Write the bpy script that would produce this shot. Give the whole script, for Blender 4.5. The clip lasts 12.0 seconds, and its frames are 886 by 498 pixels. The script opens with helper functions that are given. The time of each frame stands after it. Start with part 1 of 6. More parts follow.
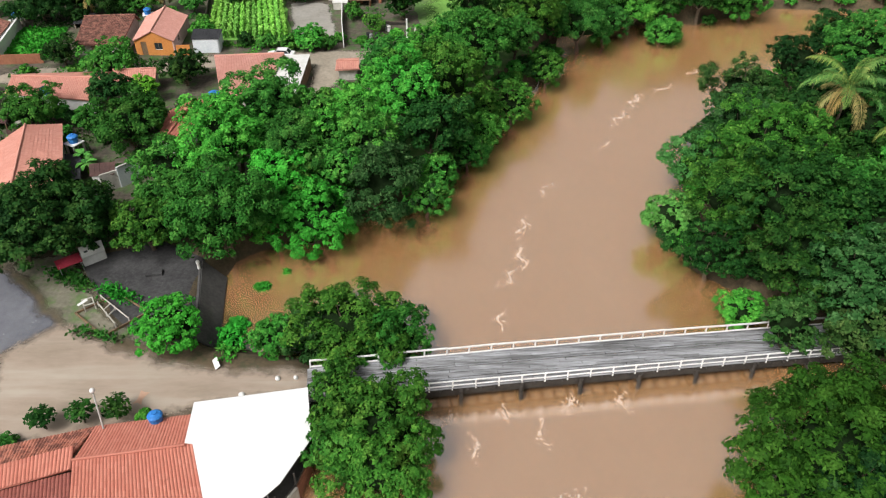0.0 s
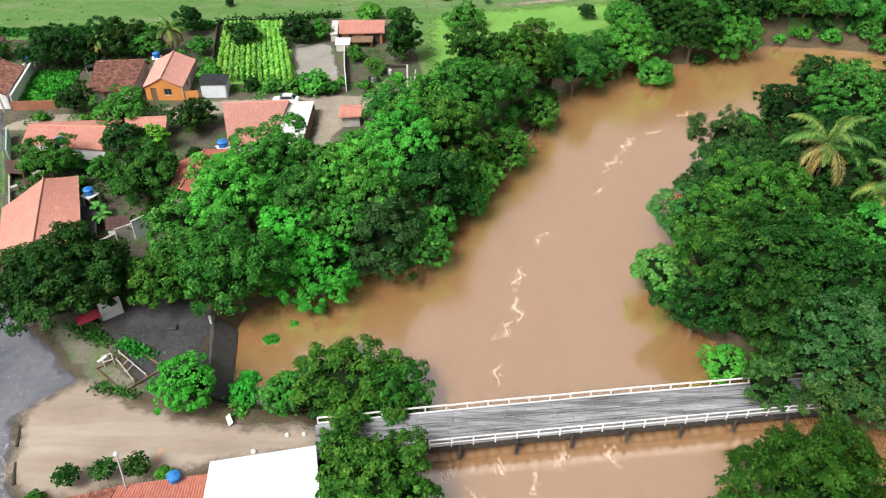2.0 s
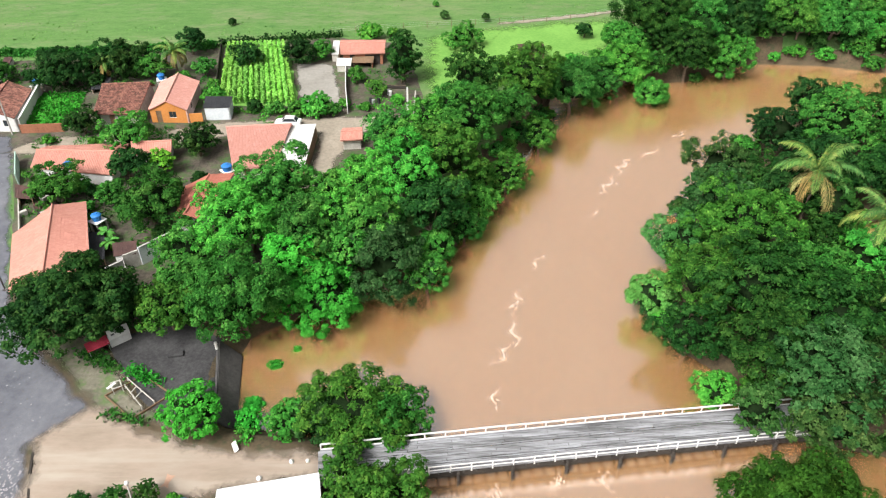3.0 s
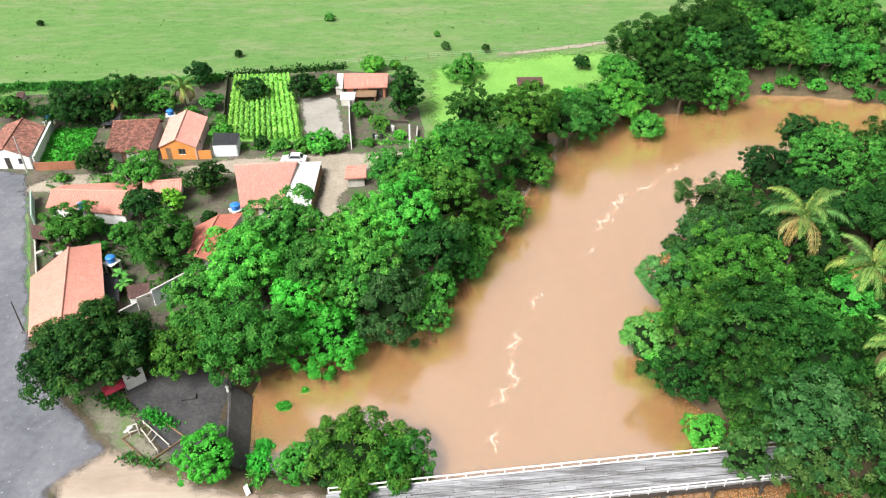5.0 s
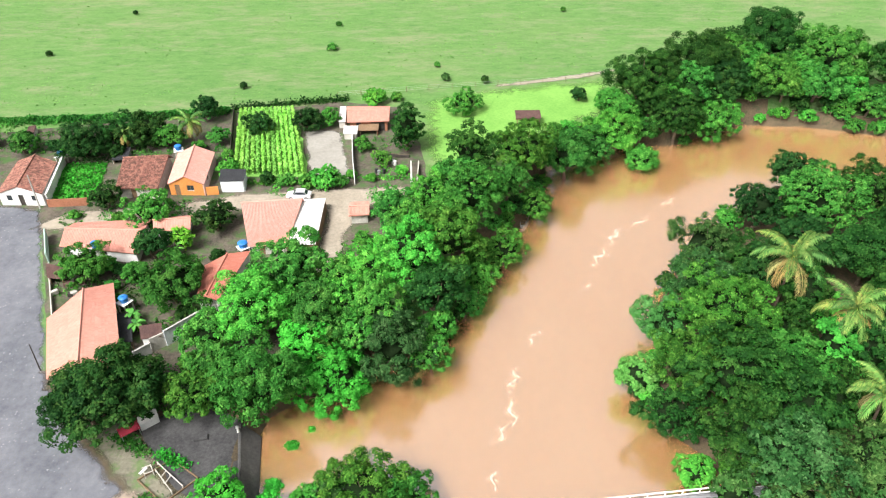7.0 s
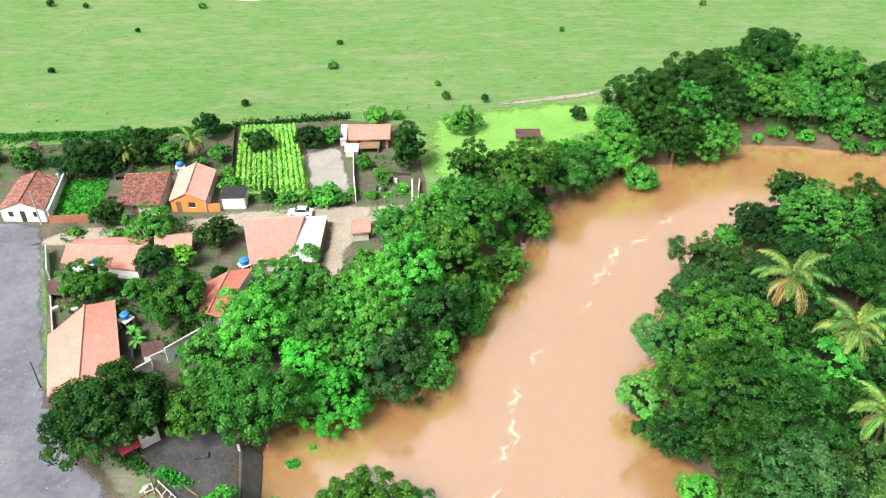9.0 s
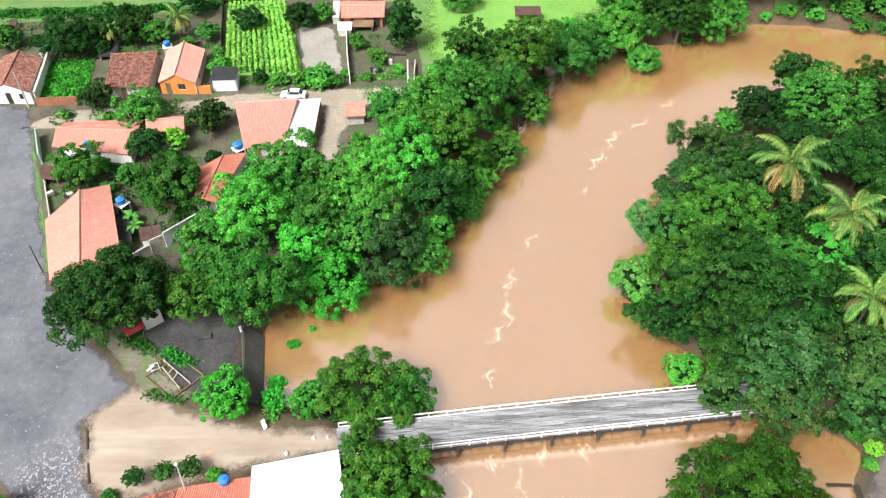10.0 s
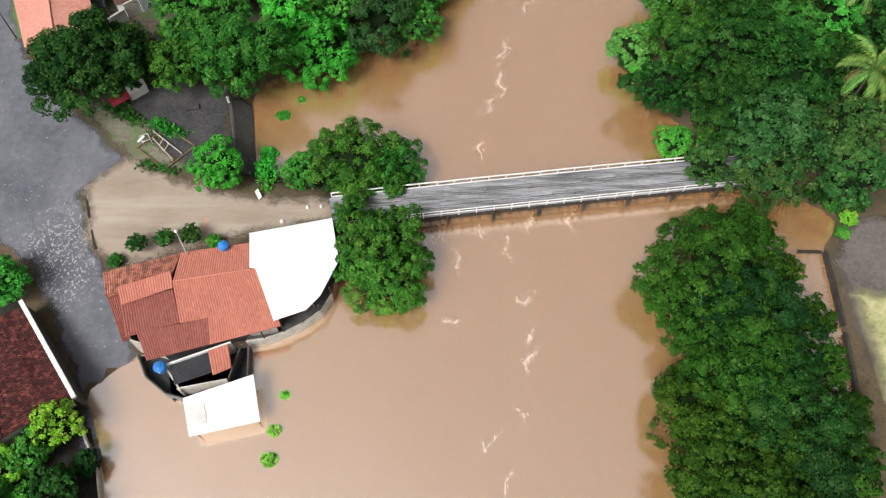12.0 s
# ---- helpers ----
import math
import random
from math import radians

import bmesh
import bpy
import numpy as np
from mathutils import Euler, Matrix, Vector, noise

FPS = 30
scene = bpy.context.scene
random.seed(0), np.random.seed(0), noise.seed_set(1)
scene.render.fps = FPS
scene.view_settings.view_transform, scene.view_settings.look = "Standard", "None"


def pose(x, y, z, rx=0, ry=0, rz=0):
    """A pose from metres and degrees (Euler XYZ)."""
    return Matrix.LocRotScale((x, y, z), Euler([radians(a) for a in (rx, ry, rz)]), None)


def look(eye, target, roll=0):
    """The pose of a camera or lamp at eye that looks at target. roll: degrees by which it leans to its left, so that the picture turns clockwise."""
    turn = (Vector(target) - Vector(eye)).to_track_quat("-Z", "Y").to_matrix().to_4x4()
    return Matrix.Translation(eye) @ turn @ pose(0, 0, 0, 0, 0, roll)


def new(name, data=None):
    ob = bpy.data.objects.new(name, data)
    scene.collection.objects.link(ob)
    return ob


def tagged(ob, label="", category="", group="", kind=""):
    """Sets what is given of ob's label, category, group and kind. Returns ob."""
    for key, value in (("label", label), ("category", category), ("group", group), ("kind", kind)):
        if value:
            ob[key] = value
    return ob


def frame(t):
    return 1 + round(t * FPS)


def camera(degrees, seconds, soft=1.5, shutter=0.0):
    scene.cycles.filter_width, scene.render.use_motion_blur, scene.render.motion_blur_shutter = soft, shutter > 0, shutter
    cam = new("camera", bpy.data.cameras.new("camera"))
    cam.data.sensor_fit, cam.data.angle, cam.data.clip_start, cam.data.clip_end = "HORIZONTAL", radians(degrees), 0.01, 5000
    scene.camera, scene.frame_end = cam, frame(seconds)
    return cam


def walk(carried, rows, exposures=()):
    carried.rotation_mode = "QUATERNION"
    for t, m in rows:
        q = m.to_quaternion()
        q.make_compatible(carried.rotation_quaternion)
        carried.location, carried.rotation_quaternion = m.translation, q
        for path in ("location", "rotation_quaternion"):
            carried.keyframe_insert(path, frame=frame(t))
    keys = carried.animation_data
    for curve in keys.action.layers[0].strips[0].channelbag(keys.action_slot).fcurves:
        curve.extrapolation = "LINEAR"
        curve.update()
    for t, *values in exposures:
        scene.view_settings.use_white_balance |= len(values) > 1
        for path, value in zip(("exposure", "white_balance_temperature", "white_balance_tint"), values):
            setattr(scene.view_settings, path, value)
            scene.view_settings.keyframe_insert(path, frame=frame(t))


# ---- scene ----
cam = camera(62.9, 12.0, soft=1.2)


def aim(x, y, z, pitch, yaw, roll):
    p, w = radians(pitch), radians(yaw)
    d = Vector((-math.sin(w) * math.cos(p), math.cos(w) * math.cos(p), math.sin(p)))
    return look((x, y, z), Vector((x, y, z)) + d, roll)


# seconds, eye, pitch, yaw, roll: a straight climb, then a tilt up and a long tilt down
PATH = [
    (0.0, -0.185, -0.05, 46.776, -36.85, -0.11, 0.1),
    (0.5, -0.2, 0.02, 48.358, -36.79, -0.11, 0.1),
    (1.0, -0.16, 0.04, 50.024, -36.77, -0.07, 0.0),
    (1.5, -0.19, -0.035, 51.744, -36.66, -0.16, 0.0),
    (2.0, -0.19, -0.05, 53.45, -36.52, -0.16, 0.05),
    (2.5, -0.06, -0.1, 55.261, -36.44, -0.11, 0.0),
    (3.0, 0.02, -0.1, 57.0, -36.4, -0.07, -0.1),
    (4.0, 0.04, -0.06, 60.2, -36.28, 0.0, -0.2),
    (5.0, 0.045, -0.03, 62.997, -36.15, 0.07, -0.3),
    (5.5, 0.02, -0.04, 64.2, -36.01, 0.07, -0.3),
    (6.0, 0.0, -0.02, 65.743, -35.95, 0.09, -0.37),
    (6.5, -0.09, -0.03, 67.45, -35.87, 0.05, -0.4),
    (7.0, -0.11, -0.08, 68.95, -35.76, 0.04, -0.4),
    (7.2, -0.15, -0.07, 69.3, -34.98, 0.03, -0.4),
    (7.6, -0.3, -0.1, 69.5, -31.45, 0.0, -0.33),
    (8.0, -0.45, -0.14, 69.45, -28.1, -0.05, -0.25),
    (8.15, -0.51, -0.15, 69.4, -27.6, -0.08, -0.22),
    (8.4, -0.6, -0.17, 69.35, -29.15, -0.12, -0.17),
    (8.8, -0.75, -0.2, 69.3, -32.69, -0.2, -0.1),
    (9.0, -0.81, -0.19, 69.32, -34.47, -0.29, 0.0),
    (9.5, -0.8, -0.1, 69.37, -39.01, -0.46, 0.12),
    (10.0, -0.78, 0.07, 69.5, -43.7, -0.69, 0.34),
    (10.5, -0.69, 0.2, 69.56, -48.34, -0.88, 0.47),
    (11.0, -0.6, 0.25, 69.55, -52.88, -1.15, 0.72),
    (11.5, -0.4, 0.18, 69.5, -57.26, -1.4, 1.0),
    (12.0, -0.1, 0.08, 69.42, -61.58, -1.5, 1.15),
]
walk(cam, [(t, aim(*r)) for t, *r in PATH],
     exposures=[(0.0, -0.22), (1.5, -0.06), (3.2, 0.32), (5.0, 0.54), (7.0, 0.66), (9.0, 0.66), (10.0, 0.5), (11.0, 0.12), (12.0, -0.18)])

# ---- world and sun: a bright, thinly overcast sky ----
world = bpy.data.worlds.new("sky")
scene.world = world
world.use_nodes = True
wn = world.node_tree.nodes
sky = wn.new("ShaderNodeTexSky")
sky.sky_type, sky.sun_disc = "NISHITA", False
sky.sun_elevation, sky.sun_rotation = radians(51), radians(221)
sky.air_density, sky.dust_density, sky.ozone_density = 1.0, 9.0, 0.6
veil = wn.new("ShaderNodeHueSaturation")
veil.inputs["Saturation"].default_value = 0.14
world.node_tree.links.new(sky.outputs[0], veil.inputs["Color"])
world.node_tree.links.new(veil.outputs[0], wn["Background"].inputs[0])
wn["Background"].inputs[1].default_value = 0.125
sun_data = bpy.data.lights.new("sun", "SUN")
sun_data.energy, sun_data.angle, sun_data.color = 3.1, radians(20), (1.0, 0.985, 0.96)
sun_ob = new("sun", sun_data)
sun_ob.matrix_world = look((-53, -61, 200), (0, 0, 100))


# ---- materials ----
def material(name, build, rough=0.8, metal=0.0, spec=0.3):
    """A node material; build(nodes, links, bsdf) wires colour and relief."""
    m = bpy.data.materials.new(name)
    m.use_nodes = True
    n, l = m.node_tree.nodes, m.node_tree.links
    b = n["Principled BSDF"]
    b.inputs["Roughness"].default_value = rough
    b.inputs["Metallic"].default_value = metal
    b.inputs["Specular IOR Level"].default_value = spec
    build(n, l, b)
    return m


def tex(n, l, scale, detail=4.0, rough=0.6, stretch=None):
    t = n.new("ShaderNodeTexNoise")
    t.inputs["Scale"].default_value, t.inputs["Detail"].default_value, t.inputs["Roughness"].default_value = scale, detail, rough
    g = n.new("ShaderNodeNewGeometry")
    if stretch:
        mp = n.new("ShaderNodeMapping")
        mp.inputs["Scale"].default_value = stretch[:3]
        if len(stretch) > 3:
            mp.inputs["Rotation"].default_value = (0, 0, radians(stretch[3]))
        l.new(g.outputs["Position"], mp.inputs["Vector"])
        l.new(mp.outputs[0], t.inputs["Vector"])
    else:
        l.new(g.outputs["Position"], t.inputs["Vector"])
    return t.outputs["Fac"]


def ramp(n, l, fac, stops):
    r = n.new("ShaderNodeValToRGB")
    e = r.color_ramp.elements
    while len(e) < len(stops):
        e.new(0.5)
    for k, (pos, col) in enumerate(stops):
        e[k].position, e[k].color = pos, (*col, 1)
    l.new(fac, r.inputs[0])
    return r.outputs[0]


def mix(n, l, fac, a, b, kind="MIX"):
    m = n.new("ShaderNodeMix")
    m.data_type, m.blend_type = "RGBA", kind
    if isinstance(fac, (int, float)):
        m.inputs["Factor"].default_value = fac
    else:
        l.new(fac, m.inputs["Factor"])
    for sock, v in ((m.inputs["A"], a), (m.inputs["B"], b)):
        if isinstance(v, tuple):
            sock.default_value = (*v, 1)
        else:
            l.new(v, sock)
    return m.outputs["Result"]


def bump(n, l, b, fac, strength=0.3, dist=0.05):
    k = n.new("ShaderNodeBump")
    k.inputs["Strength"].default_value, k.inputs["Distance"].default_value = strength, dist
    l.new(fac, k.inputs["Height"])
    l.new(k.outputs[0], b.inputs["Normal"])


def surface(name, dark, light, big=0.3, small=4.0, rough=0.85, relief=0.3, lo=0.35, hi=0.65, dist=0.05, spots=None, metal=0.0, spec=0.3):
    """Two-scale variation between two colours, with fine relief and, where given, spots of a third colour."""
    def build(n, l, b):
        a, c = tex(n, l, big, 5), tex(n, l, small, 5, 0.7)
        col = mix(n, l, 0.55, ramp(n, l, a, [(lo, dark), (hi, light)]), ramp(n, l, c, [(lo, dark), (hi, light)]))
        if spots:
            s = ramp(n, l, tex(n, l, spots[1], 6, 0.7), [(spots[2], (0, 0, 0)), (spots[2] + 0.17, (0.9, 0.9, 0.9))])
            col = mix(n, l, s, col, spots[0])
        l.new(col, b.inputs["Base Color"])
        bump(n, l, b, c, relief, dist)
    return material(name, build, rough, metal, spec)


def leaf_material(name, dark, light, tip):
    """Foliage: every leaf cluster takes its own shade, every tree its own tone."""
    def build(n, l, b):
        g = n.new("ShaderNodeNewGeometry")
        o = n.new("ShaderNodeObjectInfo")
        mid_ = tuple(0.8 * a + 0.2 * c for a, c in zip(dark, light))
        col = ramp(n, l, g.outputs["Random Per Island"], [(0.0, mid_), (0.8, light), (1.0, tip)])
        patch = ramp(n, l, tex(n, l, 0.5, 4, 0.65), [(0.33, dark), (0.52, light), (0.72, tip)])
        col = mix(n, l, 0.5, col, patch)
        tone = ramp(n, l, o.outputs["Random"], [(0.0, (0.62, 0.72, 0.72)), (0.3, (1.15, 0.95, 0.75)), (0.55, (0.8, 1.0, 0.95)), (0.8, (1.22, 1.12, 0.9)), (1.0, (0.92, 1.15, 0.95))])
        col = mix(n, l, 1.0, col, tone, "MULTIPLY")
        l.new(col, b.inputs["Base Color"])
        t = n.new("ShaderNodeBsdfTranslucent")
        l.new(col, t.inputs["Color"])
        s = n.new("ShaderNodeMixShader")
        s.inputs[0].default_value = 0.03
        l.new(b.outputs[0], s.inputs[1])
        l.new(t.outputs[0], s.inputs[2])
        l.new(s.outputs[0], n["Material Output"].inputs["Surface"])
    return material(name, build, 0.7, 0.0, 0.06)


LEAF = {
    "dark": leaf_material("leaf_dark", (0.004, 0.020, 0.005), (0.015, 0.062, 0.013), (0.075, 0.16, 0.04)),
    "deep": leaf_material("leaf_deep", (0.003, 0.018, 0.004), (0.016, 0.070, 0.012), (0.075, 0.18, 0.036)),
    "olive": leaf_material("leaf_olive", (0.006, 0.022, 0.003), (0.029, 0.086, 0.009), (0.09, 0.185, 0.026)),
    "mid": leaf_material("leaf_mid", (0.008, 0.045, 0.008), (0.046, 0.20, 0.030), (0.19, 0.43, 0.085)),
    "lush": leaf_material("leaf_lush", (0.007, 0.040, 0.006), (0.038, 0.152, 0.021), (0.15, 0.33, 0.06)),
    "bright": leaf_material("leaf_bright", (0.012, 0.085, 0.011), (0.062, 0.31, 0.04), (0.22, 0.54, 0.10)),
    "vivid": leaf_material("leaf_vivid", (0.012, 0.12, 0.012), (0.045, 0.36, 0.04), (0.11, 0.50, 0.08)),
    "grey": leaf_material("leaf_grey", (0.007, 0.030, 0.008), (0.033, 0.098, 0.024), (0.14, 0.24, 0.085)),
    "pale": leaf_material("leaf_pale", (0.025, 0.10, 0.02), (0.09, 0.28, 0.06), (0.20, 0.42, 0.12)),
    "yellow": leaf_material("leaf_yellow", (0.05, 0.16, 0.012), (0.17, 0.42, 0.04), (0.42, 0.50, 0.11)),
    "frond": leaf_material("leaf_frond", (0.04, 0.11, 0.03), (0.12, 0.26, 0.065), (0.38, 0.40, 0.13)),
    "dry": leaf_material("leaf_dry", (0.14, 0.11, 0.05), (0.34, 0.27, 0.11), (0.46, 0.40, 0.14)),
}


def build_water(n, l, b):
    a = tex(n, l, 0.05, 4, 0.55, (1, 0.45, 1, 25))
    c = tex(n, l, 0.6, 5, 0.6, (1, 0.35, 1, 20))
    col = mix(n, l, 0.4, ramp(n, l, a, [(0.3, (0.66, 0.325, 0.118)), (0.7, (0.71, 0.40, 0.178))]),
              ramp(n, l, c, [(0.35, (0.66, 0.325, 0.118)), (0.65, (0.71, 0.40, 0.178))]))
    l.new(col, b.inputs["Base Color"])
    b.inputs["IOR"].default_value = 3.7
    r = tex(n, l, 0.45, 2, 0.5, (1, 0.5, 1, 20))
    bump(n, l, b, r, 0.04, 0.12)


def build_corrugated(n, l, b):
    a, c = tex(n, l, 0.5, 5), tex(n, l, 7, 4)
    col = mix(n, l, 0.5, ramp(n, l, a, [(0.3, (0.74, 0.74, 0.73)), (0.6, (0.86, 0.86, 0.86))]), ramp(n, l, c, [(0.3, (0.78, 0.78, 0.77)), (0.7, (0.87, 0.87, 0.87))]))
    l.new(col, b.inputs["Base Color"])


def tile_material(name, dark, mid, light, moss=0.62):
    """Fired clay: each tile of its own shade, stained in large patches."""
    def build(n, l, b):
        g = n.new("ShaderNodeNewGeometry")
        col = ramp(n, l, g.outputs["Random Per Island"], [(0.0, mid), (0.5, light), (1.0, mid)])
        a = tex(n, l, 0.55, 5, 0.65)
        col = mix(n, l, ramp(n, l, a, [(0.35, (0, 0, 0)), (0.7, (0.75, 0.75, 0.75))]), col, mid)
        c = tex(n, l, 1.6, 6, 0.75)
        col = mix(n, l, ramp(n, l, c, [(moss, (0, 0, 0)), (moss + 0.13, (0.85, 0.85, 0.85))]), col, dark)
        f = tex(n, l, 14, 3, 0.6)
        col = mix(n, l, ramp(n, l, f, [(0.4, (0, 0, 0)), (0.7, (0.3, 0.3, 0.3))]), col, dark)
        l.new(col, b.inputs["Base Color"])
        bump(n, l, b, f, 0.25, 0.02)
    return material(name, build, 0.85, 0.0, 0.2)


def build_cobble(n, l, b):
    v = n.new("ShaderNodeTexVoronoi")
    v.feature = "DISTANCE_TO_EDGE"
    v.inputs["Scale"].default_value = 5.6
    g = n.new("ShaderNodeNewGeometry")
    l.new(g.outputs["Position"], v.inputs["Vector"])
    w = n.new("ShaderNodeTexVoronoi")
    w.inputs["Scale"].default_value = 5.6
    l.new(g.outputs["Position"], w.inputs["Vector"])
    a = tex(n, l, 0.16, 5, 0.6)
    d = tex(n, l, 1.1, 5, 0.7)
    base = mix(n, l, 0.5, ramp(n, l, a, [(0.35, (0.055, 0.066, 0.088)), (0.65, (0.185, 0.19, 0.215))]), ramp(n, l, d, [(0.3, (0.07, 0.076, 0.094)), (0.7, (0.19, 0.19, 0.21))]))
    stone = mix(n, l, ramp(n, l, w.outputs["Color"], [(0.62, (0, 0, 0)), (0.78, (1, 1, 1))]), base, (0.37, 0.345, 0.355))
    few = mix(n, l, ramp(n, l, w.outputs["Color"], [(0.88, (0, 0, 0)), (0.95, (0.6, 0.6, 0.6))]), base, (0.36, 0.35, 0.36))
    mp = n.new("ShaderNodeMapping")
    mp.inputs["Location"].default_value, mp.inputs["Scale"].default_value = (39.6 / 7, -36.2 / 9, 0), (1 / 7, 1 / 9, 0)
    l.new(g.outputs["Position"], mp.inputs["Vector"])
    ball = n.new("ShaderNodeTexGradient")
    ball.gradient_type = "SPHERICAL"
    l.new(mp.outputs[0], ball.inputs["Vector"])
    spread = mix(n, l, 0.5, ball.outputs["Color"], d)
    patchy = mix(n, l, ramp(n, l, spread, [(0.36, (0, 0, 0)), (0.52, (1, 1, 1))]), few, stone)
    col = mix(n, l, ramp(n, l, v.outputs["Distance"], [(0.0, (1, 1, 1)), (0.07, (0, 0, 0))]), patchy, (0.13, 0.125, 0.125))
    l.new(col, b.inputs["Base Color"])
    bump(n, l, b, v.outputs["Distance"], 0.4, 0.05)


def build_grass(n, l, b):
    a, c, f = tex(n, l, 0.03, 5, 0.6), tex(n, l, 0.22, 7, 0.75, (1, 2.2, 1)), tex(n, l, 1.6, 5, 0.75, (1, 1.8, 1))
    g1 = ramp(n, l, a, [(0.3, (0.070, 0.172, 0.039)), (0.5, (0.112, 0.228, 0.061)), (0.72, (0.186, 0.249, 0.094))])
    g2 = ramp(n, l, c, [(0.32, (0.033, 0.107, 0.028)), (0.5, (0.112, 0.224, 0.061)), (0.68, (0.172, 0.267, 0.088))])
    g3 = ramp(n, l, f, [(0.3, (0.042, 0.120, 0.033)), (0.7, (0.158, 0.267, 0.088))])
    col = mix(n, l, 0.35, mix(n, l, 0.62, g1, g2), g3)
    bare = ramp(n, l, tex(n, l, 0.07, 7, 0.8, (1, 2.5, 1)), [(0.48, (0, 0, 0)), (0.66, (0.75, 0.75, 0.75))])
    col = mix(n, l, bare, col, (0.214, 0.232, 0.127))
    l.new(col, b.inputs["Base Color"])
    bump(n, l, b, f, 0.7, 0.15)


def build_mud(n, l, b):
    a, c = tex(n, l, 0.14, 5, 0.6, (1, 2.2, 1, -8)), tex(n, l, 1.2, 6, 0.7, (0.5, 2.0, 1, -6))
    f = ramp(n, l, tex(n, l, 0.5, 3, 0.5, (0.12, 1.6, 1, -6)), [(0.5, (0, 0, 0)), (0.7, (0.5, 0.5, 0.5))])
    col = mix(n, l, 0.5, ramp(n, l, a, [(0.32, (0.21, 0.165, 0.12)), (0.5, (0.33, 0.255, 0.20)), (0.7, (0.37, 0.31, 0.25))]),
              ramp(n, l, c, [(0.3, (0.28, 0.22, 0.17)), (0.7, (0.36, 0.295, 0.235))]))
    col = mix(n, l, f, col, (0.45, 0.40, 0.33))
    l.new(col, b.inputs["Base Color"])
    r = n.new("ShaderNodeMapRange")
    r.inputs["To Min"].default_value, r.inputs["To Max"].default_value = 0.35, 0.9
    l.new(a, r.inputs["Value"])
    l.new(r.outputs[0], b.inputs["Roughness"])
    bump(n, l, b, c, 0.25, 0.06)


def build_plank(n, l, b):
    o = n.new("ShaderNodeObjectInfo")
    g = tex(n, l, 5, 5, 0.7, (0.15, 3, 1, -7))
    wear = ramp(n, l, tex(n, l, 0.9, 6, 0.7, (0.16, 2.4, 1, -7)), [(0.36, (0.30, 0.29, 0.28)), (0.6, (1.1, 1.1, 1.12))])
    col = mix(n, l, 0.4, ramp(n, l, g, [(0.3, (0.13, 0.13, 0.13)), (0.7, (0.42, 0.425, 0.435))]), ramp(n, l, o.outputs["Random"], [(0.0, (0.20, 0.20, 0.205)), (1.0, (0.45, 0.46, 0.48))]))
    col = mix(n, l, 0.85, col, wear, "MULTIPLY")
    l.new(col, b.inputs["Base Color"])
    bump(n, l, b, g, 0.3, 0.02)


def build_glass(n, l, b):
    b.inputs["Base Color"].default_value = (0.03, 0.04, 0.045, 1)


M_WATER = material("muddy_water", build_water, 0.19, 0.0, 1.0)
M_GRASS = material("pasture_grass", build_grass, 0.9, 0.0, 0.1)
M_COBBLE = material("cobble_paving", build_cobble, 0.75)
M_MUD = material("wet_mud", build_mud, 0.8)
M_SOIL = surface("village_soil", (0.035, 0.031, 0.025), (0.15, 0.125, 0.095), 0.35, 2.5, 0.95, 0.4, spots=((0.05, 0.12, 0.025), 0.45, 0.47))
M_DIRT = surface("dirt_road", (0.23, 0.195, 0.15), (0.37, 0.32, 0.255), 0.25, 2.0, 0.95, 0.3, spots=((0.20, 0.23, 0.11), 0.7, 0.66))
M_SLAB = surface("dark_concrete", (0.022, 0.022, 0.023), (0.075, 0.073, 0.073), 0.5, 3.0, 0.8, 0.3, spots=((0.36, 0.34, 0.33), 3.0, 0.68))
M_SLAB_WET_SHADED = surface("wet_and_shaded_concrete", (0.045, 0.044, 0.045), (0.11, 0.105, 0.10), 0.5, 3.0, 0.6, 0.3)
M_LOT = surface("bare_lot", (0.22, 0.205, 0.18), (0.33, 0.31, 0.275), 0.3, 2.0, 0.95, 0.3)
M_RIVERBED = surface("bank_earth", (0.05, 0.04, 0.025), (0.13, 0.095, 0.055), 0.4, 3.0, 0.95, 0.4, spots=((0.03, 0.055, 0.02), 0.5, 0.55))
M_SAND = surface("grassy_sand", (0.20, 0.24, 0.08), (0.58, 0.50, 0.30), 0.3, 1.5, 0.95, 0.4)
M_BARK = surface("bark", (0.06, 0.045, 0.03), (0.17, 0.13, 0.09), 2.0, 12.0, 0.95, 0.6)
M_CROWN_SHADE = surface("crown_inner_shade", (0.006, 0.012, 0.005), (0.014, 0.028, 0.010), 0.8, 5.0, 1.0, 0.6, spec=0.0)
M_TILE = tile_material("clay_tile_salmon", (0.27, 0.12, 0.085), (0.55, 0.245, 0.19), (0.63, 0.315, 0.25), 0.68)
M_TILE_PINK = tile_material("clay_tile_pink", (0.30, 0.13, 0.10), (0.56, 0.27, 0.22), (0.66, 0.36, 0.30), 0.62)
M_TILE_OLD = tile_material("clay_tile_old", (0.085, 0.045, 0.036), (0.29, 0.12, 0.09), (0.46, 0.23, 0.17), 0.44)
M_TILE_ORANGE = tile_material("clay_tile_orange", (0.22, 0.075, 0.052), (0.47, 0.165, 0.118), (0.56, 0.23, 0.17), 0.63)
M_TILE_MOSSY = tile_material("clay_tile_mossy", (0.03, 0.012, 0.013), (0.17, 0.04, 0.037), (0.36, 0.115, 0.085), 0.38)
M_TILE_MAROON = tile_material("clay_tile_maroon", (0.10, 0.04, 0.036), (0.27, 0.085, 0.068), (0.35, 0.13, 0.10), 0.58)
M_ROOFWHITE = material("white_sheet_roof", build_corrugated, 0.5, 0.0, 0.4)
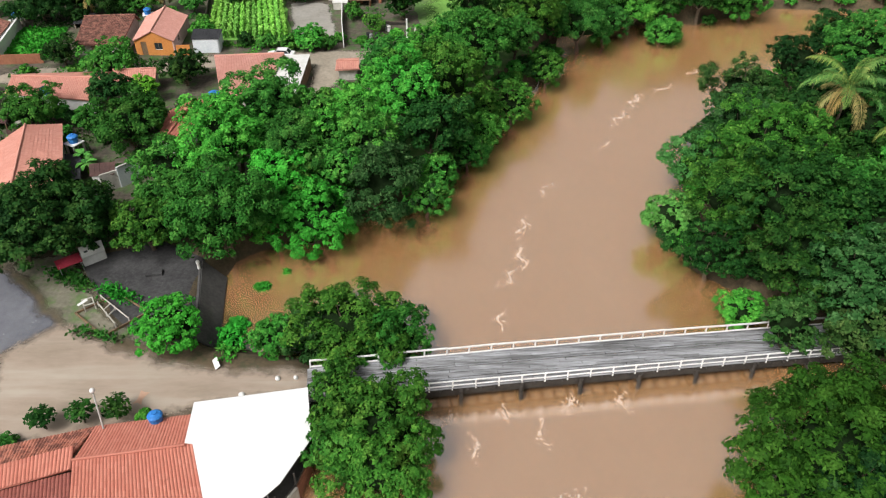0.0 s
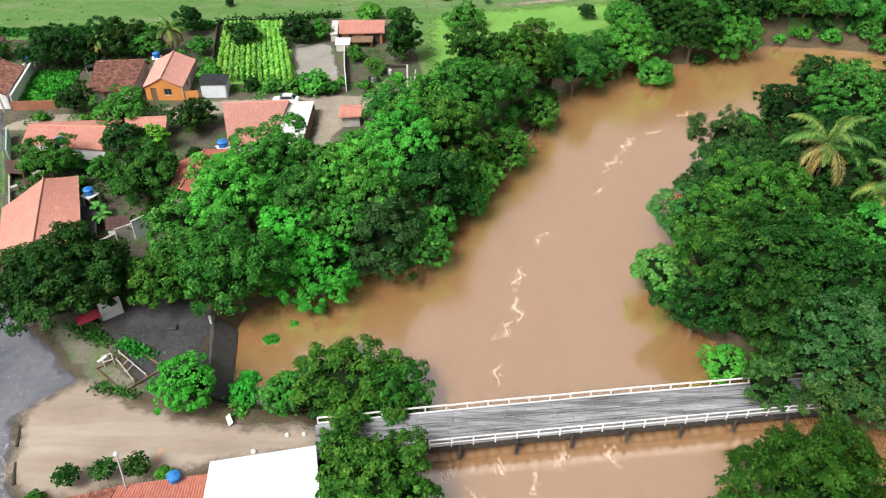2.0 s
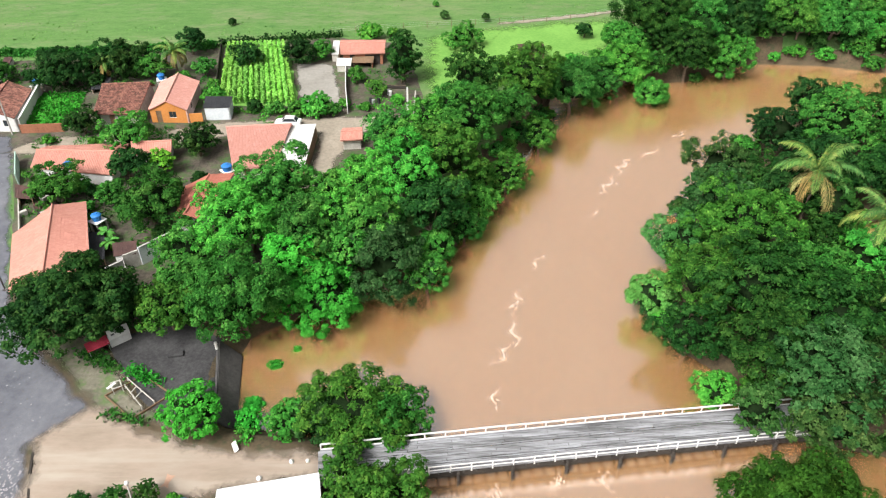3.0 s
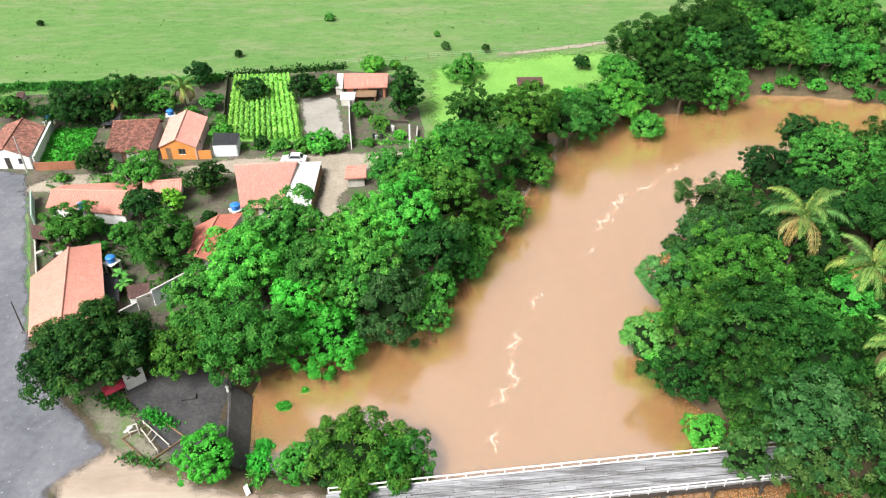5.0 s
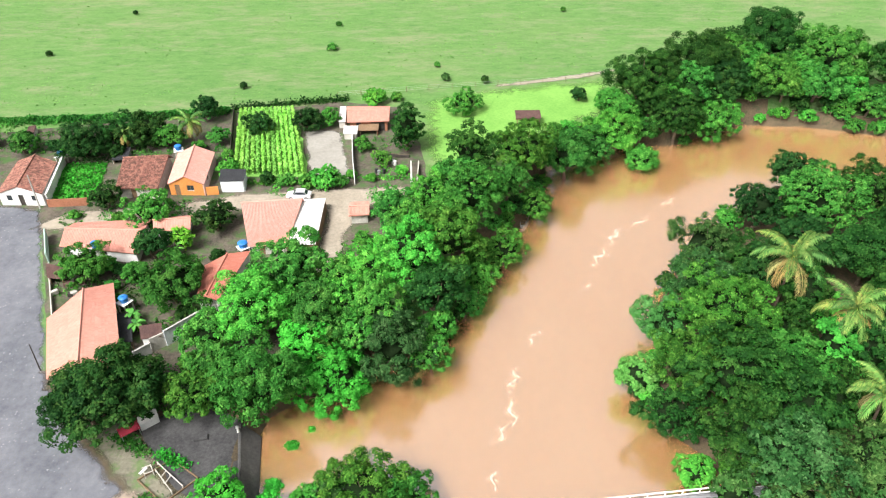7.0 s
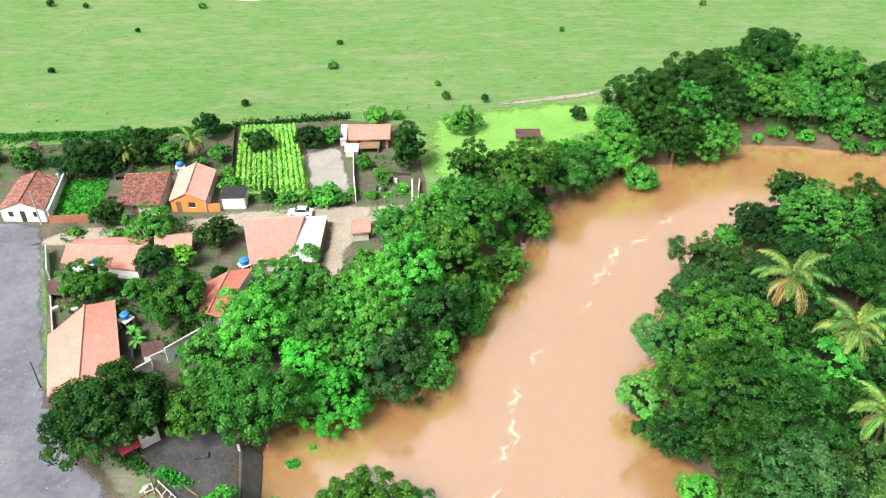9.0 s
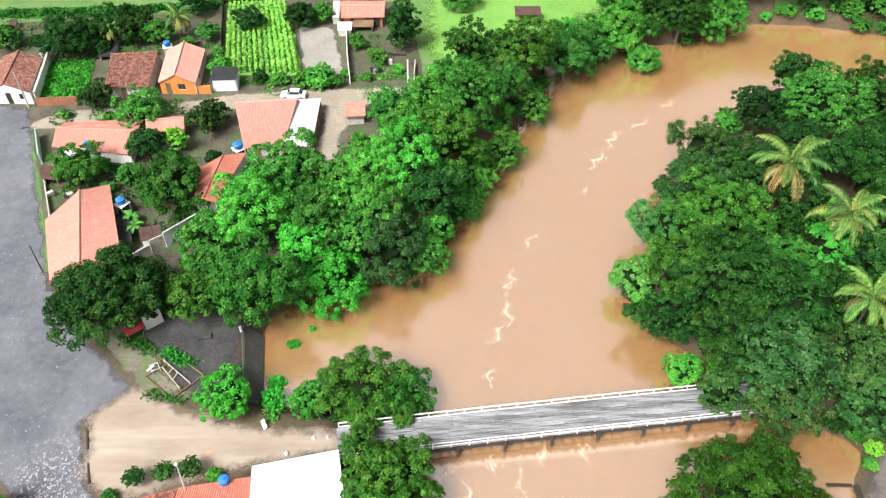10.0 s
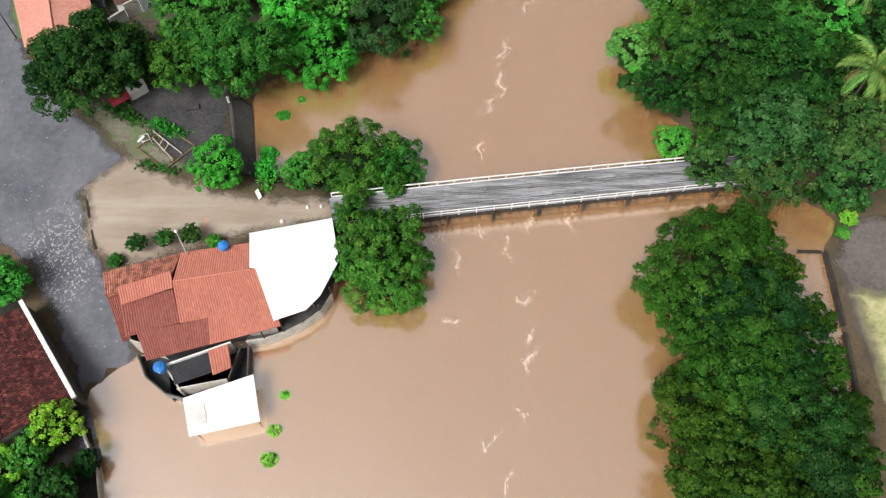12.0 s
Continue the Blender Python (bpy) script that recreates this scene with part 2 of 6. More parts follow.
M_FIBRE = surface("fibre_cement", (0.50, 0.49, 0.46), (0.74, 0.73, 0.70), 0.5, 5.0, 0.85, 0.2)
M_FIBRE_DARK = surface("weathered_sheet_and_void", (0.014, 0.015, 0.018), (0.045, 0.046, 0.05), 0.6, 6.0, 0.85, 0.2)
M_WHITE = surface("white_limewash", (0.62, 0.61, 0.58), (0.80, 0.79, 0.77), 0.4, 3.0, 0.9, 0.15)
M_PINKWALL = surface("pink_wall", (0.50, 0.33, 0.30), (0.66, 0.48, 0.45), 0.5, 4.0, 0.9, 0.2)
M_ORANGE = surface("orange_paint", (0.52, 0.20, 0.05), (0.68, 0.28, 0.08), 0.5, 4.0, 0.85, 0.15)
M_BRICK = surface("raw_brick_wall", (0.22, 0.09, 0.05), (0.40, 0.17, 0.10), 0.6, 5.0, 0.9, 0.4)
M_PLASTER = surface("stained_plaster", (0.33, 0.31, 0.27), (0.58, 0.55, 0.50), 0.6, 2.5, 0.9, 0.2)
M_DARKWOOD = surface("dark_timber", (0.018, 0.016, 0.014), (0.065, 0.055, 0.046), 0.8, 6.0, 0.9, 0.4)
M_WOOD = surface("brown_timber", (0.12, 0.075, 0.045), (0.26, 0.17, 0.10), 0.8, 6.0, 0.85, 0.4)
M_PLANK = material("grey_bridge_plank", build_plank, 0.85)
M_RAIL = surface("white_painted_rail", (0.60, 0.58, 0.56), (0.84, 0.83, 0.82), 0.8, 5.0, 0.8, 0.2)
M_TANK = surface("blue_plastic", (0.02, 0.14, 0.42), (0.04, 0.22, 0.58), 0.6, 4.0, 0.45, 0.05)
M_CONCRETE = surface("concrete", (0.30, 0.29, 0.27), (0.48, 0.46, 0.43), 0.6, 5.0, 0.9, 0.25)
M_METAL = surface("galvanised_metal", (0.35, 0.36, 0.37), (0.55, 0.56, 0.57), 1.0, 8.0, 0.45, 0.05, metal=0.6)
M_BLACK = surface("black_rubber", (0.015, 0.015, 0.016), (0.035, 0.035, 0.036), 1.0, 8.0, 0.7, 0.1)
M_CAR = surface("white_car_paint", (0.72, 0.72, 0.72), (0.80, 0.80, 0.80), 0.5, 4.0, 0.25, 0.0, spec=0.5)
M_RED = surface("red_cloth", (0.30, 0.02, 0.04), (0.46, 0.05, 0.08), 0.8, 5.0, 0.8, 0.2)
M_GLASS = material("dark_window_glass", build_glass, 0.08, 0.0, 0.5)
M_FOAM = surface("river_foam", (0.47, 0.35, 0.27), (0.70, 0.60, 0.52), 0.8, 6.0, 0.6, 0.3)
M_TRACK = surface("pale_track", (0.40, 0.36, 0.28), (0.58, 0.53, 0.42), 0.3, 2.0, 0.95, 0.2)
M_CROP = leaf_material("crop_leaf", (0.13, 0.40, 0.06), (0.25, 0.60, 0.12), (0.40, 0.72, 0.22))
M_BLUEGREEN = surface("pale_green_paint", (0.30, 0.45, 0.38), (0.42, 0.56, 0.48), 0.6, 4.0, 0.85, 0.1)
M_LIGHTBLUE = surface("pale_wall_paint", (0.55, 0.60, 0.64), (0.74, 0.77, 0.79), 0.6, 4.0, 0.85, 0.1)
M_TILE_MOTTLED = tile_material("clay_tile_mottled", (0.12, 0.05, 0.04), (0.42, 0.15, 0.10), (0.55, 0.24, 0.17), 0.45)
M_RUST = surface("rusty_sheet", (0.05, 0.028, 0.026), (0.13, 0.07, 0.06), 0.6, 6.0, 0.85, 0.2)
M_WETTRACK = surface("wet_track", (0.08, 0.07, 0.062), (0.18, 0.155, 0.145), 0.2, 2.0, 0.55, 0.25)


# ---- mesh helpers ----
def mesh_of(name, verts, faces, mat, smooth=False):
    me = bpy.data.meshes.new(name)
    me.from_pydata([tuple(v) for v in verts], [], faces)
    me.materials.append(mat)
    if smooth:
        me.polygons.foreach_set("use_smooth", [True] * len(me.polygons))
    me.update()
    return me


def thing(name, x, y, z, rz=0, label="", category="", group="", kind=""):
    ob = new(name)
    ob.empty_display_size = 0.2
    ob.matrix_basis = pose(x, y, z, 0, 0, rz)
    return tagged(ob, label, category, group, kind)


def part(name, bm, mat, parent=None, label="", m=None, smooth=False):
    """Links a bmesh as one mesh object under a thing or a part."""
    me = bpy.data.meshes.new(name)
    bm.to_mesh(me)
    bm.free()
    me.materials.append(mat)
    if smooth:
        me.polygons.foreach_set("use_smooth", [True] * len(me.polygons))
    ob = new(name, me)
    if parent:
        ob.parent = parent
    if m is not None:
        ob.matrix_basis = m
    return tagged(ob, label)


def link(name, me, parent=None, m=None, label=""):
    ob = new(name, me)
    if parent:
        ob.parent = parent
    if m is not None:
        ob.matrix_basis = m
    return tagged(ob, label)


def box(bm, cx, cy, cz, sx, sy, sz, rz=0.0, bevel=0.0, rx=0.0, ry=0.0):
    """A box about its centre, with worn edges where bevel is given."""
    r = bmesh.ops.create_cube(bm, size=1.0, matrix=pose(cx, cy, cz, rx, ry, rz) @ Matrix.Diagonal((sx, sy, sz, 1)))
    if bevel:
        ed = list({e for v in r["verts"] for e in v.link_edges})
        bmesh.ops.bevel(bm, geom=ed, offset=bevel, segments=1, affect="EDGES")
    return bm


def boxed(*a, **k):
    return box(bmesh.new(), *a, **k)


def tube(bm, pts, radii, seg=7):
    """A tapered tube through points."""
    rings = []
    for i, p in enumerate(pts):
        p = Vector(p)
        d = (Vector(pts[min(i + 1, len(pts) - 1)]) - Vector(pts[max(i - 1, 0)])).normalized()
        a = d.orthogonal().normalized()
        b = d.cross(a)
        rings.append([bm.verts.new(p + (a * math.cos(t) + b * math.sin(t)) * radii[i]) for t in (2 * math.pi * k / seg for k in range(seg))])
    for r, s in zip(rings, rings[1:]):
        for k in range(seg):
            bm.faces.new((r[k], r[(k + 1) % seg], s[(k + 1) % seg], s[k]))
    bm.faces.new(rings[0][::-1])
    bm.faces.new(rings[-1])
    return bm


# ---- the lie of the land ----
RIVER_LEFT = [(-31, -60), (-29, 4), (-31.5, 16), (-34, 21.5), (-30.5, 25), (-20, 28), (-13, 31), (-10.5, 36), (-9.5, 40), (-9.5, 43.5), (-12, 46), (-20.6, 47.5),
              (-22.4, 57), (-21.6, 60.5), (-15.5, 64.6), (-8.6, 68.6), (-2, 72.4), (2, 78), (4, 88), (9.5, 97), (15, 105), (18, 114), (20, 125), (34, 131.5), (46, 131), (62, 140), (76, 139), (92, 134), (140, 120), (220, 100)]
RIVER_RIGHT = [(220, 68), (140, 90), (90, 108), (72, 114), (58, 113), (48, 103), (38, 92), (31, 81), (29.5, 72), (25, 67), (25.5, 59), (30, 54), (31.5, 49), (35, 45.5), (39.5, 44.2), (42, 43.6), (44, 42.2), (44.7, 40.8), (43.9, 39.3), (42.6, 38.0), (42.2, 36.8), (41.8, 28), (41.3, 20), (39, 8), (40, -60)]
RIVER = np.array(RIVER_LEFT + RIVER_RIGHT, float)


def river_distance(x, y):
    """Signed distance to the river's edge: negative in the water."""
    x, y = np.asarray(x, float), np.asarray(y, float)
    best, inside = np.full(x.shape, 1e9), np.zeros(x.shape, bool)
    for (ax, ay), (bx, by) in zip(RIVER, np.roll(RIVER, -1, 0)):
        dx, dy = bx - ax, by - ay
        t = np.clip(((x - ax) * dx + (y - ay) * dy) / (dx * dx + dy * dy), 0, 1)
        best = np.minimum(best, np.hypot(x - ax - t * dx, y - ay - t * dy))
        hit = ((ay > y) != (by > y)) & (x < dx * (y - ay) / (dy if abs(dy) > 1e-9 else 1e-9) + ax)
        inside ^= hit
    return np.where(inside, -best, best)


def land(x, y):
    """Height of the land: the village slopes down to the drowned street; the bed lies under the water."""
    x, y = np.asarray(x, float), np.asarray(y, float)
    west = np.interp(y, [8, 20, 25, 36, 45, 55, 65, 78, 105, 130, 150, 300, 3000], [-0.4, 0.02, 0.12, 1.2, 1.7, 2.0, 2.6, 3.2, 3.9, 4.4, 4.7, 4.9, 6])
    west = np.where((x > -20.5) & (y > 37) & (y < 47), np.maximum(west, 1.62), west)
    west = np.where((x < -30) & (y < 21), np.maximum(west, 0.55), west)
    east = np.interp(y, [5, 36, 45, 60, 120, 3000], [0.7, 0.8, 1.2, 1.4, 2.5, 6])
    mid = np.interp(y, [-50, 40, 46, 75, 120, 140], [5, 10, 12, 15, 40, 60])
    base = np.where(x < mid, west, east)
    base = np.where(y > 142, west, base)
    d = river_distance(x, y)
    k = np.clip(d / 2.2, 0, 1)
    return np.where(d > 0, base * k * k * (3 - 2 * k) + 0.03 * (1 - k), np.maximum(d * 0.6, -1.8))


def z_at(x, y):
    return float(land(np.array([x]), np.array([y]))[0])


def grid_axis(lo, hi, step, far):
    near = np.arange(lo, hi + step / 2, step)
    out = [1.6, 4, 9, 18, 34, 60, 100, 170, 300, 550, 1000, far]
    return np.concatenate([lo - np.cumsum(np.diff([0, *out]))[::-1], near, hi + np.cumsum(np.diff([0, *out]))])


gx, gy = grid_axis(-100, 100, 1.0, 2400), grid_axis(-10, 165, 1.0, 2600)
X, Y = np.meshgrid(gx, gy)
Z = land(X, Y)
nx, ny = len(gx), len(gy)
idx = np.arange(nx * ny).reshape(ny, nx)
quads = np.stack([idx[:-1, :-1], idx[:-1, 1:], idx[1:, 1:], idx[1:, :-1]], -1).reshape(-1, 4)
ground_me = mesh_of("ground", np.stack([X, Y, Z], -1).reshape(-1, 3).tolist(), quads.tolist(), M_GRASS, True)
ground_me.materials.append(M_RIVERBED)
D = river_distance(X, Y)
cell = (D[:-1, :-1] + D[1:, 1:]) / 2
ground_me.polygons.foreach_set("material_index", np.where((cell < 3.0) | ((X[:-1, :-1] < -3) & (Y[:-1, :-1] < 66)) | ((X[:-1, :-1] > 18) & (Y[:-1, :-1] < 118)), 1, 0).reshape(-1).astype(np.int32))
ground = tagged(new("ground", ground_me), "green pasture and earthen river banks", "ground", kind="structure")

# the river: one sheet at the flood's level
wx, wy = np.arange(-60, 230, 2.5), np.arange(-60, 150, 2.5)
WX, WY = np.meshgrid(wx, wy)
WZ = np.array([[0.035 * noise.noise((a * 0.25, b * 0.18, 0.0)) for a in wx] for b in wy])
wid = np.arange(WX.size).reshape(WX.shape)
wq = np.stack([wid[:-1, :-1], wid[:-1, 1:], wid[1:, 1:], wid[1:, :-1]], -1).reshape(-1, 4)
water = new("water", mesh_of("water", np.stack([WX, WY, WZ], -1).reshape(-1, 3).tolist(), wq.tolist(), M_WATER, True))
tagged(water, "flooded river of opaque reddish-brown muddy water", "river", kind="structure")


def soft_edged(mat, grain=0.9):
    """The same ground, thinning out in patches towards its rim."""
    m = mat.copy()
    n, l = m.node_tree.nodes, m.node_tree.links
    at = n.new("ShaderNodeAttribute")
    at.attribute_name = "rim"
    f = tex(n, l, grain, 5, 0.65)
    add = n.new("ShaderNodeMath")
    l.new(at.outputs["Fac"], add.inputs[0])
    l.new(f, add.inputs[1])
    r = n.new("ShaderNodeMapRange")
    r.inputs["From Min"].default_value, r.inputs["From Max"].default_value = 0.5, 1.15
    l.new(add.outputs[0], r.inputs["Value"])
    l.new(r.outputs[0], n["Principled BSDF"].inputs["Alpha"])
    return m


def sheet(name, outline, lift, mat, label, category, step=1.5, kind="structure", ragged=0.5, soft=0.0):
    """A paved or bare patch laid over the land, with a ragged edge."""
    from_pts, pts = [Vector(p) for p in outline], []
    for a, b in zip(from_pts, from_pts[1:] + from_pts[:1]):
        n = max(1, int((b - a).length / step))
        side = (b - a).normalized().orthogonal()
        for k in range(n):
            p = a + (b - a) * k / n
            pts.append(p + side * (noise.noise((p.x * 0.5, p.y * 0.5, lift * 50)) * ragged if 0 < k else 0))
    m = len(pts)
    poly = np.array([tuple(p) for p in pts])
    lo, hi = poly.min(0), poly.max(0)
    inner = []
    for a in np.arange(lo[0], hi[0], step):
        for b in np.arange(lo[1], hi[1], step):
            hit = False
            for (x1, y1), (x2, y2) in zip(poly, np.roll(poly, -1, 0)):
                if (y1 > b) != (y2 > b) and a < (x2 - x1) * (b - y1) / (y2 - y1) + x1:
                    hit = not hit
            if hit and np.min(np.hypot(poly[:, 0] - a, poly[:, 1] - b)) > step * 0.4:
                inner.append(Vector((a, b)))
    from mathutils.geometry import delaunay_2d_cdt
    v, _, f, *_ = delaunay_2d_cdt(pts + inner, [(k, (k + 1) % m) for k in range(m)], [list(range(m))], 1, 1e-4)
    zz = land(np.array([p.x for p in v]), np.array([p.y for p in v])) + lift
    me = mesh_of(name, [(p.x, p.y, z) for p, z in zip(v, zz)], [tuple(q) for q in f], soft_edged(mat) if soft else mat, True)
    if soft:
        px, py = np.array([p.x for p in v]), np.array([p.y for p in v])
        rim = np.full(len(v), 1e9)
        for (x1, y1), (x2, y2) in zip(poly, np.roll(poly, -1, 0)):
            t = np.clip(((px - x1) * (x2 - x1) + (py - y1) * (y2 - y1)) / max((x2 - x1) ** 2 + (y2 - y1) ** 2, 1e-9), 0, 1)
            rim = np.minimum(rim, np.hypot(px - x1 - t * (x2 - x1), py - y1 - t * (y2 - y1)))
        me.attributes.new("rim", "FLOAT", "POINT").data.foreach_set("value", (np.clip(rim / soft, 0, 1)).astype(np.float32))
    return tagged(new(name, me), label, category, kind=kind)


sheet("village_ground", [(-95, 128), (-68, 134), (-43, 138), (-22, 143), (-9, 140), (-5, 128), (-3, 112), (-5, 104), (-13, 84), (-24, 66), (-30, 60), (-38, 59), (-50, 65), (-64, 95), (-95, 104)],
      0.03, M_SOIL, "dark damp village soil with weedy patches", "ground", 2.0)
sheet("street", [(-90, 106), (-76, 104), (-67.4, 102.3), (-63.8, 94.6), (-50.1, 64.8), (-45, 57.5), (-39.1, 52.7), (-34.6, 47.9), (-38.8, 43.7), (-36.5, 37.7), (-33.4, 33), (-30.6, 27), (-28.5, 22), (-29, 14), (-33.4, 15), (-33.8, 18.6), (-36.0, 24.2), (-42.6, 35),
      (-50, 40), (-60, 52), (-72, 72), (-88, 96)], 0.06, M_COBBLE, "grey cobbled village street, worn and wet", "street", soft=1.0)
sheet("muddy_yard", [(-34.9, 48.9), (-39.5, 44.6), (-37.2, 37.2), (-33.4, 34.4), (-26, 36.4), (-19.5, 38.3), (-11.5, 39.6), (-9.6, 40.2), (-10.4, 43.4), (-19.6, 43.6), (-24, 44.6), (-29, 46.3)],
      0.09, M_MUD, "tan mud covering the square in front of the bridge", "ground", 0.8, soft=2.2)
sheet("quay_slab", [(-22.6, 57.2), (-20.9, 47.4), (-22.5, 45.3), (-29.3, 48.6), (-33, 52.6), (-36.5, 57.5), (-29.2, 60.5)], 0.075, M_SLAB, "dark wet concrete slab at the water's edge", "pavement")
sheet("village_lane", [(-67, 96.5), (-63, 101.5), (-43, 104.2), (-34.8, 106.8), (-16, 108.6), (-5.5, 109), (-6.5, 105.5), (-13, 102.5), (-15.6, 95), (-15, 84), (-20.6, 84), (-19.2, 95), (-19.4, 102.8), (-33, 101.8), (-42, 99.8), (-58, 96)],
      0.06, M_DIRT, "pale dirt lane between the houses", "road", 1.0, soft=1.2)
sheet("vacant_lot", [(-27.5, 130), (-20.4, 130), (-15.9, 110), (-23.4, 110)], 0.06, M_LOT, "bare grey-beige vacant lot", "ground", 1.0, soft=0.8)
sheet("farm_yard", [(-16.8, 129), (-8, 129), (-5, 117), (-4.8, 109.4), (-15.3, 109.6)], 0.06, M_SOIL, "trodden farmyard with scattered junk", "ground")
sheet("east_track", [(42.5, 36), (44, 8), (75, 8), (75, 40), (52, 42), (46, 41)], 0.13, M_WETTRACK, "grey wet track behind the riverside wall", "road", 1.0, soft=1.8)
sheet("sandy_verge", [(43.6, 33), (43.2, 14), (52, 14), (54, 30)], 0.18, M_SAND, "yellowish grassy sand verge", "ground", 1.0, soft=2.5)
sheet("field_track", [(-112, 250.5), (-88, 236), (-60, 230.6), (-41, 236.5), (-27, 249), (-17, 266), (-5, 300), (-8, 300), (-21, 266), (-30, 252), (-43, 240), (-61, 233.6), (-88, 239), (-112, 253.5)], 0.12, M_TRACK, "pale winding track across the pasture", "road", 1.5, soft=1.2)


# ---- trees ----
rng = np.random.default_rng(7)
ICO = bmesh.new()
bmesh.ops.create_icosphere(ICO, subdivisions=2, radius=1.0)
ICO_V = np.array([tuple(v.co) for v in ICO.verts])
ICO_F = np.array([[v.index for v in f.verts] for f in ICO.faces])
ICO.free()


def unit(a):
    return a / np.maximum(np.linalg.norm(a, axis=-1, keepdims=True), 1e-9)


def fast_mesh(name, verts, quads, tris, mat):
    """A mesh from arrays of corners, quads and triangles."""
    me = bpy.data.meshes.new(name)
    me.vertices.add(len(verts))
    me.vertices.foreach_set("co", np.asarray(verts, np.float32).reshape(-1))
    nq, nt = len(quads), len(tris)
    me.loops.add(nq * 4 + nt * 3)
    me.loops.foreach_set("vertex_index", np.concatenate([np.asarray(quads, np.int32).reshape(-1), np.asarray(tris, np.int32).reshape(-1)]))
    me.polygons.add(nq + nt)
    me.polygons.foreach_set("loop_start", np.concatenate([np.arange(nq) * 4, nq * 4 + np.arange(nt) * 3]).astype(np.int32))
    me.materials.append(mat)
    me.update(calc_edges=True)
    return me


def leaves(centres, normals, size):
    """One folded four-cornered leaf cluster at each centre."""
    n = len(centres)
    side = unit(np.cross(normals, unit(rng.normal(size=(n, 3)))))
    along = np.cross(normals, side)
    s = (size * rng.uniform(0.65, 1.35, n))[:, None]
    w = s * rng.uniform(0.42, 0.7, n)[:, None]
    drop = normals * s * rng.uniform(0.1, 0.35, n)[:, None]
    v = np.stack([centres + along * s, centres + side * w - drop * 0.5, centres - along * s - drop, centres - side * w - drop * 0.5], 1)
    return v.reshape(-1, 3), np.arange(n * 4).reshape(n, 4)


def dome(k, low):
    """k directions spread evenly over a sphere above the height low, with some scatter."""
    i = np.arange(k) + 0.5
    z = 1 - (1 - low) * i / k
    a = i * 2.39996 + rng.uniform(0, 6.3)
    r = np.sqrt(np.maximum(1 - z * z, 0))
    return unit(np.column_stack([r * np.cos(a), r * np.sin(a), z]) + rng.normal(size=(k, 3)) * 0.16)


def crown_mesh(R, H, mat, size=0.2, puff=1.0):
    """A domed crown about its own centre: limbs' lobes, each a cluster of leafy puffs, with deep clefts between them."""
    d = dome(int(11 + R * 2.8), -0.62)
    shape = np.array([R * rng.uniform(0.88, 1.08), R * rng.uniform(0.88, 1.08), H])
    lr = R * rng.uniform(0.19, 0.36, len(d))
    reach, stray = ((0.46, 0.84), 0.12) if R > 3.5 else ((0.5, 0.72), 0.05)
    c = d * shape * (rng.uniform(*reach, (len(d), 1)) + 1.3 * stray * (rng.random((len(d), 1)) > 0.85))
    c[:, :2] *= 1 + stray * rng.normal(size=(len(d), 1))
    flat = np.array([1, 1, 0.8])
    pr = np.clip(0.5 * puff * rng.uniform(0.8, 1.25, len(d)) * (0.55 + 0.11 * R), 0.22, 0.62 * lr)
    pc, prr, pd = [], [], []
    for i in range(len(c)):
        m = max(5, int(1.35 * (lr[i] / pr[i]) ** 2))
        u = unit(dome(m, -0.55) + 0.35 * d[i])
        pc.append(c[i] + u * flat * lr[i] * rng.uniform(0.76, 1.14, (m, 1)))
        prr.append(pr[i] * rng.uniform(0.55, 1.3, m))
        pd.append(u)
    pc, prr, pd = np.concatenate(pc), np.concatenate(prr), np.concatenate(pd)
    inside = (np.linalg.norm((pc[:, None] - c[None]) / flat, axis=2) < lr[None] * 0.5).any(1)
    keep = ~inside & (pc[:, 2] > -H * 0.92)
    pc, prr, pd = pc[keep], prr[keep], pd[keep]
    n = np.maximum(10, (2.2 * math.pi * prr ** 2 * 1.0 / (size * size)).astype(int))
    own = np.repeat(np.arange(len(pc)), n)
    u = unit(rng.normal(size=(len(own), 3)) + 0.75 * pd[own] + np.array([0, 0, 0.55]))
    p = pc[own] + u * prr[own][:, None] * (1.2 * rng.random((len(own), 1)) ** 0.4) * np.array([1, 1, 0.75])
    ok = ~(np.linalg.norm((p[:, None] - c[None]) / flat, axis=2) < lr[None] * 0.42).any(1)
    p, u, own = p[ok], u[ok], own[ok]
    nrm = unit(u * 0.9 + 0.25 * pd[own] + np.array([0, 0, 0.4]) + rng.normal(size=u.shape) * 0.32)
    side = unit(np.cross(nrm, unit(rng.normal(size=nrm.shape))))
    s = (size * rng.uniform(0.65, 1.35, len(p)))[:, None]
    w = side * s * rng.uniform(0.5, 0.75, (len(p), 1))
    tip = np.cross(nrm, side) * s - nrm * s * 0.15
    v = np.stack([p + tip, p - tip * 0.7 + w, p - tip * 0.7 - w], 1).reshape(-1, 3)
    ts = np.arange(len(v)).reshape(-1, 3)
    # near-black core: the shade deep inside the crown, put into its colour
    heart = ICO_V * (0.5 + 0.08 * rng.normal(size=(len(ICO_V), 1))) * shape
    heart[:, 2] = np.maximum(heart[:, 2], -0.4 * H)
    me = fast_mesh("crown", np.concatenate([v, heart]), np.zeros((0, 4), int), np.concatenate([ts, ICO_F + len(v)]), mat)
    me.materials.append(M_CROWN_SHADE)
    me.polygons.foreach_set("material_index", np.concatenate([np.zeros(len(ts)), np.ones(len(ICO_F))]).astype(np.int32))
    return me, c, lr


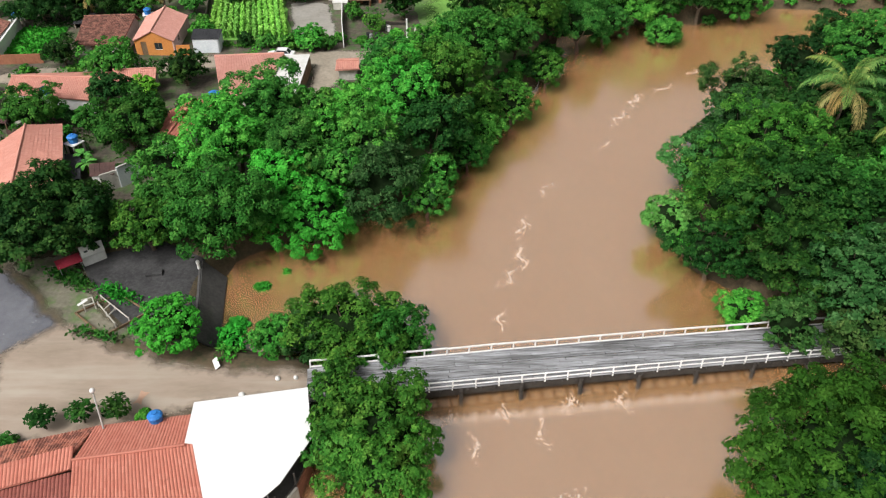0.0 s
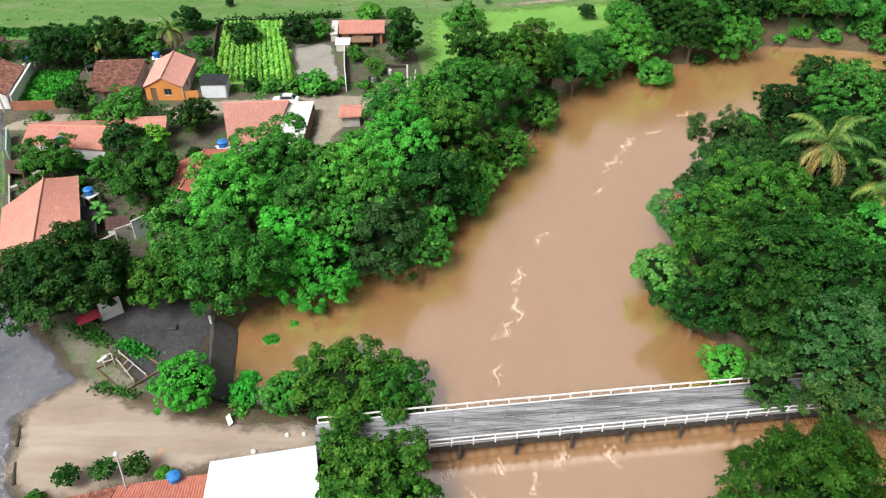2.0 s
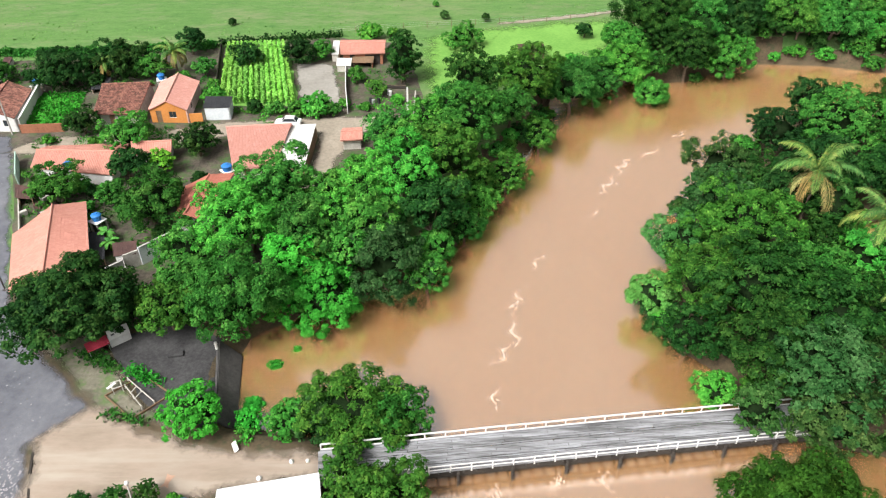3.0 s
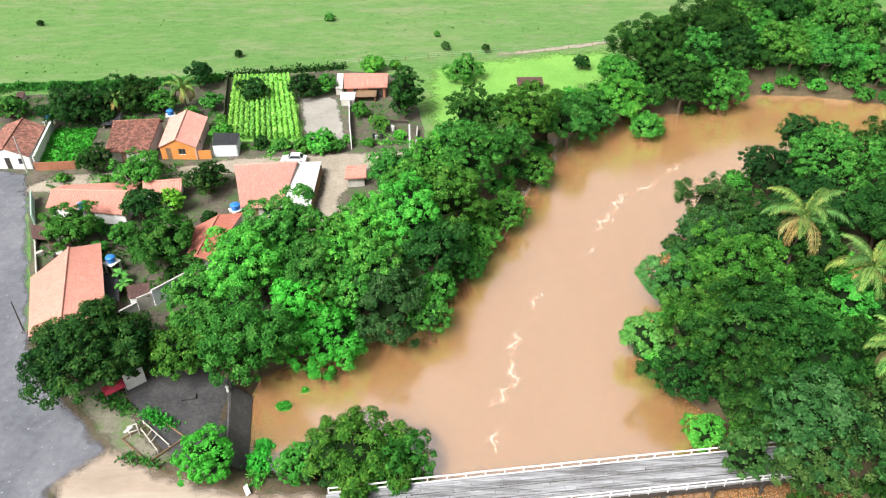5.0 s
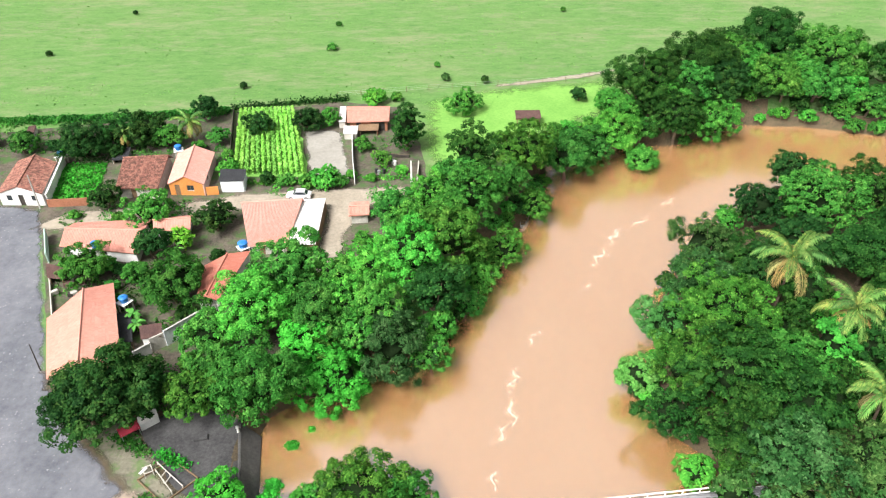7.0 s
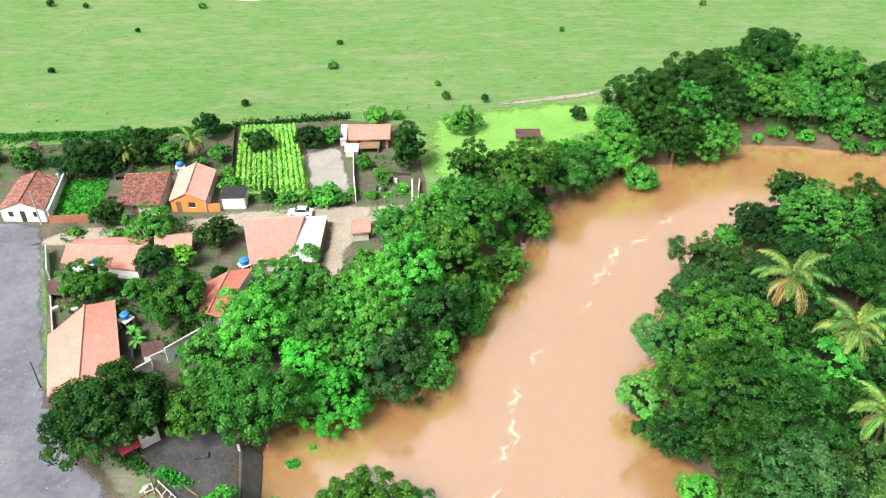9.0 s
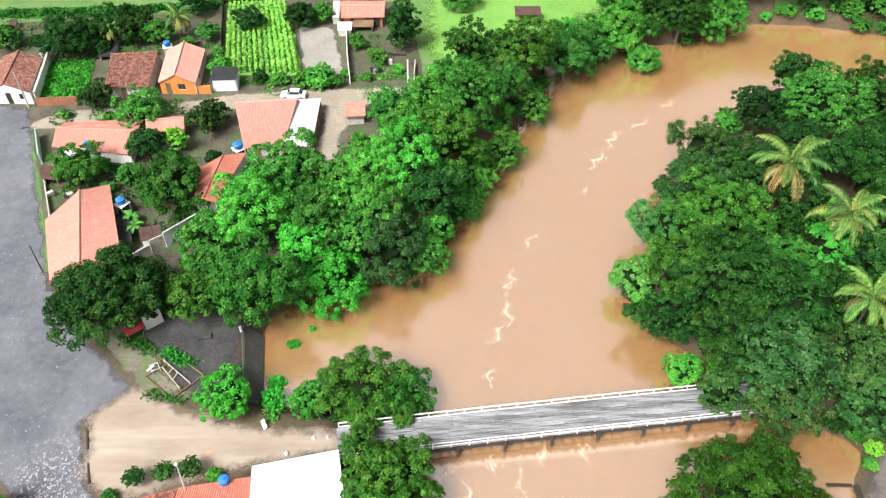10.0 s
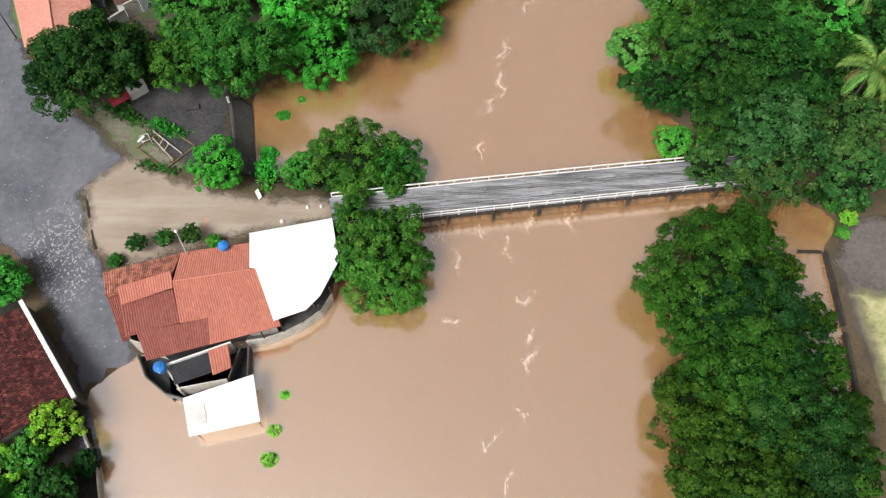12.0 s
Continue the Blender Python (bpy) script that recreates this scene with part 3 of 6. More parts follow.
TREE_WORDS = {
    "dark": "dense dark green broadleaf tree", "olive": "dense olive-green flooded tree", "deep": "deep green broad-crowned bank tree", "mid": "leafy green riverside tree", "lush": "lush rounded green tree", "bright": "fresh bright green leafy tree", "vivid": "vivid light green leafy tree",
    "grey": "grey-green feathery broadleaf tree", "pale": "pale green broad-crowned tree", "yellow": "yellowish green small tree",
}


def tree(x, y, R, h, tone, where, group, flat=0.72, size=0.175, category="tree"):
    """A tree: tapered trunk with limbs, and a crown whose centre hangs h metres over the ground."""
    g = max(z_at(x, y), -0.8)
    H = min(max(R * flat, h * 0.78), h * 0.95 + 0.3)
    ob = thing("tree" if category == "tree" else "bush", x, y, g, rng.uniform(0, 360), TREE_WORDS[tone].replace("tree", category) + " " + where, category, group)
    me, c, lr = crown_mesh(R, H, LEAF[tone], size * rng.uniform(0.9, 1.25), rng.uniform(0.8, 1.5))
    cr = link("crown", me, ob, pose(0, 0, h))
    bm = bmesh.new()
    r0 = 0.05 + R * 0.045
    bend = rng.normal(size=2) * 0.15 * R
    fork = max(h - H * 0.7, h * 0.35)
    tube(bm, [(0, 0, -0.3), (bend[0] * 0.4, bend[1] * 0.4, fork * 0.6), (bend[0], bend[1], fork)], [r0 * 1.25, r0, r0 * 0.8])
    for i in rng.choice(len(c), min(6, len(c)), replace=False):
        e = np.array([c[i][0] * 0.9, c[i][1] * 0.9, h + c[i][2]])
        m = (np.array([bend[0], bend[1], fork]) * 0.5 + e * 0.5) + np.array([0, 0, -0.15 * R])
        tube(bm, [(bend[0], bend[1], fork - 0.1), tuple(m), tuple(e)], [r0 * 0.6, r0 * 0.4, r0 * 0.12], 5)
    part("trunk", bm, M_BARK, ob)
    return ob


def grove(rows, where, group, **k):
    for x, y, R, h, tone in rows:
        tree(x, y, R, h, tone, where, group, **k)


grove([(-38.9, 58.5, 6.3, 4.5, "dark"), (-41.6, 57.4, 4.3, 4.4, "dark"), (-37.6, 59.6, 4.2, 4.6, "dark"), (-29.5, 59.2, 3.9, 3.2, "lush"), (-22.2, 60.6, 6.0, 5.5, "lush"), (-13.6, 63.6, 4.7, 4.2, "vivid"), (-24.4, 70.9, 5.5, 6.0, "bright"),
       (-20.9, 78.6, 5.6, 6.0, "mid"), (-23.4, 72.6, 3.6, 5.6, "bright"), (-16.7, 71.2, 4.6, 5, "mid"), (-7.0, 68.9, 5.7, 5.0, "grey"), (-2.0, 68.6, 3.2, 3.5, "mid"), (-10.2, 79.2, 4.5, 5, "bright"),
       (-4.8, 82.3, 5.4, 6.0, "bright"), (0.4, 85.6, 4.7, 6, "lush"), (-1.3, 76.2, 4.2, 4.5, "dark"), (3.0, 78.6, 2.7, 3, "mid")], "on the village side of the river", "village bank trees")
grove([(-7.9, 95.8, 4.0, 4, "mid"), (-2.7, 99.8, 3.6, 4, "bright"), (5.0, 96.7, 5.1, 6, "lush"), (9.4, 91.5, 3.6, 4, "mid"), (5.0, 110.7, 4.8, 6, "deep"), (13.6, 110.7, 5.6, 6, "lush"),
       (15.6, 103.6, 3.3, 4, "mid"), (22.7, 117.7, 5.2, 6, "mid"), (32.9, 126.4, 5.1, 6, "bright"), (37.7, 121.5, 3.4, 3, "mid"), (40.3, 138.2, 6.5, 7, "deep"), (46.4, 131.5, 6.2, 6, "deep"),
       (55.1, 146.6, 7.1, 7, "deep"), (54.7, 133.5, 5.4, 5, "mid"), (5.2, 84.6, 2.9, 3.5, "mid"), (27.5, 122.5, 4.6, 5, "mid")], "beside the upstream bend", "village bank trees")
grove([(73.9, 158.3, 8.4, 7, "deep"), (69.5, 143.7, 5.7, 5, "mid"), (83.1, 149.7, 7.8, 7, "mid"), (78.0, 142.3, 5.0, 4, "mid"), (94.7, 143.7, 6.9, 7, "deep"), (90.9, 138.6, 4.3, 4, "mid"),
       (108, 141, 7, 6, "mid"), (122, 136, 7, 6, "dark"), (62, 152, 6.5, 6, "mid"), (-4.5, 90, 4.2, 4.5, "mid"), (2.5, 103.5, 4.4, 4.5, "mid"), (-9, 72.5, 4.2, 5, "mid"), (-30, 68, 3.6, 4, "mid")], "lining the far river bend", "village bank trees")
grove([(-47.2, 97.9, 4.1, 2.6, "mid"), (-36.3, 96.1, 3.5, 2.6, "dark"), (-56.1, 102.7, 2.8, 2.2, "dark"), (-43.8, 88.8, 2.8, 3.0, "dark"), (-40.2, 91.0, 2.0, 2.2, "yellow"), (-51.9, 83.6, 3.7, 2.7, "lush"),
       (-37.7, 78.7, 4.9, 3.5, "lush"), (-44.9, 83.5, 2.1, 1.6, "mid"), (-11.1, 116.3, 2.1, 1.5, "mid"), (-35.4, 127.8, 2.9, 2.6, "dark"),
       (-47.7, 134.3, 3.1, 3.0, "dark"), (-42.8, 124.5, 2.1, 1.9, "mid")], "in a village garden", "village garden trees")
grove([(-66.1, 119.7, 4.6, 3.3, "dark"), (-62.0, 124.4, 4.2, 3.0, "deep"), (-56.6, 125.4, 4.2, 3.0, "dark"), (-51.9, 123.8, 3.1, 2.2, "mid"), (-26.5, 129.8, 3.3, 2.4, "dark"), (-22.7, 132.1, 2.2, 1.9, "mid"),
       (-78.5, 121.4, 2.9, 2.1, "mid")], "behind the houses", "village garden trees")
grove([(-20.3, 109.4, 2.9, 1.8, "bright"), (-15.0, 121.4, 1.7, 1.5, "mid"), (4.3, 138.0, 3.7, 2.2, "mid"), (28.6, 142.6, 1.8, 1.6, "dark"), (-14.3, 141.8, 2.8, 1.4, "bright"), (-17.9, 109.0, 1.6, 1.1, "mid"),
       (-23.7, 109.2, 1.8, 1.1, "mid"), (-27.5, 109.6, 1.5, 1.0, "mid"), (-31, 110.5, 1.4, 1.0, "dark"), (-38.4, 113.5, 2.0, 1.4, "bright"), (-54.6, 85.6, 1.7, 1.3, "mid"), (-46.5, 77.5, 1.6, 1.3, "mid")],
      "at the edge of a yard", "village bushes", category="bush", size=0.24)
grove([(-23.6, 45.8, 3.2, 2.4, "vivid"), (-8.6, 47.6, 5.2, 3.2, "lush"), (-4.4, 46.7, 3.7, 2.8, "lush"), (-12.4, 47.6, 3.2, 2.6, "grey"), (-15.0, 46.4, 2.5, 2.2, "bright"), (-18.9, 47.2, 1.5, 1.5, "vivid"), (-19.3, 50.2, 1.1, 0.9, "vivid"), (-5.3, 36.7, 4.8, 3.6, "lush"),
       (-4.9, 32.8, 4.0, 3.2, "lush"), (-7.6, 34.4, 3.2, 3.2, "lush"), (-9.0, 40.6, 1.9, 3, "lush"), (-43.5, 32.1, 2.7, 2.6, "bright"), (-34.9, 18.0, 2.4, 2.6, "yellow"), (-38.6, 14.2, 2.0, 2.2, "yellow"), (-36.2, 11.6, 1.5, 1.8, "bright"), (-42.2, 12.5, 3.6, 3, "dark")],
      "by the bridge head", "bridge head trees")
grove([(38.5, 86.2, 5.2, 5, "grey"), (35.5, 77.6, 4.7, 5.5, "grey"), (29.4, 72.9, 3.8, 4.5, "pale"), (35.9, 70.5, 5.7, 6.5, "lush"), (29.6, 62.3, 5.0, 5.5, "lush"), (24.2, 64.0, 3.1, 3.6, "pale"),
       (26.6, 57.2, 3.7, 4, "deep"), (34.1, 59.4, 5.9, 6.5, "deep"), (41.0, 61.7, 5.0, 5.6, "lush"), (32.3, 51.6, 4.5, 6, "deep"), (27.6, 50.6, 2.3, 2.6, "bright"), (35.4, 47.6, 5.2, 6, "grey"),
       (44.8, 48.2, 4.5, 5.5, "grey"), (49.5, 97.0, 4.4, 5, "dark"), (58.1, 95.7, 6.4, 7, "mid")], "on the wooded bank", "wooded bank trees")
grove([(47.4, 73.2, 3.4, 7.2, "deep"), (43.6, 78.6, 3.4, 6.8, "dark"), (48.6, 78.4, 3.6, 6.6, "deep"), (51.6, 63.6, 3.4, 6.6, "deep"), (47.2, 64.2, 3.0, 6.2, "bright"), (60.8, 83.4, 5.1, 6, "deep"), (49.3, 73.6, 3.8, 3.6, "bright"), (45.0, 57.4, 4.6, 5, "deep"), (54.6, 64.6, 4.2, 4.4, "bright"), (39.1, 54.6, 4.8, 6, "deep"), (60.8, 72.1, 6.0, 6, "deep"),
       (53.3, 54.5, 5.8, 6, "deep"), (68.9, 99.8, 5.2, 6, "deep"), (75.5, 94.5, 6.6, 6, "dark"), (59.6, 107.0, 4.4, 5, "dark"), (44, 84, 4.6, 4.0, "deep"), (43.5, 69, 4.2, 4.2, "deep"), (52, 86, 5.5, 5, "dark"),
       (67, 86, 6.5, 6, "deep"), (71, 76, 6.5, 6, "deep"), (66, 64, 6.5, 6, "deep"), (64, 53, 6, 5.5, "deep")], "deep in the woods", "wooded bank trees")
grove([(28.7, 32.6, 6.6, 5, "olive"), (31.5, 27.1, 5.7, 5, "dark"), (27.8, 22.6, 6.3, 5, "olive"), (24.3, 18.7, 4.2, 4, "olive"), (31.5, 18.3, 6.0, 5, "dark"), (26.5, 13.4, 6.0, 5, "olive"),
       (33.3, 13.6, 4.7, 4, "dark"), (32.8, 37.6, 3.3, 3.5, "olive"), (24.0, 30.2, 3.0, 3.2, "olive"), (30.0, 46.0, 2.8, 4.6, "grey"), (36.2, 44.6, 4.4, 4.5, "grey"),
       (45.0, 44.3, 4.2, 4, "grey"), (27.8, 7.3, 6.2, 5, "dark")], "in the flood below the bridge", "flooded trees", flat=0.62)

grove([(45, 137, 4.4, 4, "mid"), (51, 139.5, 5, 5, "mid"), (59, 142, 5, 5, "dark"), (66, 147, 5, 5, "mid"), (76, 146, 4.8, 4.5, "mid"), (33.5, 134, 3.6, 3.6, "mid"), (47, 146, 5.2, 5.4, "dark"), (63, 154, 6, 6, "dark"),
       (85, 142, 4.6, 4.5, "bright"), (28.5, 129.5, 3.4, 3.4, "mid"), (39.5, 131.5, 3.8, 3.6, "mid"), (100, 138, 5, 5, "mid"), (-18.2, 64.6, 2.6, 2.6, "mid"), (-16.0, 66.6, 3.2, 3.2, "mid"), (17.5, 117.5, 3.4, 3.6, "mid"), (10.5, 103.5, 3.6, 4, "mid"), (1.0, 92.5, 3.6, 4.4, "mid")],
      "crowding the upstream bank", "village bank trees")
grove([(35.8, 33.7, 2.6, 3, "olive"), (37.4, 28.3, 2.5, 3.2, "olive"), (37.8, 23.3, 2.6, 3.2, "olive"), (38.2, 18.4, 2.6, 3.2, "olive"), (37.6, 13.6, 3.0, 3.2, "olive"), (35.1, 8.5, 3.4, 3.4, "dark")], "in the flood before the low wall", "flooded trees")

grove([(44.4, 42.6, 1.2, 1.0, "mid"), (45.6, 40.8, 1.0, 0.8, "yellow"), (44.6, 39.0, 0.9, 0.8, "mid"), (42.6, 43.8, 1.4, 1.2, "deep"), (46.6, 42.2, 1.3, 1.0, "deep")],
      "at the pool behind the low wall", "flood edge bushes", category="bush", size=0.17)
grove([(-36.8, 15.4, 2.0, 2.4, "mid"), (-33.6, 12.4, 2.2, 2.4, "dark"), (-39.5, 11.0, 2.6, 2.6, "mid"), (-32.0, 14.8, 1.3, 1.6, "dark"), (-40.4, 16.0, 1.9, 2.2, "mid"), (-32.6, 8.5, 2.6, 2.8, "dark"), (-35.6, 8.0, 2.4, 2.6, "mid")],
      "in the dark garden by the flood", "bridge head trees")
grove([(-13.4, 73.4, 3.4, 5.0, "bright"), (-11.6, 68.6, 3.0, 4.2, "mid"), (-17.6, 66.2, 3.4, 4.4, "vivid"), (-0.8, 73.8, 2.6, 3.0, "mid"), (1.4, 82.0, 2.8, 3.2, "mid"), (-14.6, 77.2, 3.0, 5.2, "mid"), (5.4, 89.6, 2.6, 3.4, "mid"), (-28.4, 63.4, 3.2, 3.6, "mid")],
      "filling a gap on the village bank", "village bank trees")
tree(-6.6, 121.6, 3.3, 5.2, "deep", "beside the farmhouse", "village garden trees", flat=1.6)
tree(-7.2, 121.2, 2.6, 3.0, "deep", "beside the farmhouse", "village garden trees", flat=1.2)


def along(line, step, back, spread):
    """Points along a line of the shore, set back from the water."""
    out = []
    for (ax, ay), (bx, by) in zip(line, line[1:]):
        L = math.dist((ax, ay), (bx, by))
        for k in range(max(1, int(L / step))):
            f = (k + rng.random()) / max(1, int(L / step))
            nx_, ny_ = -(by - ay) / L, (bx - ax) / L
            o = back + rng.normal() * spread
            out.append((ax + (bx - ax) * f + nx_ * o, ay + (by - ay) * f + ny_ * o))
    return out


for x, y in along([p for p in RIVER_LEFT if p[1] > 57 and p[0] < 130], 2.6, 0.9, 0.7):
    r = rng.uniform(1.2, 2.3)
    tree(x, y, r, r * 0.75, ("mid", "mid", "dark", "bright")[rng.integers(4)], "overhanging the river's edge", "river edge bushes", category="bush", size=0.17)
for x, y in along([p for p in RIVER_RIGHT if 47 < p[1] < 110], 3.0, 1.0, 0.7):
    r = rng.uniform(1.3, 2.3)
    tree(x, y, r, r * 0.75, ("mid", "mid", "dark", "bright")[rng.integers(4)], "on the wooded river's edge", "river edge bushes", category="bush", size=0.17)


for x, y in along([p for p in RIVER_LEFT if p[0] > 30 and p[0] < 150], 2.8, 3.0, 1.2):
    r = rng.uniform(2.6, 4.2)
    tree(x, y, r, r * 0.85, ("mid", "deep", "dark")[rng.integers(3)], "crowding the far river bend", "river edge bushes", category="bush")


def lathe_heart(h):
    bm = bmesh.new()
    bmesh.ops.create_icosphere(bm, subdivisions=2, radius=0.38, matrix=Matrix.Translation((0, 0, h)))
    for v in bm.verts:
        v.co += Vector((1, 1, 1)) * 0.12 * noise.noise(v.co * 4)
    return bm


def palm(x, y, top, spread, label, dry=0.25):
    """A coconut palm: curved trunk and feathered, drooping fronds."""
    g = z_at(x, y)
    h = top - g
    ob = thing("palm_tree", x, y, g, 0, label, "palm tree", "palms")
    lean = rng.normal(size=2) * 0.4
    tube_bm = tube(bmesh.new(), [(lean[0] * 1.2, lean[1] * 1.2, -0.3), (lean[0] * 0.5, lean[1] * 0.5, h * 0.5), (0, 0, h)], [0.26, 0.18, 0.14], 8)
    part("trunk", tube_bm, M_BARK, ob)
    count = 19
    for i in range(count):
        az = i * 2.4 + rng.uniform(-0.25, 0.25)
        level = i / (count - 1)
        ang = 1.4 - 1.5 * level + rng.uniform(-0.12, 0.12)
        L = spread * rng.uniform(0.85, 1.1)
        pts, p = [], np.array([0.0, 0.0, h])
        for s in range(13):
            pts.append(p.copy())
            p = p + np.array([math.cos(az) * math.cos(ang), math.sin(az) * math.cos(ang), math.sin(ang)]) * L / 12
            ang -= 0.105 + 0.06 * level + 0.012 * s
        pts = np.array(pts)
        verts, quads = [], []
        side = np.array([-math.sin(az), math.cos(az), 0.0])
        for s in range(1, 13):
            ax = unit(pts[s] - pts[s - 1])
            b = len(verts)
            verts += [pts[s - 1] - side * 0.05, pts[s - 1] + side * 0.05, pts[s] + side * 0.04, pts[s] - side * 0.04]
            quads.append([b, b + 1, b + 2, b + 3])
            for f in (0.0, 0.25, 0.5, 0.75):
                q = pts[s - 1] * (1 - f) + pts[s] * f
                ln = spread * 0.2 * math.sin(math.pi * min(0.97, (s + f) / 14 + 0.1)) ** 0.6 * rng.uniform(0.7, 1.1)
                for sg in (-1, 1):
                    mid_ = q + side * sg * ln * 0.5 + ax * ln * 0.3 - np.array([0, 0, ln * 0.12])
                    tip = q + side * sg * ln * 0.7 + ax * ln * 0.6 - np.array([0, 0, ln * rng.uniform(0.45, 0.9)])
                    b = len(verts)
                    verts += [q, mid_ - ax * 0.07, tip, mid_ + ax * 0.07]
                    quads.append([b, b + 1, b + 2, b + 3])
        me = fast_mesh("frond", np.array(verts), np.array(quads), np.zeros((0, 3), int), LEAF["dry" if level > 1 - dry else "frond"])
        link("frond", me, ob)
    part("crown_heart", lathe_heart(h), LEAF["yellow"], ob)
    return ob


palm(45.4, 75.6, 12.6, 6.4, "tall coconut palm with drooping yellow-tipped fronds on the wooded bank", 0.42)
palm(49.4, 66.0, 12.0, 5.8, "coconut palm with fresh green fronds on the wooded bank", 0.12)
palm(46.6, 53.0, 11.4, 4.8, "coconut palm half hidden among the bank's trees", 0.12)
palm(-47.9, 125.0, 8.6, 4.0, "coconut palm behind the village houses", 0.3)
palm(-59.6, 122.8, 7.6, 3.2, "small coconut palm behind the village houses", 0.2)


# ---- the timber bridge ----
def on_bridge(s, across, z=0.0):
    """A point s metres east of the west end, across metres north of the south edge; the deck is slightly cambered."""
    x = -11.2 + s * 0.991
    y = 39.55 + 0.118 * (x + 11.2) + across * 0.99
    return Vector((x - across * 0.12, y, 1.62 + 0.16 * math.sin(s / 47 * math.pi) + z))


SPAN, WIDE = 47.0, 3.65
bridge = thing("bridge", -11.2, 39.5, 0, 0, "old timber bridge with grey planks and white railings over the river", "bridge")
inv = bridge.matrix_basis.inverted()


def beam_between(a, b, w, h):
    """A squared timber between two points, as mesh data of its own."""
    bm = bmesh.new()
    d = b - a
    m = Matrix.Translation((a + b) / 2) @ d.to_track_quat("X", "Z").to_matrix().to_4x4() @ Matrix.Diagonal((d.length, w, h, 1))
    bmesh.ops.create_cube(bm, size=1.0, matrix=inv @ m)
    bmesh.ops.bevel(bm, geom=list(bm.edges), offset=min(w, h) * 0.12, segments=1, affect="EDGES")
    return bm


lanes = 13
for lane in range(lanes):
    s = rng.uniform(-1.5, 0)
    while s < SPAN:
        e = min(s + rng.uniform(4.0, 5.2), SPAN)
        a = on_bridge(max(s, 0) + 0.02, (lane + 0.5) * WIDE / lanes + rng.normal() * 0.015, rng.normal() * 0.012)
        b = on_bridge(e - 0.02, (lane + 0.5) * WIDE / lanes + rng.normal() * 0.015, rng.normal() * 0.012)
        wide = WIDE / lanes - (0.12 if lane in (3, 8) else 0.03)
        part("plank", beam_between(a, b, wide, 0.07), M_PLANK, bridge)
        s = e
# overlong south ends and deep dark girders stand in for the bridge's shadow band
for s in np.arange(0.6, SPAN, 1.15):
    part("crossbeam", beam_between(on_bridge(s, -0.34, -0.13), on_bridge(s, WIDE + 0.22, -0.13), 0.2, 0.16), M_DARKWOOD, bridge)
for acr in (0.12, WIDE / 2, WIDE - 0.12):
    for s in np.arange(0, SPAN - 0.1, 9.4):
        part("girder", beam_between(on_bridge(s, acr, -0.56), on_bridge(s + 9.4, acr, -0.56), 0.3, 0.74), M_DARKWOOD, bridge)
for s in np.arange(2.5, SPAN, 5.1):
    for acr in (-0.3, WIDE + 0.3):
        p = on_bridge(s, acr, -0.1)
        bm = tube(bmesh.new(), [tuple(inv @ Vector((p.x, p.y - (0.12 if acr < 1 else -0.12), -2.0))), tuple(inv @ p)], [0.19, 0.16], 9)
        part("pile", bm, M_DARKWOOD, bridge)
    part("cap_beam", beam_between(on_bridge(s, -0.55, -0.95), on_bridge(s, WIDE + 0.55, -0.95), 0.28, 0.26), M_DARKWOOD, bridge)
for side, acr in (("south", -0.08), ("north", WIDE + 0.08)):
    railing = thing("railing", 0, 0, 0)
    railing.parent = bridge
    tagged(railing, "white-painted timber railing")
    for s in np.arange(0.3, SPAN + 0.1, 1.95):
        lean = rng.normal() * 0.03
        part("post", beam_between(on_bridge(s, acr, -0.2), on_bridge(s + lean, acr + lean, 0.86), 0.12, 0.12), M_RAIL, railing)
    for k, z in enumerate((0.84, 0.12 if side == "north" else 0.34)):
        for s in np.arange(0.3, SPAN - 0.5, 3.9):
            part("rail", beam_between(on_bridge(s, acr, z + 0.05 * math.sin(s * 0.8) + rng.normal() * 0.02), on_bridge(min(s + 3.95, SPAN), acr, z + 0.05 * math.sin((s + 3.9) * 0.8) + rng.normal() * 0.02), 0.12 if side == "north" else 0.09, 0.15 if side == "north" else 0.1), M_RAIL, railing)
    part("kerb", beam_between(on_bridge(0.2, acr * 0.98, 0.08), on_bridge(SPAN / 2, acr * 0.98, 0.08), 0.14, 0.14), M_PLANK, railing)
    part("kerb", beam_between(on_bridge(SPAN / 2, acr * 0.98, 0.08), on_bridge(SPAN, acr * 0.98, 0.08), 0.14, 0.14), M_PLANK, railing)

# foam where the current breaks
def foam_patch(x, y, r, stretch, ang, bits):
    vs, fs = [], []
    wave, phase = rng.uniform(1.2, 2.6), rng.uniform(0, 6)
    for _ in range(int(bits * 3.4)):
        t = rng.normal() * stretch * 0.55
        q = 0.45 * r * math.sin(t * wave + phase) + rng.normal() * r * (0.07 if rng.random() < 0.55 else 0.45)
        cx, cy = t * math.cos(ang) - q * math.sin(ang), t * math.sin(ang) + q * math.cos(ang)
        rr, k, b = rng.uniform(0.02, 0.075) * (1 + 1.2 * (rng.random() > 0.95)), 7, len(vs)
        turn = rng.uniform(0, 3.1)
        for i in range(k):
            a = 2 * math.pi * i / k
            f = rng.uniform(0.6, 1.25)
            px, py = rr * f * 2.4 * math.cos(a), rr * f * 0.7 * math.sin(a)
            vs.append((cx + px * math.cos(ang + turn * 0.4) - py * math.sin(ang + turn * 0.4), cy + px * math.sin(ang + turn * 0.4) + py * math.cos(ang + turn * 0.4), 0.0))
        vs.append((cx, cy, 0.035))
        fs += [(b + i, b + (i + 1) % k, b + k) for i in range(k)]
    ob = new("foam", mesh_of("foam", vs, fs, M_FOAM))
    ob.matrix_basis = pose(x, y, 0.045)
    tagged(ob, "streak of pale foam drifting on the brown water", "foam", "river foam", "stuff")


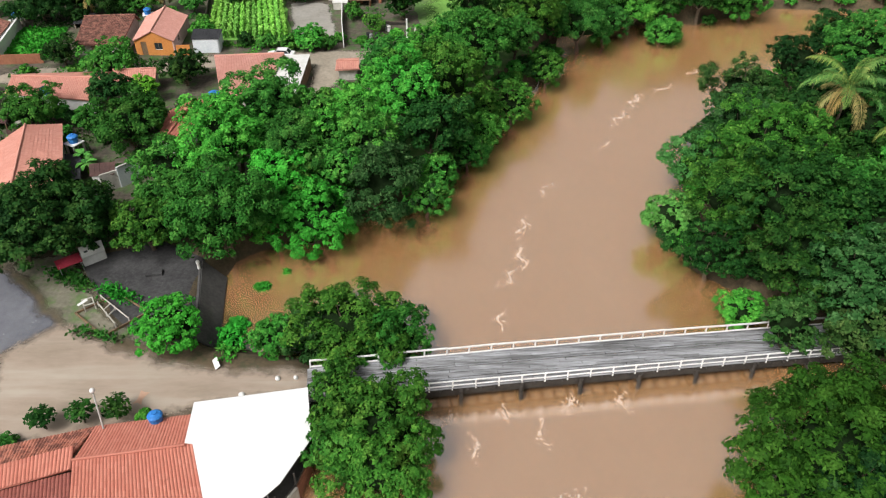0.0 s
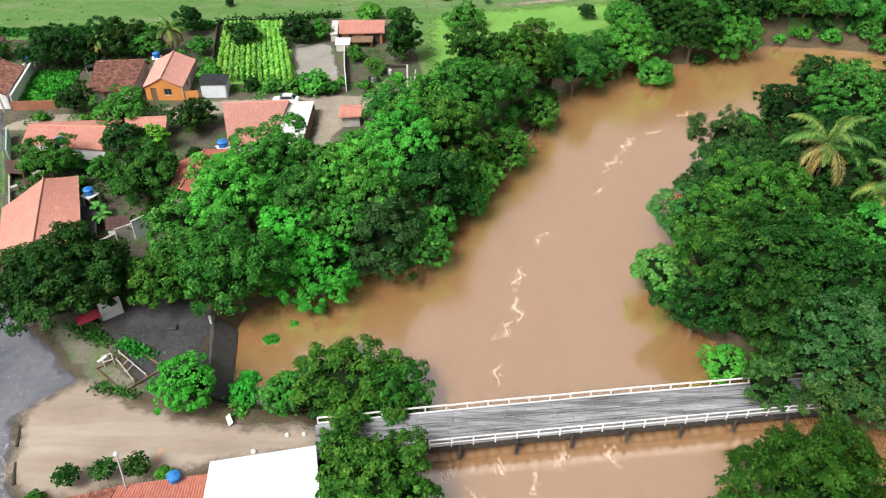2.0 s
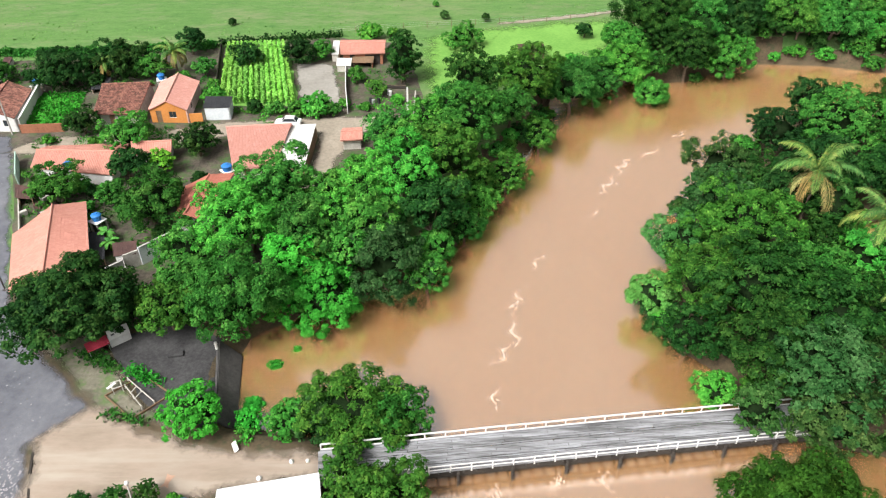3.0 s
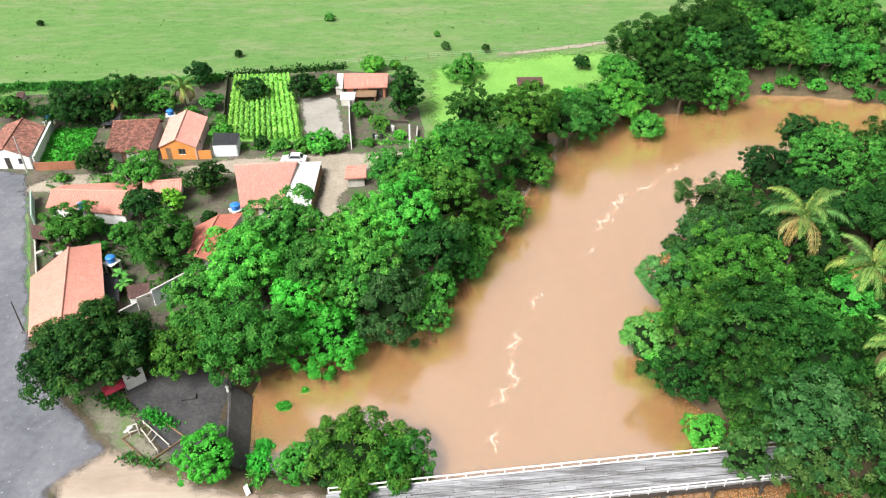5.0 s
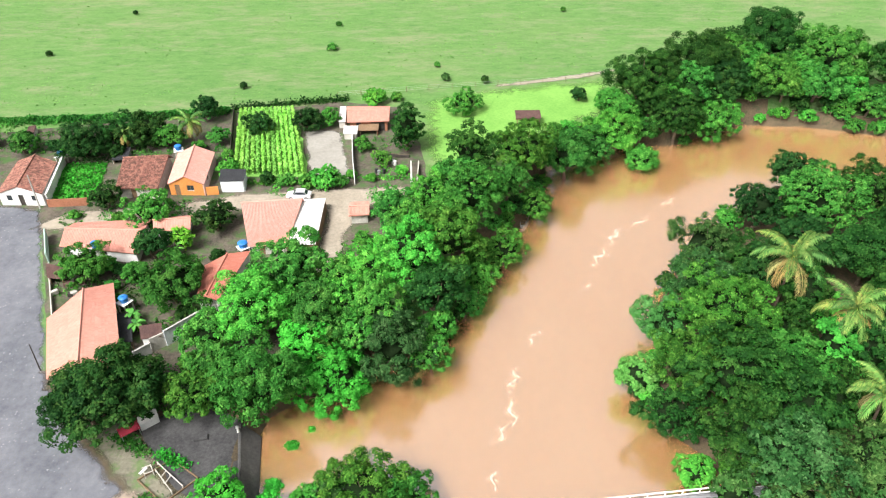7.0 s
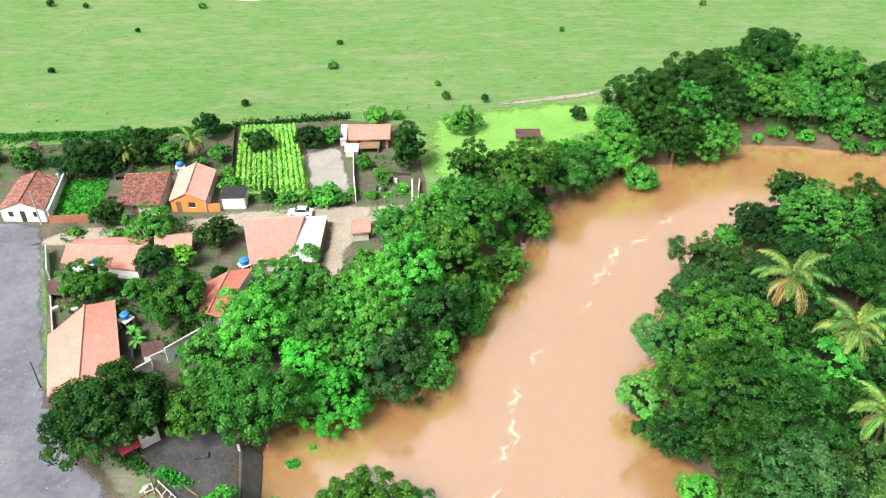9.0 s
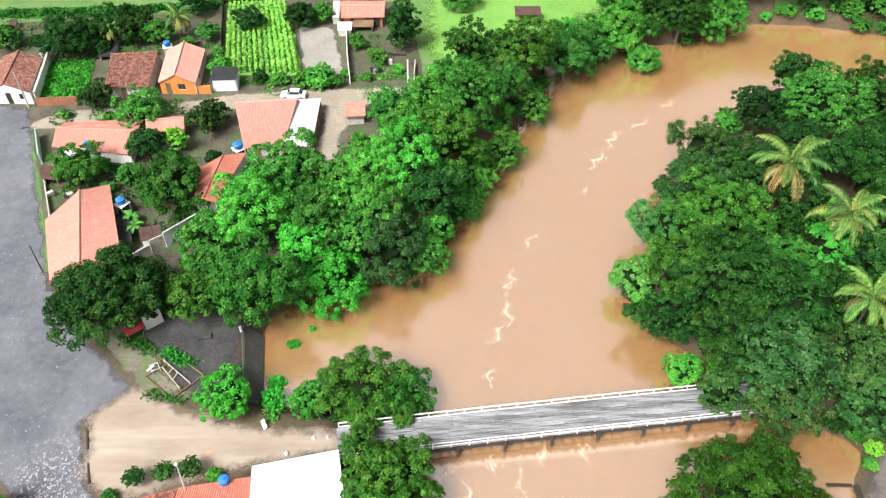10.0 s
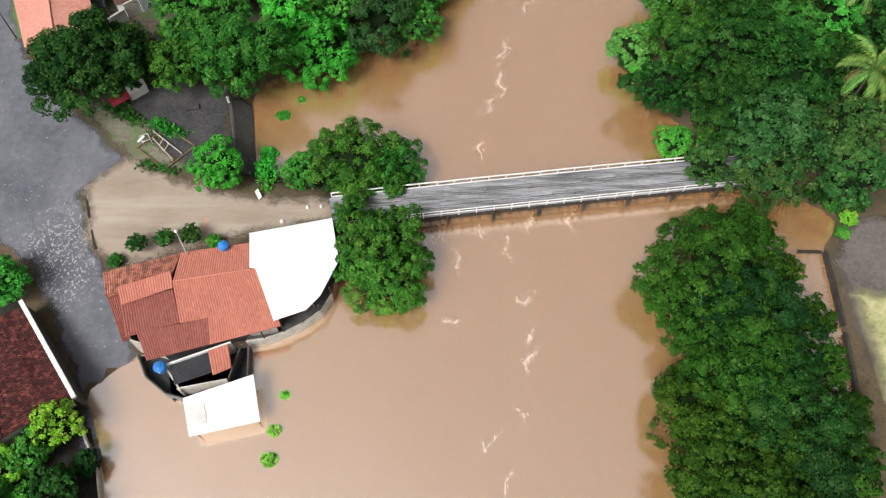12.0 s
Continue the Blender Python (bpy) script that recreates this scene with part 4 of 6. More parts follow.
for x, y, r, st, ang, bits in ((28.3, 98.9, 1.0, 2.6, 60, 80), (25.0, 93.4, 0.9, 2.4, 55, 50), (21.5, 85.5, 0.6, 2.0, 60, 16), (12.2, 74.2, 0.8, 1.6, 60, 12), (8.8, 66.4, 0.8, 2.2, 70, 40), (8.3, 60.7, 0.8, 2.0, 95, 40),
                               (6.6, 57.2, 0.8, 1.6, 60, 36), (5.4, 51.0, 0.7, 1.6, 80, 20), (33.5, 103.1, 0.8, 2.2, 40, 30), (39.9, 109.4, 0.8, 1.8, 40, 26)):
    foam_patch(x, y, r, st, radians(ang), bits)
for x, y, r, st, ang, bits in ((2.4, 36.3, 0.7, 1.2, 100, 22), (7.9, 37.7, 0.6, 1.4, 95, 16), (9.4, 31.6, 0.8, 1.0, 20, 34), (9.7, 27.2, 0.5, 1.2, 80, 18), (9.5, 24.7, 0.8, 1.3, 70, 46), (8.3, 19.0, 0.6, 1.2, 100, 12),
                               (5.2, 16.3, 0.6, 1.5, 60, 14), (6.6, 12.7, 0.6, 1.6, 60, 26), (1.6, 29.1, 0.6, 0.7, 20, 18), (0.0, 38.8, 1.0, 1.2, 80, 14), (10.4, 40.6, 1.0, 0.9, 80, 20), (15.2, 41.0, 1.0, 0.9, 80, 20), (5.2, 39.6, 1.0, 0.9, 80, 14)):
    foam_patch(x, y, r, st, radians(ang), bits)


# ---- houses ----
def tiled(a, b, c, d, mat, col=0.25, row=0.42, sag=0.03):
    """Clay tiles over a slope: a, b along the eave, c, d along the ridge above b and a. Every tile is its own little arch."""
    a, b, c, d = (np.array(p, float) for p in (a, b, c, d))
    nu = max(2, int(max(np.linalg.norm(b - a), np.linalg.norm(c - d)) / col))
    nv = max(2, int((np.linalg.norm(d - a) + np.linalg.norm(c - b)) / 2 / row))
    nrm = unit(np.cross(b - a, d - a))
    nrm = nrm if nrm[2] > 0 else -nrm

    def at(u, v):
        return (a * (1 - u) + b * u) * (1 - v) + (d * (1 - u) + c * u) * v

    verts, quads = [], []
    prof = [(0.0, 0.0), (0.22, 0.045), (0.5, 0.062), (0.78, 0.045), (1.0, 0.0)]
    for i in range(nu):
        for j in range(nv):
            jit = rng.normal() * 0.008
            base = len(verts)
            for v, lift in ((j / nv - 0.15 / nv, 0.045), ((j + 1) / nv, 0.0)):
                for f, hgt in prof:
                    p = at((i + f) / nu, max(v, 0))
                    dip = -sag * math.sin(math.pi * min(max(v, 0), 1)) * (1 + math.sin(i * 0.35))
                    verts.append(p + nrm * (hgt + lift + jit + dip + 0.03))
            for k in range(4):
                quads.append([base + k, base + k + 1, base + k + 6, base + k + 5])
    base = len(verts)
    for p in (a, b, c, d):
        verts.append(p - nrm * 0.02)
    for p in (a, b, c, d):
        verts.append(p - nrm * 0.12)
    for q in ((0, 1, 2, 3), (7, 6, 5, 4), (0, 4, 5, 1), (1, 5, 6, 2), (2, 6, 7, 3), (3, 7, 4, 0)):
        quads.append([base + k for k in q])
    return fast_mesh("roof_slope", np.array(verts), np.array(quads), np.zeros((0, 3), int), mat)


def corrugated(outline, mat, pitch=0.25, thick=0.05, axis=(1, 0)):
    """A sheet roof: slab with ribs across it. outline: corners with heights."""
    bm = bmesh.new()
    top = [bm.verts.new(p) for p in outline]
    low = [bm.verts.new((p[0], p[1], p[2] - thick)) for p in outline]
    bm.faces.new(top)
    bm.faces.new(low[::-1])
    for k in range(len(top)):
        bm.faces.new((top[k], low[k], low[(k + 1) % len(top)], top[(k + 1) % len(top)]))
    bm.normal_update()
    return bm


def ridge_cap(bm, p, q, r=0.13):
    """A row of half-round ridge tiles, bedded in one run."""
    p, q = Vector(p), Vector(q)
    n = max(1, int((q - p).length / 0.45))
    pts, radii = [], []
    for k in range(n):
        a, b = p + (q - p) * k / n, p + (q - p) * (k + 0.97) / n
        pts += [a + Vector((0, 0, 0.04)), b + Vector((0, 0, 0.06))]
        radii += [r, r * 0.84]
    return tube(bm, pts, radii, 8)


def wall_mesh(p, q, z0, z1, t=0.18, holes=(), gable=None, peak=0.5):
    """A wall from p to q with real openings: holes as (along, width, sill, head)."""
    bm = bmesh.new()
    p, q = Vector((*p, 0)), Vector((*q, 0))
    L = (q - p).length
    d = (q - p) / L
    nrm = Vector((d.y, -d.x, 0)) * t
    xs = sorted({0.0, L, *[h[0] for h in holes], *[h[0] + h[1] for h in holes]})
    for x0, x1 in zip(xs, xs[1:]):
        hole = next((h for h in holes if h[0] <= x0 + 1e-6 and h[0] + h[1] >= x1 - 1e-6), None)
        spans = [(z0, z1)] if hole is None else [s for s in ((z0, z0 + hole[2]), (z0 + hole[3], z1)) if s[1] - s[0] > 0.02]
        for a, b in spans:
            c = [p + d * x0, p + d * x1, p + d * x1 - nrm, p + d * x0 - nrm]
            lo = [bm.verts.new((v.x, v.y, a)) for v in c]
            hi = [bm.verts.new((v.x, v.y, b)) for v in c]
            bm.faces.new(lo[::-1]), bm.faces.new(hi)
            for k in range(4):
                bm.faces.new((lo[k], lo[(k + 1) % 4], hi[(k + 1) % 4], hi[k]))
    if gable:
        c = [p, q, q - nrm, p - nrm]
        lo = [bm.verts.new((v.x, v.y, z1)) for v in c]
        m = p.lerp(q, peak)
        apex = [bm.verts.new((m.x, m.y, gable)), bm.verts.new((m.x - nrm.x, m.y - nrm.y, gable))]
        bm.faces.new((lo[0], lo[1], apex[0])), bm.faces.new((lo[2], lo[3], apex[1]))
        bm.faces.new((lo[1], lo[2], apex[1], apex[0])), bm.faces.new((lo[3], lo[0], apex[0], apex[1]))
    bmesh.ops.recalc_face_normals(bm, faces=bm.faces)
    return bm


def fit_opening(parent, p, q, z0, along, width, sill, head, is_door, leaf_mat):
    """A door leaf or a framed pane set into an opening."""
    p, q = Vector((*p, 0)), Vector((*q, 0))
    d = (q - p).normalized()
    ang = math.degrees(math.atan2(d.y, d.x))
    inward = Vector((-d.y, d.x, 0)) * 0.09
    c = p + d * (along + width / 2) + inward
    zc = z0 + (sill + head) / 2
    if is_door:
        part("door", boxed(c.x, c.y, zc, width - 0.04, 0.05, head - sill - 0.03, ang, 0.01), leaf_mat, parent)
        return
    win = part("window", boxed(c.x, c.y, z0 + sill + 0.03, width, 0.12, 0.06, ang, 0.01), M_WHITE, parent)
    bm = bmesh.new()
    for sx in (-1, 1):
        m = c + d * sx * (width / 2 - 0.04)
        box(bm, m.x, m.y, zc, 0.07, 0.08, head - sill - 0.02, ang)
    box(bm, c.x, c.y, z0 + head - 0.04, width - 0.15, 0.08, 0.07, ang)
    box(bm, c.x, c.y, zc, 0.05, 0.08, head - sill - 0.12, ang)
    part("frame", bm, leaf_mat, win)
    part("pane", boxed(c.x, c.y, zc, width - 0.14, 0.02, head - sill - 0.14, ang), M_GLASS, win)


def house(corners, eave, ridge, label, roof_mat, wall_mat, ridge_ends=None, openings=(), door_mat=None, front_mat=None, hip=0.0, inset=0.45, name="house"):
    """A gabled house: corners of the eaves run round from the first eave's start; the ridge runs between the middles of sides 1-2 and 3-0."""
    c = [Vector((*p, 0)) for p in corners]
    mid = sum(c, Vector()) / 4
    g = min(z_at(p.x, p.y) for p in c)
    ob = thing(name, mid.x, mid.y, g, 0, label, "house", "village houses")
    inv_h = ob.matrix_basis.inverted()
    ra, rb = [Vector((*p, ridge)) for p in (ridge_ends or (((c[0] + c[3]) / 2).xy, ((c[1] + c[2]) / 2).xy))]
    if hip:
        ra, rb = ra + (rb - ra) * hip, rb - (rb - ra) * hip
    e = [Vector((p.x, p.y, eave)) for p in c]
    slopes = [(e[0], e[1], rb, ra), (e[2], e[3], ra, rb)]
    if hip:
        slopes += [(e[1], e[2], rb + (e[2] - e[1]) * 0.01, rb), (e[3], e[0], ra + (e[0] - e[3]) * 0.01, ra)]
    for s in slopes:
        link("roof", tiled(*s, roof_mat), ob, inv_h)
    part("ridge_cap", ridge_cap(bmesh.new(), ra + Vector((0, 0, 0.08)), rb + Vector((0, 0, 0.08))), roof_mat, ob, m=inv_h)
    if hip:
        for k, r in ((0, ra), (3, ra), (1, rb), (2, rb)):
            part("hip_cap", ridge_cap(bmesh.new(), e[k] + Vector((0, 0, 0.1)), r + Vector((0, 0, 0.08)), 0.1), roof_mat, ob, m=inv_h)
    w = [p + (mid - p).normalized() * inset * 1.35 for p in c]
    for k in range(4):
        p, q = w[k].xy, w[(k + 1) % 4].xy
        holes = [o for o in openings if o[0] == k]
        top = ridge - 0.22 if (k in (1, 3) and not hip) else None
        r, side = (rb if k == 1 else ra).xy, Vector(q) - Vector(p)
        peak = min(max((r - Vector(p)).dot(side) / side.length_squared, 0.04), 0.96)
        part("wall", wall_mesh(p, q, g - 0.3, eave - 0.08, holes=[(o[1], o[2], o[3] + 0.3, o[4] + 0.3) for o in holes], gable=top, peak=peak), front_mat if (front_mat and k == 1) else wall_mat, ob, m=inv_h)
        for o in holes:
            fit_opening_local(ob, inv_h, p, q, g - 0.3, o, door_mat or M_WOOD)
    return ob


def fit_opening_local(ob, inv_h, p, q, z0, o, mat):
    a, b = inv_h @ Vector((*p, 0)), inv_h @ Vector((*q, 0))
    fit_opening(ob, a.xy, b.xy, z0 + inv_h.translation.z, o[1], o[2], o[3] + 0.3, o[4] + 0.3, o[5], mat)


# the salmon-roofed house on the street corner
house([(-52.4, 72.2), (-47.6, 61.2), (-39.0, 62.2), (-46.4, 79.7)], 6.0, 7.45, "long street-corner house with a salmon clay tile roof", M_TILE, M_PLASTER,
      ridge_ends=((-49.0, 76.6), (-44.0, 62.5)), openings=[(0, 2.0, 0.9, 0.0, 2.1, True), (0, 5.0, 1.1, 1.0, 2.1, False), (2, 4.0, 1.0, 1.0, 2.1, False)])
# old mottled roof and the orange gabled house side by side
house([(-55.4, 105.2), (-48.2, 105.0), (-48.9, 116.2), (-57.4, 115.8)], 6.1, 7.5, "old house with a mottled uneven brown tile roof", M_TILE_OLD, M_PLASTER,
      ridge_ends=((-56.6, 113.4), (-48.8, 114.2)), openings=[(0, 2.0, 0.9, 0.0, 2.0, True)])
house([(-48.3, 117.2), (-46.9, 106.4), (-40.7, 106.2), (-41.7, 117.6)], 6.25, 7.8, "gabled house with a pink tile roof and bright orange front", M_TILE_PINK, M_PINKWALL, front_mat=M_ORANGE, inset=0.15,
      openings=[(1, 0.9, 0.9, 0.0, 2.1, True), (1, 3.0, 1.2, 0.9, 2.0, False), (2, 3.0, 1.0, 1.0, 2.0, False)])
# the long low house behind the corner house
house([(-58.3, 89.4), (-45.6, 87.2), (-46.6, 96.6), (-58.6, 95.6)], 5.5, 6.6, "long low house with a salmon tile roof", M_TILE, M_WHITE,
      openings=[(0, 3.0, 0.9, 0.0, 2.1, True), (0, 6.0, 1.0, 1.0, 2.0, False)])
house([(-45.2, 93.0), (-39.6, 93.6), (-40.2, 97.6), (-46.2, 96.9)], 5.5, 6.4, "small tiled annex beside the long house", M_TILE, M_WHITE)
# the pink-roofed house with the white lean-to
house([(-29.6, 89.1), (-23.8, 89.2), (-22.9, 101.8), (-33.2, 100.9)], 5.5, 6.6, "house with a patchy pink tile roof beside the lane", M_TILE_PINK, M_PLASTER,
      ridge_ends=((-32.8, 99.5), (-23.0, 100.6)), openings=[(0, 1.2, 0.9, 0.0, 1.9, True), (0, 2.8, 1.1, 0.9, 1.8, False)])
# the small orange roofs hidden by the bank trees
house([(-34.9, 84.4), (-34.1, 76.4), (-31.0, 76.4), (-29.0, 88.0)], 5.4, 6.2, "small house with a bright orange tile roof under the trees", M_TILE_ORANGE, M_WHITE)
# white house at the street's end
house([(-76.2, 114.7), (-74.5, 103.6), (-66.9, 103.4), (-69.0, 114.2)], 6.3, 7.7, "whitewashed house with an old brown tile roof", M_TILE_OLD, M_WHITE, inset=0.12,
      openings=[(1, 1.2, 0.9, 0.9, 2.0, False), (1, 3.2, 0.9, 0.0, 2.1, True), (1, 5.4, 0.9, 0.9, 2.0, False)], door_mat=M_DARKWOOD)
# farmhouse at the edge of the pasture
house([(-18.7, 129.0), (-10.5, 129.2), (-10.7, 136.0), (-19.5, 136.0)], 6.6, 7.4, "small farmhouse with a pale salmon tile roof", M_TILE, M_BRICK,
      openings=[(0, 1.2, 0.9, 0.0, 2.1, True), (0, 4.0, 2.8, 0.0, 2.1, True)], door_mat=M_DARKWOOD)
house([(-15.3, 97.2), (-11.9, 97.5), (-12.3, 101.5), (-15.4, 101.2)], 5.5, 6.0, "little hut with a salmon tile roof at the lane", M_TILE, M_PLASTER)


def shed(corners, z0, z1, label, roof_mat, wall_mat, thick=0.06, open_sides=(), name="shed", skirt=0.0):
    """A lean-to: sheet roof sloping from side 0-1 down to side 2-3, posts or walls beneath."""
    c = [Vector((*p, 0)) for p in corners]
    mid = sum(c, Vector()) / len(c)
    g = min(z_at(p.x, p.y) for p in c)
    g = max(g, -0.5)
    ob = thing(name, mid.x, mid.y, g, 0, label, "shed", "village sheds")
    inv_h = ob.matrix_basis.inverted()
    hs = [z0, z0, z1, z1]
    part("roof", corrugated([(p.x, p.y, h) for p, h in zip(c, hs)], roof_mat, thick=thick), roof_mat, ob, m=inv_h)
    d01, n = (c[1] - c[0]), max(3, int((c[1] - c[0]).length / 0.55))
    bm = bmesh.new()
    for k in range(n + 1):
        f = k / n
        a, b = c[0].lerp(c[1], f), c[3].lerp(c[2], f)
        tube(bm, [(a.x, a.y, z0 + 0.012), (b.x, b.y, z1 + 0.012)], [0.022, 0.022], 5)
    part("sheet_rib", bm, roof_mat, ob, m=inv_h)
    w = [p + (mid - p).normalized() * 0.35 for p in c]
    for k in range(4):
        p, q = w[k], w[(k + 1) % 4]
        if k in open_sides:
            continue
        part("wall", wall_mesh(p.xy, q.xy, g - 0.2, min(hs[k], hs[(k + 1) % 4]) - thick - 0.01, 0.15), wall_mat, ob, m=inv_h)
    if open_sides:
        for k in range(4):
            part("post", boxed(w[k].x, w[k].y, (g - 0.2 + hs[k] - thick) / 2, 0.12, 0.12, hs[k] - thick - g + 0.2, 0, 0.01), M_WOOD, ob, m=inv_h)
    return ob


shed([(-23.1, 101.6), (-19.5, 101.9), (-19.5, 89.4), (-24.0, 89.2)], 6.0, 5.55, "white sheet-roofed lean-to joined to the pink-roofed house", M_FIBRE, M_WOOD)
shed([(-39.0, 111.2), (-34.5, 111.1), (-34.2, 107.4), (-38.4, 107.2)], 6.4, 6.2, "small shed with a black sheet roof and pale walls", M_FIBRE_DARK, M_LIGHTBLUE)
shed([(-21.0, 137.4), (-19.8, 137.4), (-19.3, 130.6), (-20.6, 130.6)], 6.1, 5.9, "grey sheet lean-to beside the farmhouse", M_FIBRE, M_PLASTER, open_sides=(0, 3))
shed([(-19.4, 128.9), (-16.6, 128.9), (-16.6, 126.0), (-19.2, 126.0)], 5.9, 5.6, "small white-roofed outhouse in the farmyard", M_FIBRE, M_PLASTER)
shed([(-16.5, 129.6), (-12.6, 129.6), (-12.6, 127.4), (-16.5, 127.4)], 6.0, 5.6, "brown sheet porch in front of the farmhouse", M_WOOD, M_BRICK, open_sides=(0, 2, 3))
shed([(14.4, 134.0), (19.4, 134.0), (19.4, 131.0), (14.4, 131.0)], 6.6, 6.2, "old rusty-brown roofed field shelter", M_RUST, M_WOOD, open_sides=(1, 2, 3))
shed([(-46.9, 74.8), (-42.6, 74.8), (-40.6, 69.4), (-43.2, 69.4)], 4.6, 4.4, "dark sheet awning behind the corner house", M_FIBRE_DARK, M_PLASTER, open_sides=(0, 1, 2, 3))
shed([(-81.7, 130.4), (-80.4, 130.6), (-78.1, 122.3), (-79.9, 122.3)], 5.6, 5.3, "long low shed with a dark weathered sheet roof", M_RUST, M_PLASTER)
shed([(-61.6, 121.4), (-58.6, 121.6), (-58.0, 117.2), (-60.6, 117.0)], 5.3, 5.1, "low grey sheet-roofed outhouse beside the old house", M_FIBRE_DARK, M_PLASTER, open_sides=(2,))
shed([(-59.0, 85.9), (-55.8, 84.7), (-54.9, 82.2), (-57.4, 82.6)], 5.0, 4.8, "patched reddish sheet roof in a cluttered yard", M_RUST, M_PLASTER, open_sides=(1, 2))
shed([(-40.4, 71.8), (-37.6, 72.4), (-36.9, 69.9), (-39.4, 69.4)], 5.0, 4.8, "small rusty sheet roof by the white wall", M_RUST, M_WHITE)


# ---- the riverside bar: a cluster of tiled roofs, a big white canopy and a white lower roof ----
bar = thing("riverside_bar", -24, 31, 0.2, 0, "riverside bar with several clay tile roofs at the flooded street", "building")
bi = bar.matrix_basis.inverted()


def bar_roof(a, b, c, d, mat, label=""):
    link("roof", tiled(a, b, c, d, mat, 0.24, 0.42, 0.02), bar, bi, label)


# upper roofs: north slope, then the southern slopes step down towards the water
bar_roof((-33.9, 33.0, 3.7), (-26.4, 35.2, 3.7), (-26.7, 32.2, 4.4), (-32.7, 30.0, 4.4), M_TILE_MOTTLED, "weathered orange tiles")
bar_roof((-26.4, 35.2, 3.75), (-18.7, 36.5, 3.7), (-18.1, 33.0, 4.42), (-26.4, 31.6, 4.45), M_TILE_ORANGE)
bar_roof((-25.2, 27.5, 3.85), (-16.6, 29.3, 3.7), (-18.1, 33.0, 4.46), (-26.4, 31.6, 4.5), M_TILE_ORANGE)
bar_roof((-31.6, 30.9, 4.72), (-26.7, 32.7, 4.72), (-26.3, 31.0, 4.4), (-31.0, 29.2, 4.4), M_TILE_ORANGE, "newer bright orange tiles")
bar_roof((-30.3, 26.2, 3.5), (-25.3, 27.6, 3.5), (-26.4, 31.0, 4.05), (-31.2, 29.3, 4.05), M_TILE_MAROON, "dark maroon tiles")
bar_roof((-30.6, 25.7, 3.3), (-29.9, 26.1, 3.3), (-31.2, 30.6, 3.75), (-33.2, 30.9, 3.75), M_TILE_MAROON, "dark maroon tiles")
bar_roof((-28.0, 23.9, 3.15), (-22.2, 25.5, 3.15), (-22.6, 28.1, 3.75), (-29.2, 26.4, 3.75), M_TILE_MAROON, "dark maroon tiles")
bar_roof((-22.2, 25.5, 3.15), (-15.5, 27.4, 3.15), (-16.6, 29.5, 3.7), (-22.6, 28.1, 3.75), M_TILE_ORANGE)
bm = ridge_cap(bmesh.new(), (-26.4, 31.6, 4.6), (-18.9, 32.9, 4.6), 0.1)
part("ridge_cap", bm, M_TILE_ORANGE, bar, m=bi)
# dark stretch of south wall carries the shadow there as its own colour
for p, q, z1, holes, mt in (((-30.0, 25.9), (-27.0, 25.0), 3.1, ((0.8, 0.9, 0.2, 2.3),), M_PLASTER), ((-27.0, 25.0), (-19.0, 27.3), 3.0, (), M_SLAB_WET_SHADED), ((-19.0, 27.3), (-16.2, 27.6), 3.0, (), M_PLASTER),
                            ((-19.5, 36.1), (-26.2, 34.9), 3.6, (), M_PLASTER), ((-26.2, 34.9), (-33.5, 32.8), 3.55, ((2.0, 1.0, 0.3, 2.4), (4.6, 1.0, 1.1, 2.2)), M_PLASTER), ((-33.5, 32.8), (-30.0, 25.9), 3.2, ((2.0, 1.2, 0.4, 2.5),), M_PLASTER)):
    part("wall", wall_mesh(p, q, -0.6, z1, 0.18, holes), mt, bar, m=bi)
# curved river wall under the canopy
curve = [(-19.2, 26.4), (-17.3, 26.7), (-15.4, 27.4), (-13.6, 28.4), (-12.0, 29.7), (-11.0, 31.6), (-10.5, 34.0), (-10.6, 36.6), (-11.2, 39.0)]
for k, (p, q) in enumerate(zip(curve, curve[1:])):
    part("river_wall", wall_mesh(p, q, -1.2, 1.45, 0.2), M_PLASTER if k < 5 else M_BRICK, bar, "pale parapet wall standing in the flood", m=bi)
for k, p in enumerate(curve[1:]):
    part("post", boxed(p[0] - 0.15, p[1] + 0.1, 2.15, 0.12, 0.12, 1.7, 20, 0.01), M_DARKWOOD, bar, m=bi)
for p, q in zip(curve[1:], curve[2:]):
    a, b = Vector((*p, 2.0)), Vector((*q, 2.0))
    part("handrail", tube(bmesh.new(), [tuple(a), tuple(b)], [0.05, 0.05], 6), M_DARKWOOD, bar, m=bi)
bm = bmesh.new()
deck = [bm.verts.new((p[0] - 0.1, p[1] + 0.1, 0.8)) for p in curve] + [bm.verts.new((-19.4, 36.5, 0.8))]
bm.faces.new(deck)
bmesh.ops.triangulate(bm, faces=bm.faces)
bmesh.ops.solidify(bm, geom=list(bm.faces), thickness=0.2)
part("terrace_floor", bm, M_SLAB_WET_SHADED, bar, m=bi)

canopy = thing("canopy", -15, 33, 0.8, 0, "large plain white sheet canopy roof over the bar terrace", "canopy")
ci = canopy.matrix_basis.inverted()
top = [(-19.65, 37.45, 3.95), (-11.35, 39.75, 3.1), (-10.3, 34.6, 3.2), (-11.9, 30.6, 3.35), (-13.2, 29.0, 3.4), (-16.2, 27.7, 3.75), (-18.4, 33.0, 4.62), (-19.0, 33.1, 4.62)]
bm = bmesh.new()
up = [bm.verts.new(p) for p in top]
lo = [bm.verts.new((p[0], p[1], p[2] - 0.06)) for p in top]
bm.faces.new(up[::-1]), bm.faces.new(lo)
for k in range(len(top)):
    bm.faces.new((up[k], up[(k + 1) % len(top)], lo[(k + 1) % len(top)], lo[k]))
bmesh.ops.triangulate(bm, faces=[f for f in bm.faces if len(f.verts) > 4])
